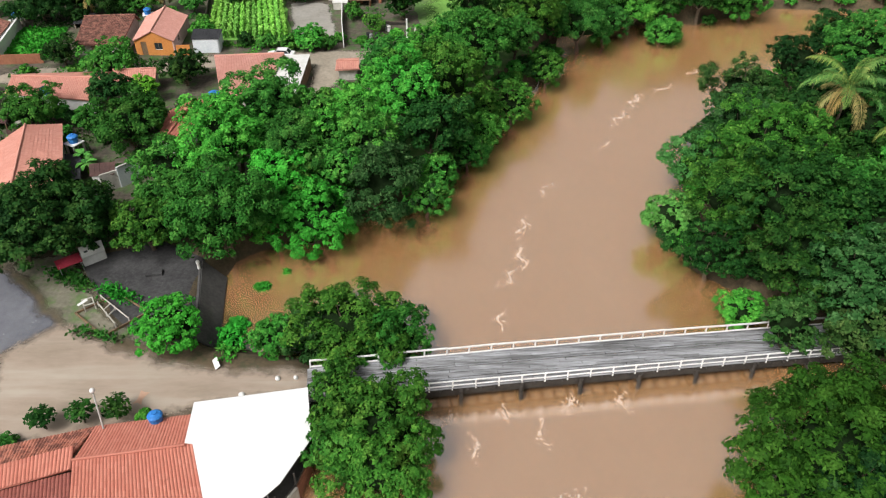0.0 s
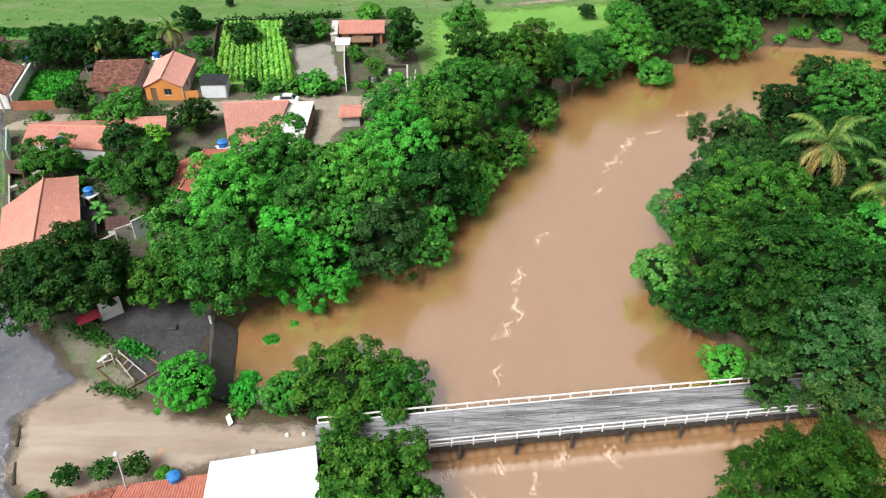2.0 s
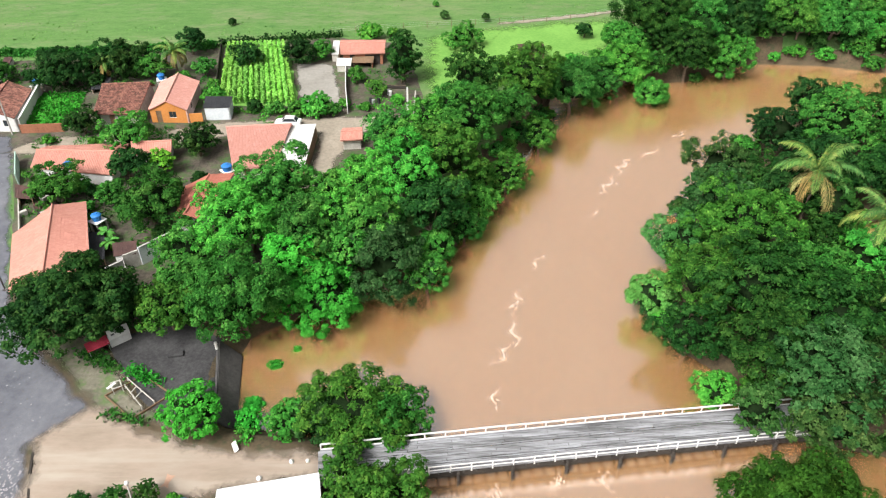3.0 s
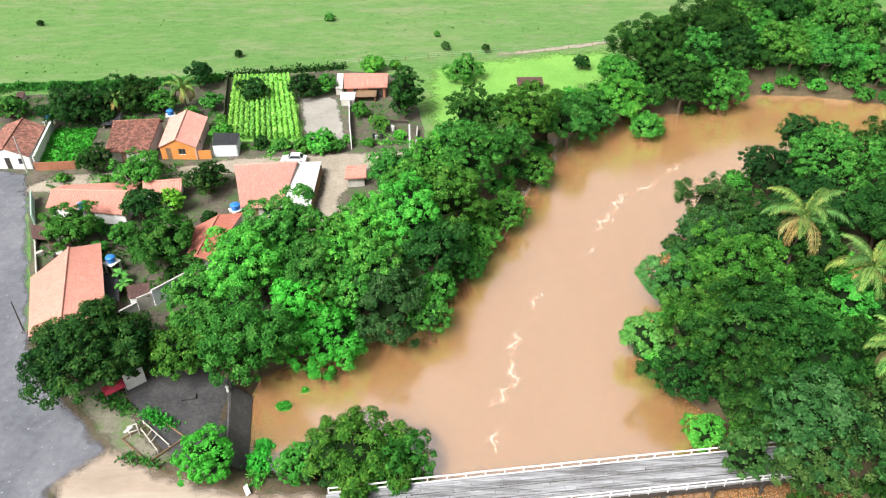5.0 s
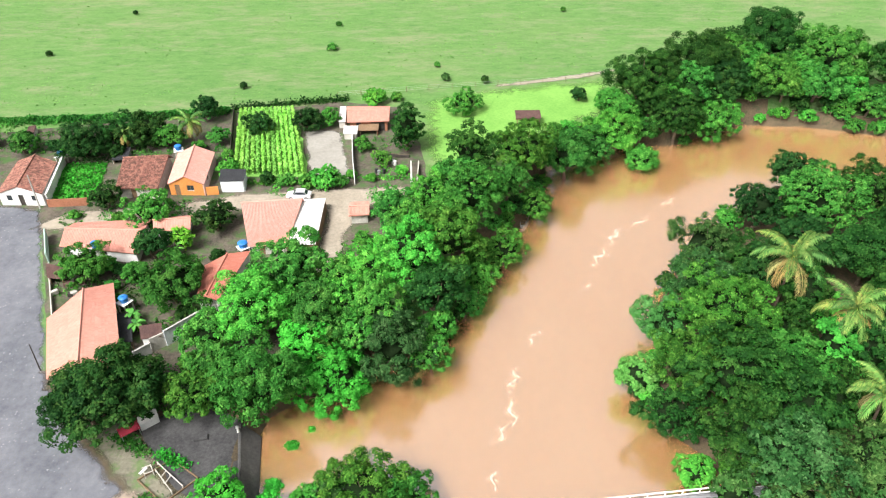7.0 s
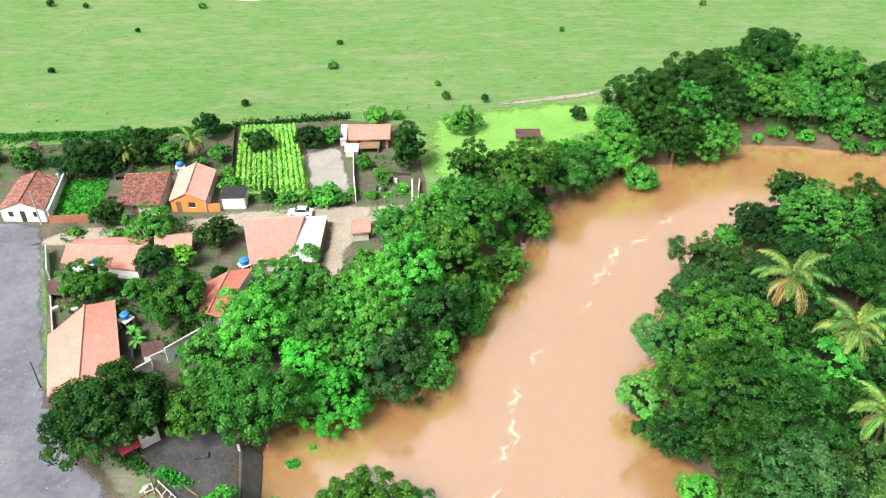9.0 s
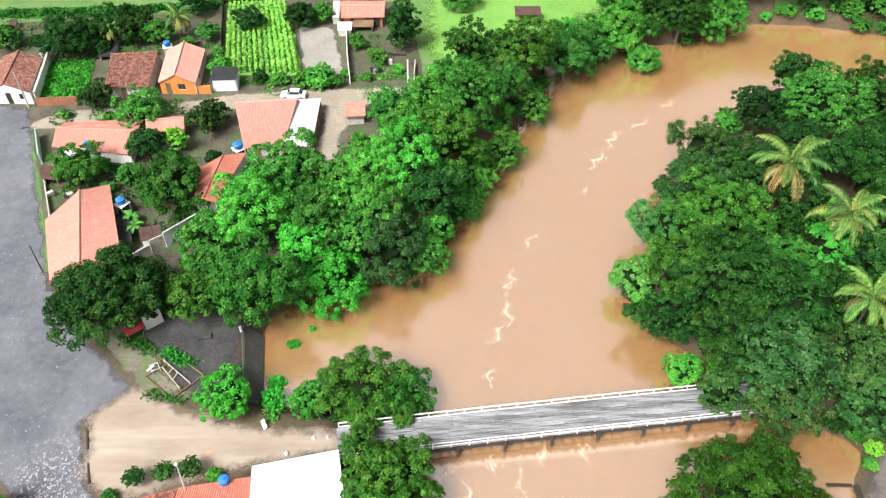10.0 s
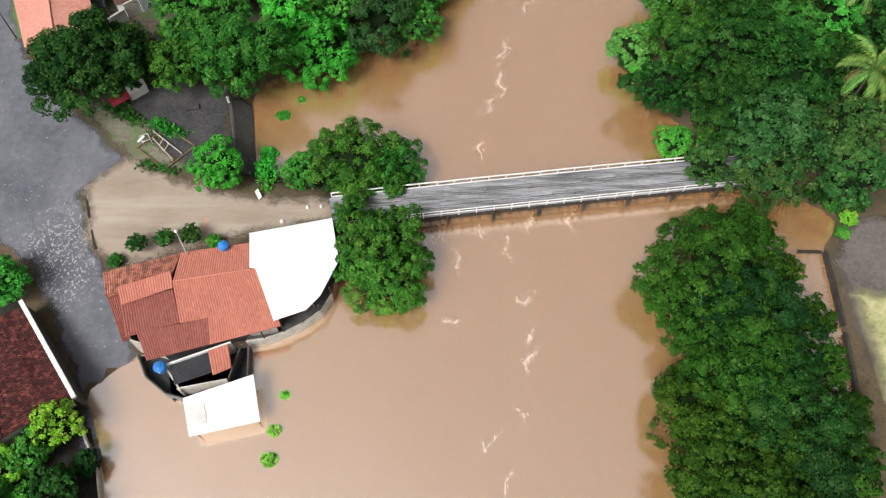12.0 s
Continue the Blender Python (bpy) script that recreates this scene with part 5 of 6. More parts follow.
bmesh.ops.recalc_face_normals(bm, faces=bm.faces)
part("roof_sheet", bm, M_ROOFWHITE, canopy, m=ci)
for x, y in ((-18.9, 36.6), (-12.2, 38.6), (-11.3, 34.4), (-12.9, 30.4), (-16.4, 28.8)):
    part("post", boxed(x, y, 1.95, 0.12, 0.12, 2.3, 15, 0.01), M_METAL, canopy, m=ci)

# lower annex: black flat roof, small tiled roof, blue tank, white sheet roof over the water
annex = thing("annex", -23, 23, 0.0, 0, "bar annex with a flat black roof and pale parapet", "building")
ai = annex.matrix_basis.inverted()
part("flat_roof", boxed(-23.6, 23.55, 2.55, 4.2, 2.5, 0.1, 20), M_FIBRE_DARK, annex, "black flat roof", m=ai)
link("roof", tiled((-21.6, 22.6, 2.7), (-19.9, 23.3, 2.7), (-20.5, 25.6, 2.95), (-22.3, 24.9, 2.95), M_TILE_ORANGE), annex, ai, "small orange tile roof")
for p, q, z1, mt in (((-26.3, 23.3), (-24.6, 21.1), 2.4, M_PLASTER), ((-24.9, 21.3), (-20.3, 22.2), 2.35, M_PLASTER), ((-20.3, 22.2), (-19.5, 25.6), 1.9, M_SLAB_WET_SHADED), ((-20.3, 25.9), (-26.3, 23.6), 2.95, M_WHITE)):
    part("wall", wall_mesh(p, q, -1.0, z1, 0.16), mt, annex, m=ai)
# platform painted black for the unlit inside of the annex yard
part("platform", boxed(-23.4, 23.0, 0.2, 6.0, 2.6, 0.2, 18), M_FIBRE_DARK, annex, m=ai)
yard = [(-29.9, 25.3), (-28.6, 22.9), (-26.4, 21.2), (-23.8, 20.5), (-20.5, 21.5), (-18.6, 22.9), (-18.9, 26.2)]
for p, q in zip(yard, yard[1:]):
    part("yard_wall", wall_mesh(p, q, -1.0, 1.3, 0.14), M_SLAB_WET_SHADED, annex, "dark-capped low wall round the annex", m=ai)
# floor sheet added in black: the yard's inner darkness is its colour
bm = bmesh.new()
bm.faces.new([bm.verts.new((p[0], p[1] + 0.05, 0.3)) for p in yard])
bmesh.ops.triangulate(bm, faces=bm.faces)
bmesh.ops.solidify(bm, geom=list(bm.faces), thickness=0.15)
part("yard_floor", bm, M_FIBRE_DARK, annex, "black yard floor standing for the dark interior", m=ai)

low_roof = thing("low_roof", -20.5, 19.5, 0.0, 0, "white sheet roof standing over the flood water", "roof")
li = low_roof.matrix_basis.inverted()
part("roof_sheet", corrugated([(-24.3, 20.5, 2.15), (-23.2, 16.9, 1.95), (-16.8, 18.3, 1.95), (-17.9, 22.8, 2.2)], M_ROOFWHITE), M_ROOFWHITE, low_roof, m=li)
for x, y in ((-23.6, 20.0), (-22.8, 17.4), (-17.3, 18.7), (-18.2, 22.1)):
    part("post", boxed(x, y, 0.45, 0.1, 0.1, 2.9, 12, 0.01), M_DARKWOOD, low_roof, m=li)
part("patch", boxed(-22.75, 19.0, 2.1, 1.6, 2.2, 0.03, 16, 0.0, 2.6), M_FIBRE, low_roof, "grey translucent sheet", m=li)

# the neighbour's house with a dark mossy roof and a white ridge
house([(-47.5, 24.0), (-41.5, 13.0), (-34.0, 20.3), (-41.0, 29.6)], 3.0, 4.6, "house with a dark stained old tile roof and white parapet", M_TILE_MOSSY, M_PLASTER, ridge_ends=((-44.5, 26.8), (-38.5, 16.2)))
par = thing("parapet", -37.5, 25, 0, 0, "white rendered parapet along the old roof's edge", "wall")
pi_ = par.matrix_basis.inverted()
# street side in a darker material than the coping, its shade put into colour
part("wall", wall_mesh((-41.2, 29.9), (-33.8, 20.2), -0.3, 3.2, 0.26), M_SLAB_WET_SHADED, par, "street side darkened to stand for its shade", m=pi_)
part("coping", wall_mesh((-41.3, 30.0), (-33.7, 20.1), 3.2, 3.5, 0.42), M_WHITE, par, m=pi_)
sheet("dark_garden", [(-52, 36), (-44.6, 34.5), (-38.2, 24.6), (-33.9, 19.4), (-31.3, 15.5), (-29.6, 4), (-29.8, -6), (-52, -6)], 0.06, surface("wet_black_soil", (0.010, 0.010, 0.008), (0.04, 0.036, 0.028), 0.5, 3.0, 0.9, 0.4), "dark wet garden soil behind a low wall", "garden", 1.5)
for group_ob, dx in ((bar, 0.4), (canopy, 0.42), (annex, 0.35), (low_roof, 0.37)):
    group_ob.location.x += dx


# ---- village things ----
def lathe(profile, seg=14):
    """A turned solid from (radius, height) pairs."""
    bm = bmesh.new()
    rings = [[bm.verts.new((r * math.cos(2 * math.pi * k / seg), r * math.sin(2 * math.pi * k / seg), z)) for k in range(seg)] for r, z in profile]
    for a, b in zip(rings, rings[1:]):
        for k in range(seg):
            bm.faces.new((a[k], a[(k + 1) % seg], b[(k + 1) % seg], b[k]))
    bm.faces.new(rings[0][::-1])
    bm.faces.new(rings[-1])
    return bm


def water_tank(x, y, base, top, label, stand=True, r=0.62):
    """A blue plastic tank with ribs and lid on a slab and four legs."""
    ob = thing("water_tank", x, y, base, rng.uniform(0, 90), label, "water tank", "roof water tanks")
    h = top - base
    b0 = h - 1.05
    part("body", lathe([(r * 0.82, b0), (r * 0.86, b0 + 0.28), (r * 0.91, b0 + 0.3), (r * 0.9, b0 + 0.36), (r * 0.95, b0 + 0.6), (r, b0 + 0.62), (r, b0 + 0.7)]), M_TANK, ob, smooth=False)
    part("lid", lathe([(r * 1.05, b0 + 0.7), (r * 1.05, b0 + 0.76), (r * 0.8, b0 + 0.9), (r * 0.35, b0 + 0.98), (r * 0.34, b0 + 1.05)]), M_TANK, ob)
    if stand:
        part("slab", boxed(0, 0, b0 - 0.06, 1.7, 1.7, 0.12, 0, 0.02), M_WHITE, ob, "white concrete slab")
        for sx in (-0.65, 0.65):
            for sy in (-0.65, 0.65):
                part("leg", boxed(sx, sy, (b0 - 0.12) / 2 - 0.1, 0.2, 0.2, b0 - 0.12 + 0.2, 0, 0.01), M_PLASTER, ob)
    return ob


water_tank(-44.0, 76.6, 3.15, 6.25, "blue plastic water tank on a white concrete stand")
water_tank(-52.6, 89.0, 3.4, 6.7, "blue water tank on a stand before the long house")
water_tank(-30.9, 90.6, 3.5, 5.4, "blue plastic water tank low beside the pink-roofed house", r=0.75)
water_tank(-49.0, 119.6, 4.1, 6.9, "blue plastic water tank between two houses")
water_tank(-70.2, 118.0, 4.1, 6.6, "small blue water tank behind the whitewashed house", r=0.5)
water_tank(-21.6, 35.75, 3.2, 4.75, "bright blue water tank at the bar's tiled eave", stand=False, r=0.55)
water_tank(-26.2, 23.2, 2.0, 3.7, "bright blue water tank beside the annex's black roof", stand=False, r=0.58)


def plain_wall(name, pts, h, mat, label, t=0.18, cap=None, base=-0.2):
    ob = thing(name, pts[0][0], pts[0][1], z_at(*pts[0]), 0, label, "wall", "garden walls")
    iv = ob.matrix_basis.inverted()
    for p, q in zip(pts, pts[1:]):
        g = max(min(z_at(*p), z_at(*q)), -0.6)
        part("panel", wall_mesh(p, q, g + base, g + h, t), mat, ob, m=iv)
        if cap:
            m = (Vector((*p, 0)) + Vector((*q, 0))) / 2
            ang = math.degrees(math.atan2(q[1] - p[1], q[0] - p[0]))
            part("coping", boxed(m.x + 0.06, m.y + 0.06, g + h + 0.04, math.dist(p, q), t + 0.1, 0.08, ang, 0.01), cap, ob, m=iv)
    return ob


plain_wall("brick_wall", [(-66.4, 103.0), (-63.2, 103.2), (-59.8, 103.5)], 1.5, M_BRICK, "low orange brick garden wall facing the lane")
plain_wall("yard_wall", [(-40.6, 106.4), (-38.6, 106.6)], 1.6, M_ORANGE, "short orange wall beside the gabled house")
plain_wall("garden_wall", [(-39.8, 67.2), (-38.2, 68.9)], 1.9, M_WHITE, "white rendered garden wall beside a gate", cap=M_CONCRETE)
plain_wall("garden_wall", [(-36.6, 70.2), (-33.0, 74.2)], 2.6, M_LIGHTBLUE, "pale whitewashed garden wall under the trees", cap=M_CONCRETE)
plain_wall("gate_wall", [(-38.2, 69.1), (-36.7, 70.3)], 2.3, M_PLASTER, "yellowish gate recess in the garden wall")
plain_wall("street_wall", [(-63.0, 94.4), (-59.9, 87.8)], 1.9, M_BLUEGREEN, "pale green boundary wall along the street")
plain_wall("street_wall", [(-59.7, 87.3), (-53.6, 74.6)], 0.9, M_PLASTER, "low grey boundary wall along the street")
plain_wall("yard_wall", [(-17.6, 126.0), (-16.6, 116.5), (-15.6, 109.5)], 1.7, M_WHITE, "thin white wall between vacant lot and farmyard", 0.14)
plain_wall("yard_wall", [(-4.6, 116.0), (-4.7, 109.0)], 1.2, M_PLASTER, "stained end wall of the farmyard")
plain_wall("garden_wall", [(-43.4, 139), (-38.2, 112.6)], 1.5, M_DARKWOOD, "dark fence beside the crop rows", 0.1)
plain_wall("garden_wall", [(-66.4, 103.6), (-69.4, 117.5)], 2.3, M_WHITE, "white wall between house and vegetable patch", cap=M_WHITE)
plain_wall("river_wall", [(39.6, 37.0), (42.2, 36.9), (41.9, 28.3)], 0.75, M_DARKWOOD, "dark low wall standing at the flood's edge", 0.35)
plain_wall("river_wall", [(41.8, 27.4), (41.4, 22.3), (39.4, 11.0), (39.4, 4)], 0.75, M_DARKWOOD, "dark low wall standing at the flood's edge", 0.35)
plain_wall("garden_wall", [(-33.8, 18.4), (-32.7, 16.5), (-31.3, 14.0), (-30.5, 11.4), (-29.9, 6.0)], 0.7, M_PLASTER, "thin pale wall between dark garden and flood", 0.14)
plain_wall("square_kerb", [(-38.7, 44.2), (-37.6, 40.8), (-36.2, 37.0)], 0.22, M_DARKWOOD, "dark wet kerb between cobbles and mud", 0.22)
plain_wall("planter_kerb", [(-33.9, 33.6), (-26.2, 36.1), (-19.7, 37.3)], 0.35, M_DARKWOOD, "dark wet kerb along the bar's eave", 0.2)


def car(x, y, rz):
    ob = thing("car", x, y, z_at(x, y) + 0.07, rz, "white saloon car parked on the dirt lane", "car")
    bm = bmesh.new()
    secs = [(-2.1, 0.42, 0.72, 0.74), (-2.0, 0.3, 0.86, 0.82), (-1.2, 0.26, 0.92, 0.84), (1.0, 0.26, 0.9, 0.84), (1.9, 0.3, 0.76, 0.8), (2.1, 0.42, 0.66, 0.72)]
    rings = []
    for px, lo, hi, w in secs:
        rings.append([bm.verts.new(p) for p in ((px, -w, lo), (px, -w, hi - 0.12), (px, -w * 0.86, hi), (px, w * 0.86, hi), (px, w, hi - 0.12), (px, w, lo))])
    for a, b in zip(rings, rings[1:]):
        for k in range(6):
            bm.faces.new((a[k], a[(k + 1) % 6], b[(k + 1) % 6], b[k]))
    bm.faces.new(rings[0][::-1]), bm.faces.new(rings[-1])
    body = part("body", bm, M_CAR, ob)
    bm = bmesh.new()
    low = [bm.verts.new(p) for p in ((-1.55, -0.74, 0.86), (1.05, -0.74, 0.86), (1.05, 0.74, 0.86), (-1.55, 0.74, 0.86))]
    hi = [bm.verts.new(p) for p in ((-1.0, -0.58, 1.36), (0.35, -0.58, 1.38), (0.35, 0.58, 1.38), (-1.0, 0.58, 1.36))]
    for k in range(4):
        bm.faces.new((low[k], low[(k + 1) % 4], hi[(k + 1) % 4], hi[k]))
    bm.faces.new(hi), bm.faces.new(low[::-1])
    part("glasshouse", bm, M_GLASS, ob, "dark tinted windows")
    part("roof", boxed(-0.32, 0, 1.39, 1.5, 1.2, 0.06, 0, 0.025), M_CAR, ob)
    for sx, a in ((-1.28, 0.5), (0.72, -0.52)):
        for sy in (-0.66, 0.66):
            part("pillar", beam_local((sx + (-0.22 if a > 0 else 0.26), sy + math.copysign(0.06, sy), 0.86), (sx + (0.26 if a > 0 else -0.34), sy - math.copysign(0.08, sy), 1.38), 0.07), M_CAR, ob)
    for sx in (-1.3, 1.3):
        for sy in (-0.76, 0.76):
            wheel = part("wheel", lathe([(0.3, -0.09), (0.32, -0.05), (0.32, 0.05), (0.3, 0.09)], 16), M_BLACK, ob, "black tyre", m=pose(sx, sy, 0.25, 90, 0, 0))
            part("rim", lathe([(0.18, -0.1), (0.18, 0.1)], 12), M_METAL, wheel)
    for sy in (-0.55, 0.55):
        part("headlight", boxed(2.06, sy, 0.6, 0.06, 0.3, 0.12, 0, 0.01), M_GLASS, ob)
        part("tail_light", boxed(-2.07, sy, 0.68, 0.06, 0.3, 0.12, 0, 0.01), M_RED, ob)
    return ob


def beam_local(a, b, w):
    return tube(bmesh.new(), [a, b], [w * 0.5, w * 0.5], 5)


car(-24.6, 105.5, 178)


def leafy_stuff(name, pts, size, mat, label, category, group, up=0.6):
    pts = np.array(pts)
    nrm = unit(rng.normal(size=pts.shape) + np.array([0, 0, up]))
    v, q = leaves(pts, nrm, size)
    ob = new(name, fast_mesh(name, v, q, np.zeros((0, 3), int), mat))
    return tagged(ob, label, category, group, "stuff")


# rows of tall crops
sheet("crop_bed", [(-42.0, 137.6), (-30.4, 138.6), (-24.0, 112.4), (-38.0, 112.4)], 0.05, surface("crop_soil", (0.11, 0.28, 0.045), (0.20, 0.43, 0.085), 0.5, 3.0), "damp green bed between the crop rows", "garden")
for r in range(13):
    f = (r + 0.5) / 13
    a, b = np.array([-41.8, 137.2]) * (1 - f) + np.array([-30.6, 138.2]) * f, np.array([-37.6, 113.0]) * (1 - f) + np.array([-24.6, 113.0]) * f
    n = 2300
    t = rng.random(n)
    keep = np.array([noise.noise((k * 9, r * 3.1, 0)) for k in t]) > -0.45
    t = t[keep]
    p = a[None] * (1 - t[:, None]) + b[None] * t[:, None] + rng.normal(size=(len(t), 2)) * np.array([0.15, 0.1])
    z = land(p[:, 0], p[:, 1]) + 0.1 + 1.5 * rng.random(len(t)) ** 0.7
    leafy_stuff("crop_row", np.column_stack([p, z]), 0.2, M_CROP, "row of tall light green crop plants", "crop", "crop rows", 1.3)

sheet("vegetable_bed", [(-68.0, 107.4), (-69.0, 117.6), (-62.4, 117.4), (-58.4, 106.2), (-60, 104.4), (-66, 104)], 0.05, surface("bed_soil", (0.05, 0.10, 0.025), (0.10, 0.18, 0.05), 0.5, 3.0), "damp soil of the vegetable patch", "garden")
pts = []
while len(pts) < 2600:
    u, v = rng.random(2)
    x, y = -68.3 + u * (9.2 - v * 2.0) + v * -0.6, 104.8 + v * 12.4
    pts.append((x, y, z_at(x, y) + rng.uniform(0.05, 0.5)))
leafy_stuff("vegetable_patch", pts, 0.26, LEAF["vivid"], "low green vegetable patch behind the brick wall", "vegetable patch", "")

# hedges and weeds
pts = []
hx = rng.uniform(-98, -44, 9000)
hy = np.interp(hx, [-98, -88, -68, -56, -44], [133.0, 134.2, 135.4, 136.8, 138.4]) + rng.normal(size=9000) * 0.8
hz = land(hx, hy) + 0.1 + (1.0 + 0.8 * np.array([noise.noise((a * 0.45, 0.0, 4.0)) for a in hx])) * np.sqrt(rng.random(9000)) * np.exp(-((hy - np.interp(hx, [-98, -88, -68, -56, -44], [133.0, 134.2, 135.4, 136.8, 138.4])) / 1.3) ** 2)
pts = np.column_stack([hx, hy, hz])
leafy_stuff("hedge", pts, 0.26, LEAF["mid"], "ragged green hedge between gardens and pasture", "hedge", "hedges")
pts = []
for x in np.arange(-44, -20, 0.025):
    y = float(np.interp(x, [-44, -20], [139.2, 143.8])) + rng.normal() * 0.5
    pts.append((x, y, z_at(x, y) + abs(rng.normal()) * 0.6 + 0.1))
leafy_stuff("hedge", pts, 0.32, LEAF["deep"], "dark ragged hedge behind the crop rows", "hedge", "hedges")
for ax, ay, bx, by, tone, dens in ((-37, 110.6, -29, 109.6, "mid", 380), (-15, 111.5, -6, 111.6, "bright", 260), (-32.6, 53.2, -29.0, 51.4, "vivid", 420), (-38.6, 55.8, -34.0, 53.4, "mid", 500), (-19.6, 48.6, -18.6, 44.4, "bright", 400), (-30, 111, -24, 110.3, "bright", 380), (-33, 47.4, -29, 46.7, "mid", 200)):
    t = rng.random(dens)
    x, y = ax + (bx - ax) * t + rng.normal(size=dens) * 0.5, ay + (by - ay) * t + rng.normal(size=dens) * 0.45
    leafy_stuff("weeds", np.column_stack([x, y, np.maximum(land(x, y), 0) + rng.uniform(0.05, 0.6, dens)]), 0.2, LEAF[tone], "clump of fresh green weeds", "weeds", "weeds")
for x, y, r, n, tone in ((-18.2, 56.0, 0.9, 160, "vivid"), (-16.2, 58.4, 0.5, 50, "vivid"), (-14.8, 21.4, 0.5, 90, "bright"), (-15.4, 17.9, 0.7, 130, "bright"), (-15.6, 15.2, 0.85, 220, "yellow"), (28.6, 70.8, 1.4, 200, "pale")):
    a, q = rng.uniform(0, 6.3, n), r * np.sqrt(rng.random(n))
    z = np.abs(rng.normal(size=n)) * 0.35 * (1 - q / r) + 0.05
    ob = leafy_stuff("water_plant", np.column_stack([x + q * np.cos(a), y + q * np.sin(a) * 0.8, z]), 0.2, LEAF["vivid"] if y > 50 else M_CROP, "small leafy bush poking out of the flood water", "water plant", "water plants")

# pasture tufts, shrubs and the far hedgerows
n = 20000
x, y = rng.uniform(-150, 130, n), 142 + 190 * rng.random(n) ** 1.3
mask = np.array([noise.noise((a * 0.03, b * 0.06, 3.0)) + 0.6 * noise.noise((a * 0.15, b * 0.3, 7.0)) for a, b in zip(x, y)]) > 0.0
mask &= river_distance(x, y) > 8
x, y = x[mask], y[mask]
leafy_stuff("pasture_tufts", np.column_stack([x, y, land(x, y) + 0.02]), 0.32, leaf_material("tuft", (0.05, 0.15, 0.04), (0.12, 0.27, 0.08), (0.18, 0.31, 0.11)), "low grass tufts scattered over the pasture", "grass tufts", "", 1.6)
grove([(-27.0, 173.0, 1.3, 0.8, "mid"), (-27.4, 190.7, 0.8, 0.6, "mid"), (-43.7, 150.0, 0.8, 0.8, "dark"), (9.3, 152.0, 0.9, 1.0, "dark"), (-1.3, 161.6, 0.6, 0.7, "mid"), (0.6, 153.5, 0.9, 1.0, "grey"),
       (33.4, 201.3, 0.7, 0.7, "mid"), (-95.3, 170.3, 0.7, 0.7, "dark"), (-84.8, 200.9, 0.6, 0.7, "dark"), (-108.6, 224.2, 0.9, 0.7, "dark"), (-120.2, 226.2, 1.2, 1.1, "grey"), (-72.8, 223.9, 1.2, 0.7, "mid"),
       (80.0, 237.0, 1.0, 0.7, "mid"), (80.3, 226.1, 1.0, 0.7, "mid"), (93.9, 235.0, 1.4, 1.1, "mid"), (-9.8, 143.2, 1.2, 1.0, "mid")], "alone in the pasture", "pasture shrubs", category="bush", size=0.25)
far = [(float(a), float(np.interp(a, [-210, -100, 60, 220], [262, 268, 330, 300]) + rng.normal() * 9), float(1.2 + 3.6 * rng.random() ** 1.5)) for a in np.cumsum(rng.gamma(1.1, 11.0, 38)) - 210]
far += [(float(rng.uniform(-240, 240)), float(rng.uniform(300, 470)), float(rng.uniform(2.0, 5.0))) for _ in range(24)] + [(-113.6, 250.5, 3.2), (-140.0, 257, 4.4), (-126, 258, 3.6), (-74.5, 257, 3.6), (-96, 257, 2.2)]
for a, b, r in far:
    tree(a, b, r, r * 0.75, "mid" if rng.random() > 0.5 else "dark", "in a hedgerow beyond the pasture", "far hedgerow", size=0.5, category="tree" if r > 2.8 else "bush")
fence = thing("pasture_fence", -22.5, 145, 4.6, 0, "thin wire fence with wooden posts along the pasture", "fence")
fi = fence.matrix_basis.inverted()
line = [(-22.5, 145.2), (-3.0, 148.4), (27.3, 152.6), (38.5, 157.3)]
for (ax, ay), (bx, by) in zip(line, line[1:]):
    k = int(math.dist((ax, ay), (bx, by)) / 4.5)
    for i in range(k):
        px, py = ax + (bx - ax) * i / k, ay + (by - ay) * i / k
        part("post", tube(bmesh.new(), [(px, py, z_at(px, py) - 0.3), (px + rng.normal() * 0.04, py, z_at(px, py) + 1.35)], [0.05, 0.045], 6), M_WOOD, fence, m=fi)
    for z in (0.5, 0.9, 1.25):
        part("wire", tube(bmesh.new(), [(ax, ay, z_at(ax, ay) + z), (bx, by, z_at(bx, by) + z)], [0.015, 0.015], 4), M_METAL, fence, m=fi)
sheet("field_path", [(12, 149.6), (30, 154.0), (41, 158.5), (41, 160), (29, 156.4), (11, 151)], 0.08, M_DIRT, "trodden pale path beside the fence", "path", 0.7, soft=0.9)
sheet("lush_meadow", [(-5, 143), (-3, 112), (2, 108), (10, 120), (20, 127), (34, 136), (38, 155), (10, 149)], 0.04, surface("lush_grass", (0.11, 0.27, 0.045), (0.19, 0.375, 0.075), 0.15, 1.8, 0.9, 0.5), "lush bright green meadow beside the farm", "meadow", 1.5, ragged=3.0, soft=5.0)
sheet("swing_plot", [(-45, 57.6), (-39.2, 52.6), (-34.7, 47.8), (-29, 46.4), (-24, 44.8), (-22.4, 45.5), (-29.2, 48.8), (-33, 52.8), (-36.5, 57.7), (-38, 59.4)], 0.05, surface("weedy_earth", (0.085, 0.085, 0.06), (0.22, 0.20, 0.15), 0.4, 2.5, 0.95, 0.4, spots=((0.08, 0.16, 0.035), 0.6, 0.5)), "weedy earth plot with a play frame", "ground", 0.9, soft=1.6)

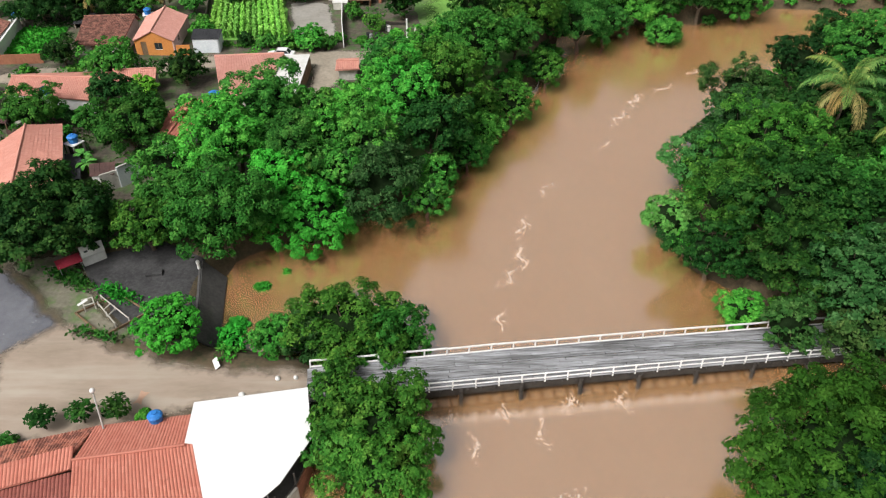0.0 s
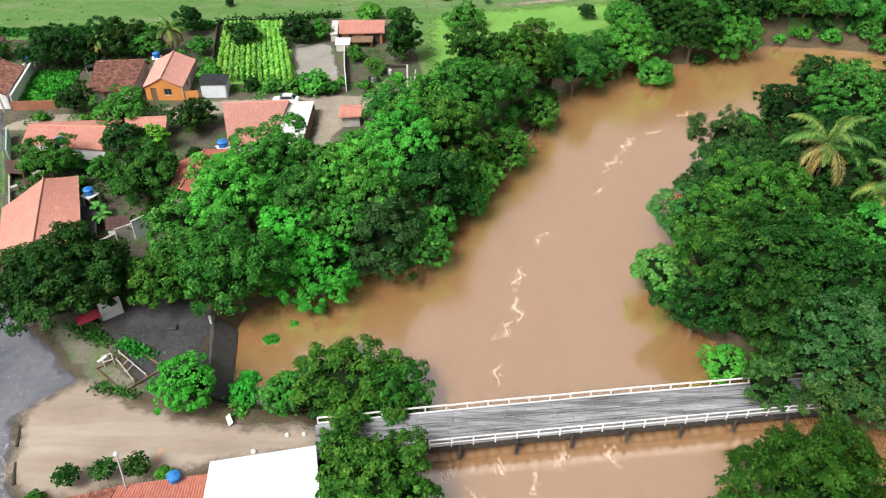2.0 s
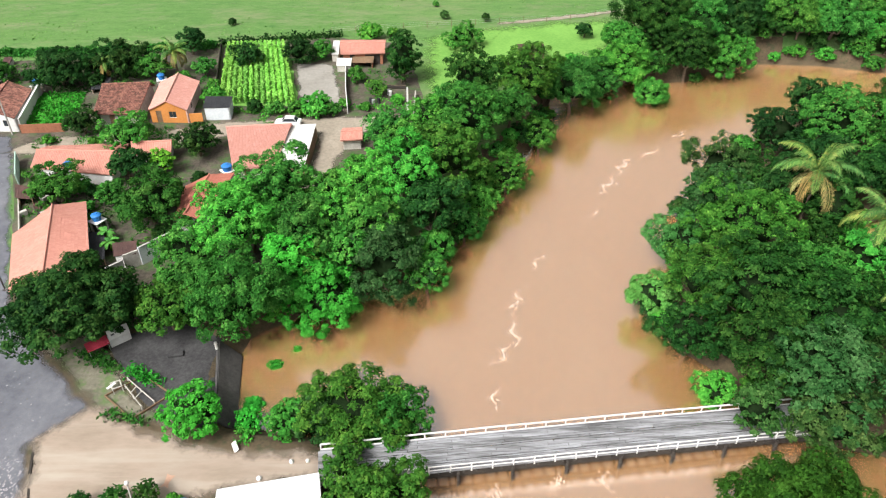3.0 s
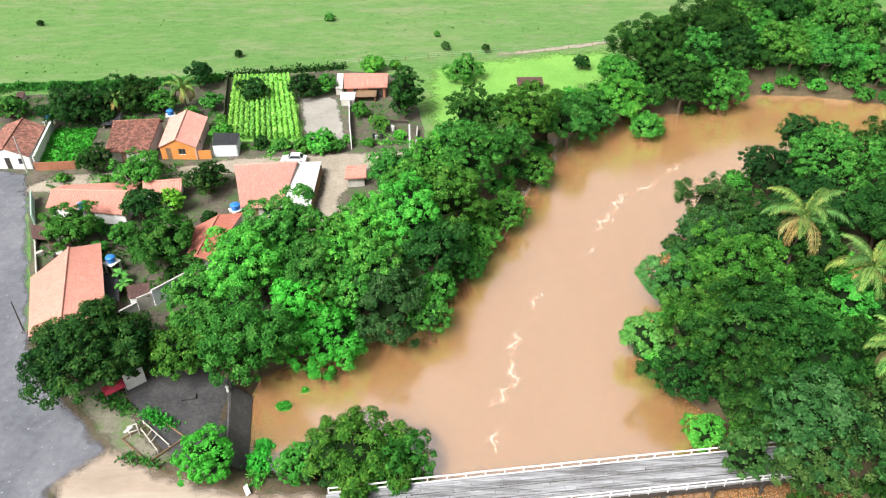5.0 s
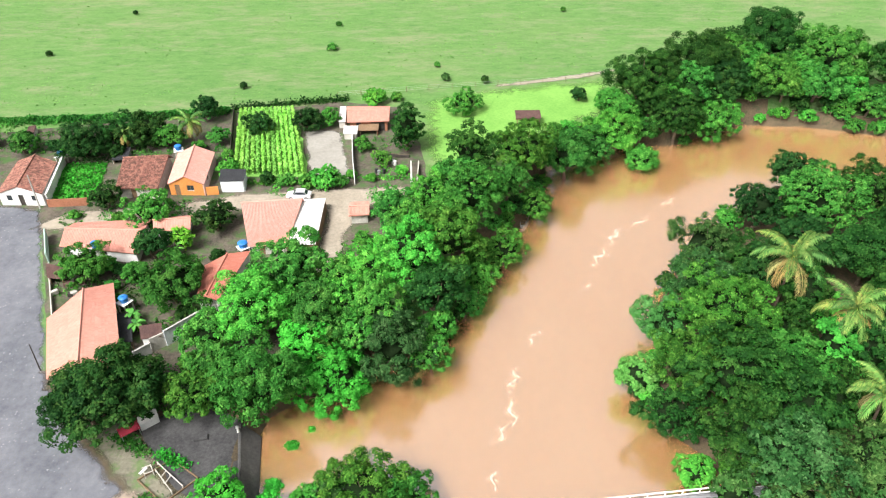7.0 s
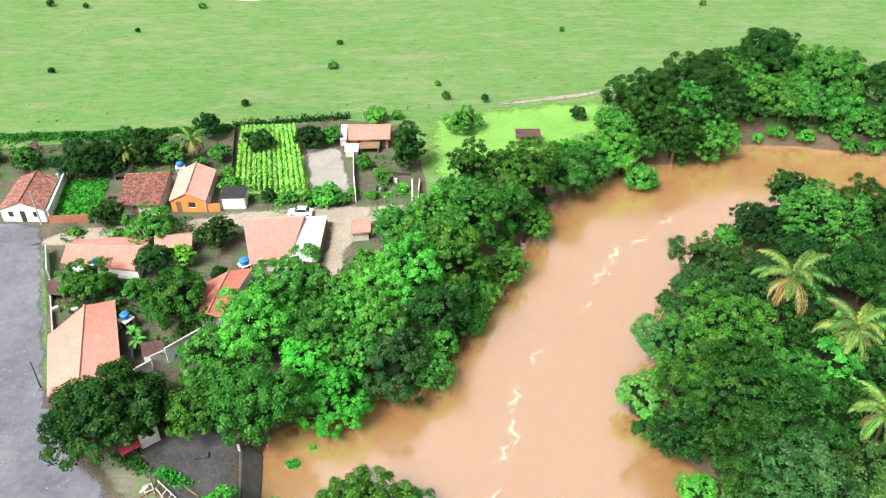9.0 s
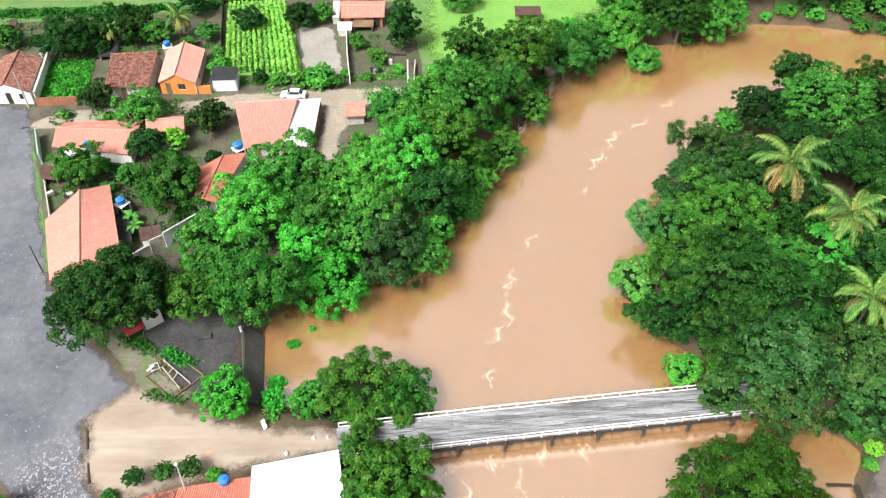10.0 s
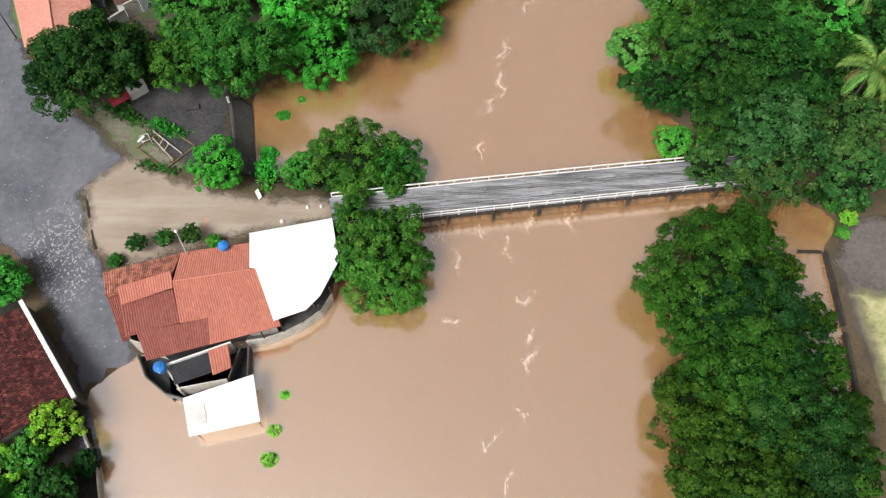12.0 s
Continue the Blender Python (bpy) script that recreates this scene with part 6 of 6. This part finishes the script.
# play frame on the plot: two long beams with rungs, a seat at one end, a low timber border round it
frame_ob = thing("play_frame", -31.0, 50.0, z_at(-31, 50), 0, "weathered white timber play frame inside a low border", "play frame")
fi = frame_ob.matrix_basis.inverted()
zt = z_at(-31, 50) + 0.45
border = [Vector((-34.0, 49.8, 0)), Vector((-30.2, 46.7, 0)), Vector((-27.2, 50.0, 0)), Vector((-30.9, 52.6, 0))]
for p, q in zip(border, border[1:] + border[:1]):
    part("border_board", wall_mesh(p.xy, q.xy, zt - 0.8, zt - 0.2, 0.12), M_WOOD, frame_ob, "brown border board", m=fi)
A, B, C, E_ = Vector((-32.3, 51.9, 0)), Vector((-28.6, 48.8, 0)), Vector((-32.2, 50.9, 0)), Vector((-29.6, 48.1, 0))
for p, q in ((A, B), (C, E_), (A.lerp(B, 0.35), C.lerp(E_, 0.35)), (A.lerp(B, 0.55), C.lerp(E_, 0.62))):
    part("beam", tube(bmesh.new(), [(p.x, p.y, zt), (q.x, q.y, zt)], [0.06, 0.06], 6), M_PLASTER, frame_ob, m=fi)
for p in (A, B, C, E_, A.lerp(B, 0.5), C.lerp(E_, 0.5)):
    part("post", tube(bmesh.new(), [(p.x, p.y, zt - 0.75), (p.x, p.y, zt + 0.12)], [0.08, 0.07], 6), M_PLASTER, frame_ob, m=fi)
seat = [Vector((-33.6, 50.9, 0)), Vector((-32.8, 51.3, 0)), Vector((-32.3, 50.5, 0)), Vector((-33.1, 50.1, 0))]
for p, q in zip(seat, seat[1:] + seat[:1]):
    part("seat_rail", tube(bmesh.new(), [(p.x, p.y, zt + 0.35), (q.x, q.y, zt + 0.35)], [0.06, 0.06], 6), M_PLASTER, frame_ob, m=fi)
    part("seat_leg", tube(bmesh.new(), [(p.x, p.y, zt - 0.75), (p.x, p.y, zt + 0.4)], [0.05, 0.05], 6), M_PLASTER, frame_ob, m=fi)
part("seat_board", boxed((-33.6 - 33.1) / 2, (50.9 + 50.1) / 2, zt + 0.4, 0.3, 1.0, 0.05, -32, 0.01), M_RAIL, frame_ob, m=fi)

# stall under the dark tree
stall = thing("market_stall", -35.6, 56.8, z_at(-35.6, 56.8), 38, "small white stall with a red cloth awning under the tree", "stall")
part("counter", boxed(0.9, 0.2, 0.55, 2.2, 0.9, 1.1, 0, 0.03), M_WHITE, stall)
part("sign_board", boxed(0.9, -0.2, 1.75, 2.2, 0.08, 1.1, 0, 0.01, -20), M_WHITE, stall, "white sign board with dark marks")
for k, (a, w) in enumerate(((0.3, 0.35), (0.9, 0.3), (1.5, 0.4))):
    part("sign_mark", boxed(a, -0.262, 1.72 + 0.1 * (k % 2), w, 0.02, 0.18, 0, 0.0, -20), M_BLACK, stall)
part("awning", boxed(-1.4, -0.1, 1.25, 2.3, 1.3, 0.05, 0, 0.01, 12), M_RED, stall, "dark red cloth awning")
for sx, sy in ((-2.4, -0.6), (-0.4, -0.6), (-2.4, 0.5), (-0.4, 0.5)):
    part("pole", tube(bmesh.new(), [(sx, sy, -0.2), (sx, sy, 1.25)], [0.03, 0.03], 6), M_METAL, stall)

# quay details
quay = thing("quay_kerb", -23.3, 52, z_at(-24, 52), 0, "dark concrete kerb along the quay's edge", "kerb")
qi = quay.matrix_basis.inverted()
part("kerb", wall_mesh((-24.6, 57.6), (-22.2, 46.6), 1.2, 2.06, 0.22), M_SLAB_WET_SHADED, quay, m=qi)
rev = thing("revetment", -21.5, 52, 0, 0, "dark sloping stone edge falling into the river", "revetment")
ri = rev.matrix_basis.inverted()
bm = bmesh.new()
vs = [bm.verts.new(p) for p in ((-24.4, 57.6, 1.95), (-22.1, 46.6, 1.75), (-20.6, 46.8, 0.1), (-22.3, 57.2, 0.1), (-20.4, 46.8, -1.2), (-22.1, 57.2, -1.2))]
bm.faces.new((vs[0], vs[1], vs[2], vs[3])), bm.faces.new((vs[3], vs[2], vs[4], vs[5]))
bmesh.ops.recalc_face_normals(bm, faces=bm.faces)
bmesh.ops.solidify(bm, geom=list(bm.faces), thickness=0.25)
part("slope", bm, M_SLAB_WET_SHADED, rev, m=ri)
blk = part("concrete_block", boxed(0, 0, 0.15, 1.6, 0.7, 0.3, 0, 0.03), M_SLAB, None, m=pose(-28.4, 55.4, z_at(-28.4, 55.4) + 0.06, 0, 0, 12))
tagged(blk, "fallen grey concrete slab on the quay", "slab")
bol = part("bollard", lathe([(0.16, 0), (0.14, 0.7), (0.2, 0.75), (0.17, 0.95), (0.05, 1.0)]), M_WHITE, None, m=pose(-24.3, 56.4, z_at(-24.3, 56.4)))
tagged(bol, "white mooring bollard at the quay's corner", "bollard")
brd = part("board", boxed(0, 0, 0, 1.2, 0.5, 0.05, 0, 0.01), M_WHITE, None, m=pose(-19.4, 43.5, z_at(-19.4, 43.5) + 0.35, 30, 0, -62))
tagged(brd, "white board leaning beside the bridge road", "board")
for k, (a, b, s) in enumerate(((-13.9, 41.9, 0.22), (-12.4, 42.0, 0.2), (-16.5, 40.1, 0.26))):
    bm = bmesh.new()
    bmesh.ops.create_icosphere(bm, subdivisions=2, radius=s)
    for v in bm.verts:
        v.co *= 1 + 0.25 * noise.noise(v.co * 5 + Vector((k * 7, 0, 0)))
    rk = part("stone", bm, M_WHITE, None, m=pose(a, b, z_at(a, b) + 0.2))
    tagged(rk, "white painted boulder at the bridge head", "stone", "bridge head stones")
sheet("clay_patch", [(-25.3, 39.4), (-24.5, 39.3), (-24.2, 40.6), (-25.0, 40.8)], 0.11, surface("orange_clay", (0.42, 0.25, 0.17), (0.50, 0.32, 0.23), 0.5, 4.0), "orange patch of clay on the muddy yard", "ground", 0.4)

# bar frontage: little trees, lamp
for a, b, r in ((-31.2, 37.0, 1.15), (-28.4, 37.6, 1.15), (-25.8, 38.0, 1.3)):
    ob = thing("young_tree", a, b, z_at(a, b), 0, "young tree with sparse feathery leaves beside the bar", "tree", "bar frontage trees")
    part("trunk", tube(bmesh.new(), [(0, 0, -0.2), (0.05, 0.0, 0.9), (0.0, 0.05, 1.5)], [0.07, 0.05, 0.03], 6), M_BARK, ob)
    n = 330
    u = unit(rng.normal(size=(n, 3)) + np.array([0, 0, 0.3]))
    p = np.array([0, 0, 1.6]) + u * np.array([r, r, r * 0.65]) * (rng.random((n, 1)) ** 0.6)
    v, q = leaves(p, unit(u * 0.4 + np.array([0, 0, 0.9]) + rng.normal(size=u.shape) * 0.4), 0.19)
    link("crown", fast_mesh("crown", v, q, np.zeros((0, 3), int), LEAF["deep"]), ob)
grove([(-23.4, 37.6, 0.8, 0.7, "bright"), (-33.5, 35.4, 0.8, 0.6, "mid")], "trimmed beside the bar", "bar frontage bushes", category="bush", size=0.14)
lamp = thing("street_lamp", -24.9, 34.1, 3.4, 0, "leaning pale lamp post with a white globe above the bar roof", "street lamp")
part("pole", tube(bmesh.new(), [(0, 0, -1.5), (-0.8, 1.95, 3.2)], [0.09, 0.06], 8), M_CONCRETE, lamp)
part("globe", lathe([(0.05, 0), (0.17, 0.08), (0.2, 0.2), (0.14, 0.34), (0.03, 0.38)]), M_WHITE, lamp, "white lamp globe", m=pose(-0.8, 1.95, 3.2), smooth=True)


def power_pole(x, y, h, label, lean=0.0, r=0.15, mat=M_CONCRETE, arm=True):
    ob = thing("utility_pole", x, y, z_at(x, y), 0, label, "utility pole", "utility poles")
    part("pole", tube(bmesh.new(), [(0, 0, -0.3), (lean, 0, h)], [r, r * 0.65], 8), mat, ob)
    if arm:
        part("crossarm", boxed(lean, 0, h - 0.4, 1.2, 0.1, 0.1, 30, 0.01), M_WOOD, ob)
    return ob


power_pole(-67.6, 102.6, 6.5, "concrete utility pole at the street corner")
power_pole(-5.6, 110.0, 4.4, "whitewashed post at the farmyard gate", 0.0, 0.2, M_WHITE, False)
power_pole(-51.6, 66.0, 4.6, "thin dark timber pole beside the corner house", 0.1, 0.09, M_DARKWOOD, False)
dish = thing("satellite_dish", -38.2, 17.6, 1.0, 0, "grey satellite dish among garden leaves", "satellite dish")
part("mast", tube(bmesh.new(), [(0, 0, -1), (0, 0, 2.0)], [0.05, 0.05], 6), M_METAL, dish)
part("reflector", lathe([(0.05, 0.0), (0.5, 0.08), (0.85, 0.25), (0.87, 0.26), (0.5, 0.12), (0.05, 0.04)], 20), M_METAL, dish, m=pose(0, 0, 2.0, 25, 15, 0), smooth=True)

# rowing boat at the far bank
boat = thing("boat", 13.8, 103.2, 0.02, 70, "slim white rowing boat moored under the trees", "boat")
bm = bmesh.new()
rings = []
for px, w, zk in ((-2.2, 0.08, 0.35), (-1.6, 0.42, 0.05), (-0.6, 0.58, -0.05), (0.6, 0.58, -0.05), (1.6, 0.42, 0.05), (2.2, 0.06, 0.4)):
    rings.append([bm.verts.new(p) for p in ((px, -w, 0.45), (px, -w * 0.7, zk + 0.05), (px, 0, zk), (px, w * 0.7, zk + 0.05), (px, w, 0.45))])
for a, b in zip(rings, rings[1:]):
    for k in range(4):
        bm.faces.new((a[k], a[k + 1], b[k + 1], b[k]))
bmesh.ops.solidify(bm, geom=list(bm.faces), thickness=0.05)
part("hull", bm, M_WHITE, boat)
for px in (-0.9, 0.2, 1.2):
    part("thwart", boxed(px, 0, 0.33, 0.25, 0.9, 0.04, 0, 0.005), M_WOOD, boat)


def banana(x, y, h, label="broad-leaved banana plant in a garden"):
    ob = thing("banana_plant", x, y, z_at(x, y), 0, label, "banana plant", "banana plants")
    part("stem", tube(bmesh.new(), [(0, 0, -0.2), (0, 0, h * 0.6)], [0.13, 0.08], 7), LEAF["yellow"], ob)
    for k in range(9):
        az = k * 2.4 + rng.uniform(-0.2, 0.2)
        L, w, el = rng.uniform(1.2, 1.8), 0.3, rng.uniform(0.2, 1.1)
        vs, fs, p = [], [], np.array([0, 0, h * 0.6])
        for s in range(6):
            side = np.array([-math.sin(az), math.cos(az), 0]) * w * math.sin(math.pi * (s + 0.6) / 6.4)
            vs += [p - side - np.array([0, 0, 0.05]), p.copy(), p + side - np.array([0, 0, 0.05])]
            p = p + np.array([math.cos(az) * math.cos(el), math.sin(az) * math.cos(el), math.sin(el)]) * L / 5
            el -= 0.35
        for s in range(5):
            b = s * 3
            fs += [(b, b + 1, b + 4, b + 3), (b + 1, b + 2, b + 5, b + 4)]
        link("leaf", mesh_of("leaf", vs, fs, LEAF["pale"]), ob)


for a, b, h in ((-42.4, 74.6, 2.6), (-41.4, 73.0, 2.3), (-39.9, 90.8, 3.0), (-40.6, 88.6, 2.6), (-36.6, 15.2, 3.0), (-38.8, 12.2, 2.6), (-53.5, 84.8, 2.0)):
    banana(a, b, h)

# farmyard clutter
for k in range(7):
    a, b = rng.uniform(-13.5, -6.5), rng.uniform(111.5, 119)
    ob = part("drum", lathe([(0.29, 0), (0.3, 0.05), (0.28, 0.3), (0.3, 0.32), (0.28, 0.6), (0.3, 0.85), (0.27, 0.88)]), (M_BLACK, M_WHITE, M_METAL)[k % 3], None, m=pose(a, b, z_at(a, b) + 0.06))
    tagged(ob, ("dark", "white", "grey metal")[k % 3] + " oil drum standing in the farmyard", "drum", "farmyard drums")
for k in range(6):
    a, b, w = rng.uniform(-14, -6), rng.uniform(110.8, 120), rng.uniform(0.7, 1.4)
    ob = thing("log_pile", a, b, z_at(a, b) + 0.06, rng.uniform(0, 180), "small pile of grey logs in the farmyard", "log pile", "farmyard logs")
    for i, (dy, dz) in enumerate(((-0.2, 0.12), (0.05, 0.12), (0.3, 0.12), (-0.08, 0.33), (0.17, 0.33))):
        part("log", tube(bmesh.new(), [(-w, dy, dz), (w, dy + 0.05, dz)], [0.12, 0.11], 7), M_BARK if i % 2 else M_DARKWOOD, ob)
for k in range(9):
    a, b = rng.uniform(-56.4, -52.6), rng.uniform(80, 86)
    ob = part("crate", boxed(0, 0, 0.3, rng.uniform(0.5, 1.1), rng.uniform(0.4, 0.9), 0.6, 0, 0.03), (M_PLASTER, M_DARKWOOD, M_RUST)[k % 3], None, m=pose(a, b, z_at(a, b) + 0.04, 0, 0, rng.uniform(0, 90)))
    tagged(ob, ("whitewashed", "dark wooden", "reddish")[k % 3] + " crate lying in the cluttered yard", "crate", "yard crates")

# weeds and ground cover in the yards
for x, y, r, n, tone in ((-54.5, 84.5, 4.5, 900, "mid"), (-46, 81, 5.0, 1200, "deep"), (-38.5, 85.5, 4.0, 800, "mid"), (-53.5, 100.2, 3.4, 500, "bright"), (-61.0, 99.6, 2.2, 300, "mid"), (-44, 102.4, 2.4, 300, "mid"), (-36.6, 74.8, 3.2, 600, "mid"),
                         (-64, 121.5, 5.0, 1200, "deep"), (-55, 121, 4.0, 800, "mid"), (-43.5, 120.5, 3.6, 800, "mid"), (-75.5, 126, 5.0, 900, "mid"), (-86, 127, 6.0, 1200, "mid"), (-12.5, 124, 3.0, 260, "mid"), (-9.5, 113.2, 2.6, 260, "bright"),
                         (-25.5, 133.5, 3.6, 600, "mid"), (-13.0, 90, 3.6, 800, "mid"), (-10, 106, 3.2, 500, "bright"), (-32, 64, 4.6, 900, "mid"), (-36, 62, 3.4, 600, "mid"), (-28, 107.8, 2.2, 260, "bright")):
    a, q = rng.uniform(0, 6.3, n), r * np.sqrt(rng.random(n))
    px, py = x + q * np.cos(a), y + q * np.sin(a)
    thick = np.array([noise.noise((u * 0.6, v * 0.6, 2.0)) for u, v in zip(px, py)])
    px, py, thick = px[thick > -0.15], py[thick > -0.15], thick[thick > -0.15]
    leafy_stuff("ground_cover", np.column_stack([px, py, land(px, py) + 0.08 + (thick + 0.2) * rng.random(len(px)) * 0.9]), 0.19, LEAF[tone], "patchy green weeds covering a damp yard", "weeds", "yard weeds", 1.2)

# undergrowth between the houses
spots = [(-53, 98.6, 1.2, "mid"), (-60.5, 99.6, 1.0, "mid"), (-49.5, 86.0, 1.3, "mid"), (-47.2, 84.6, 1.4, "dark"), (-42.0, 84.4, 1.3, "mid"), (-34.2, 88.6, 1.2, "dark"), (-36.5, 84.0, 1.5, "mid"), (-41.5, 80.6, 1.6, "mid"),
         (-47.8, 81.2, 1.2, "mid"), (-38.2, 98.4, 1.3, "mid"), (-33.8, 73.0, 1.4, "mid"), (-35.6, 75.2, 1.4, "dark"), (-56.4, 86.2, 1.2, "mid"), (-60.5, 119.6, 1.7, "dark"), (-69.8, 120.6, 1.6, "mid"), (-73.4, 122.4, 1.5, "dark"),
         (-46.0, 121.6, 1.5, "mid"), (-39.9, 119.0, 1.3, "mid")]
grove([(a, b, r, r * 0.72, t) for a, b, r, t in spots], "between the village houses", "village bushes", category="bush", size=0.22)
spots = [(-80.4, 125.6, 1.8, "dark"), (-86, 124, 1.9, "mid"), (-84.5, 118, 1.5, "mid"), (-16.4, 112.0, 1.0, "mid"), (-7.4, 113.2, 1.1, "bright"), (-12.6, 110.9, 0.9, "mid"), (-32.5, 66.4, 1.4, "mid"), (-29.0, 64.4, 1.6, "mid"),
         (-17.4, 66.8, 1.6, "mid"), (-12.6, 92.4, 1.5, "mid"), (-11.4, 88.0, 1.8, "bright"), (-14.6, 86.2, 1.3, "mid"), (-21.8, 84.6, 1.3, "mid"), (-9.0, 104.6, 1.3, "bright"), (-30.4, 72.6, 1.5, "dark"), (-1.6, 106.5, 1.9, "mid"), (-0.5, 112.5, 1.6, "bright")]
grove([(a, b, r, r * 0.72, t) for a, b, r, t in spots], "at the edge of a garden", "village bushes", category="bush", size=0.22)
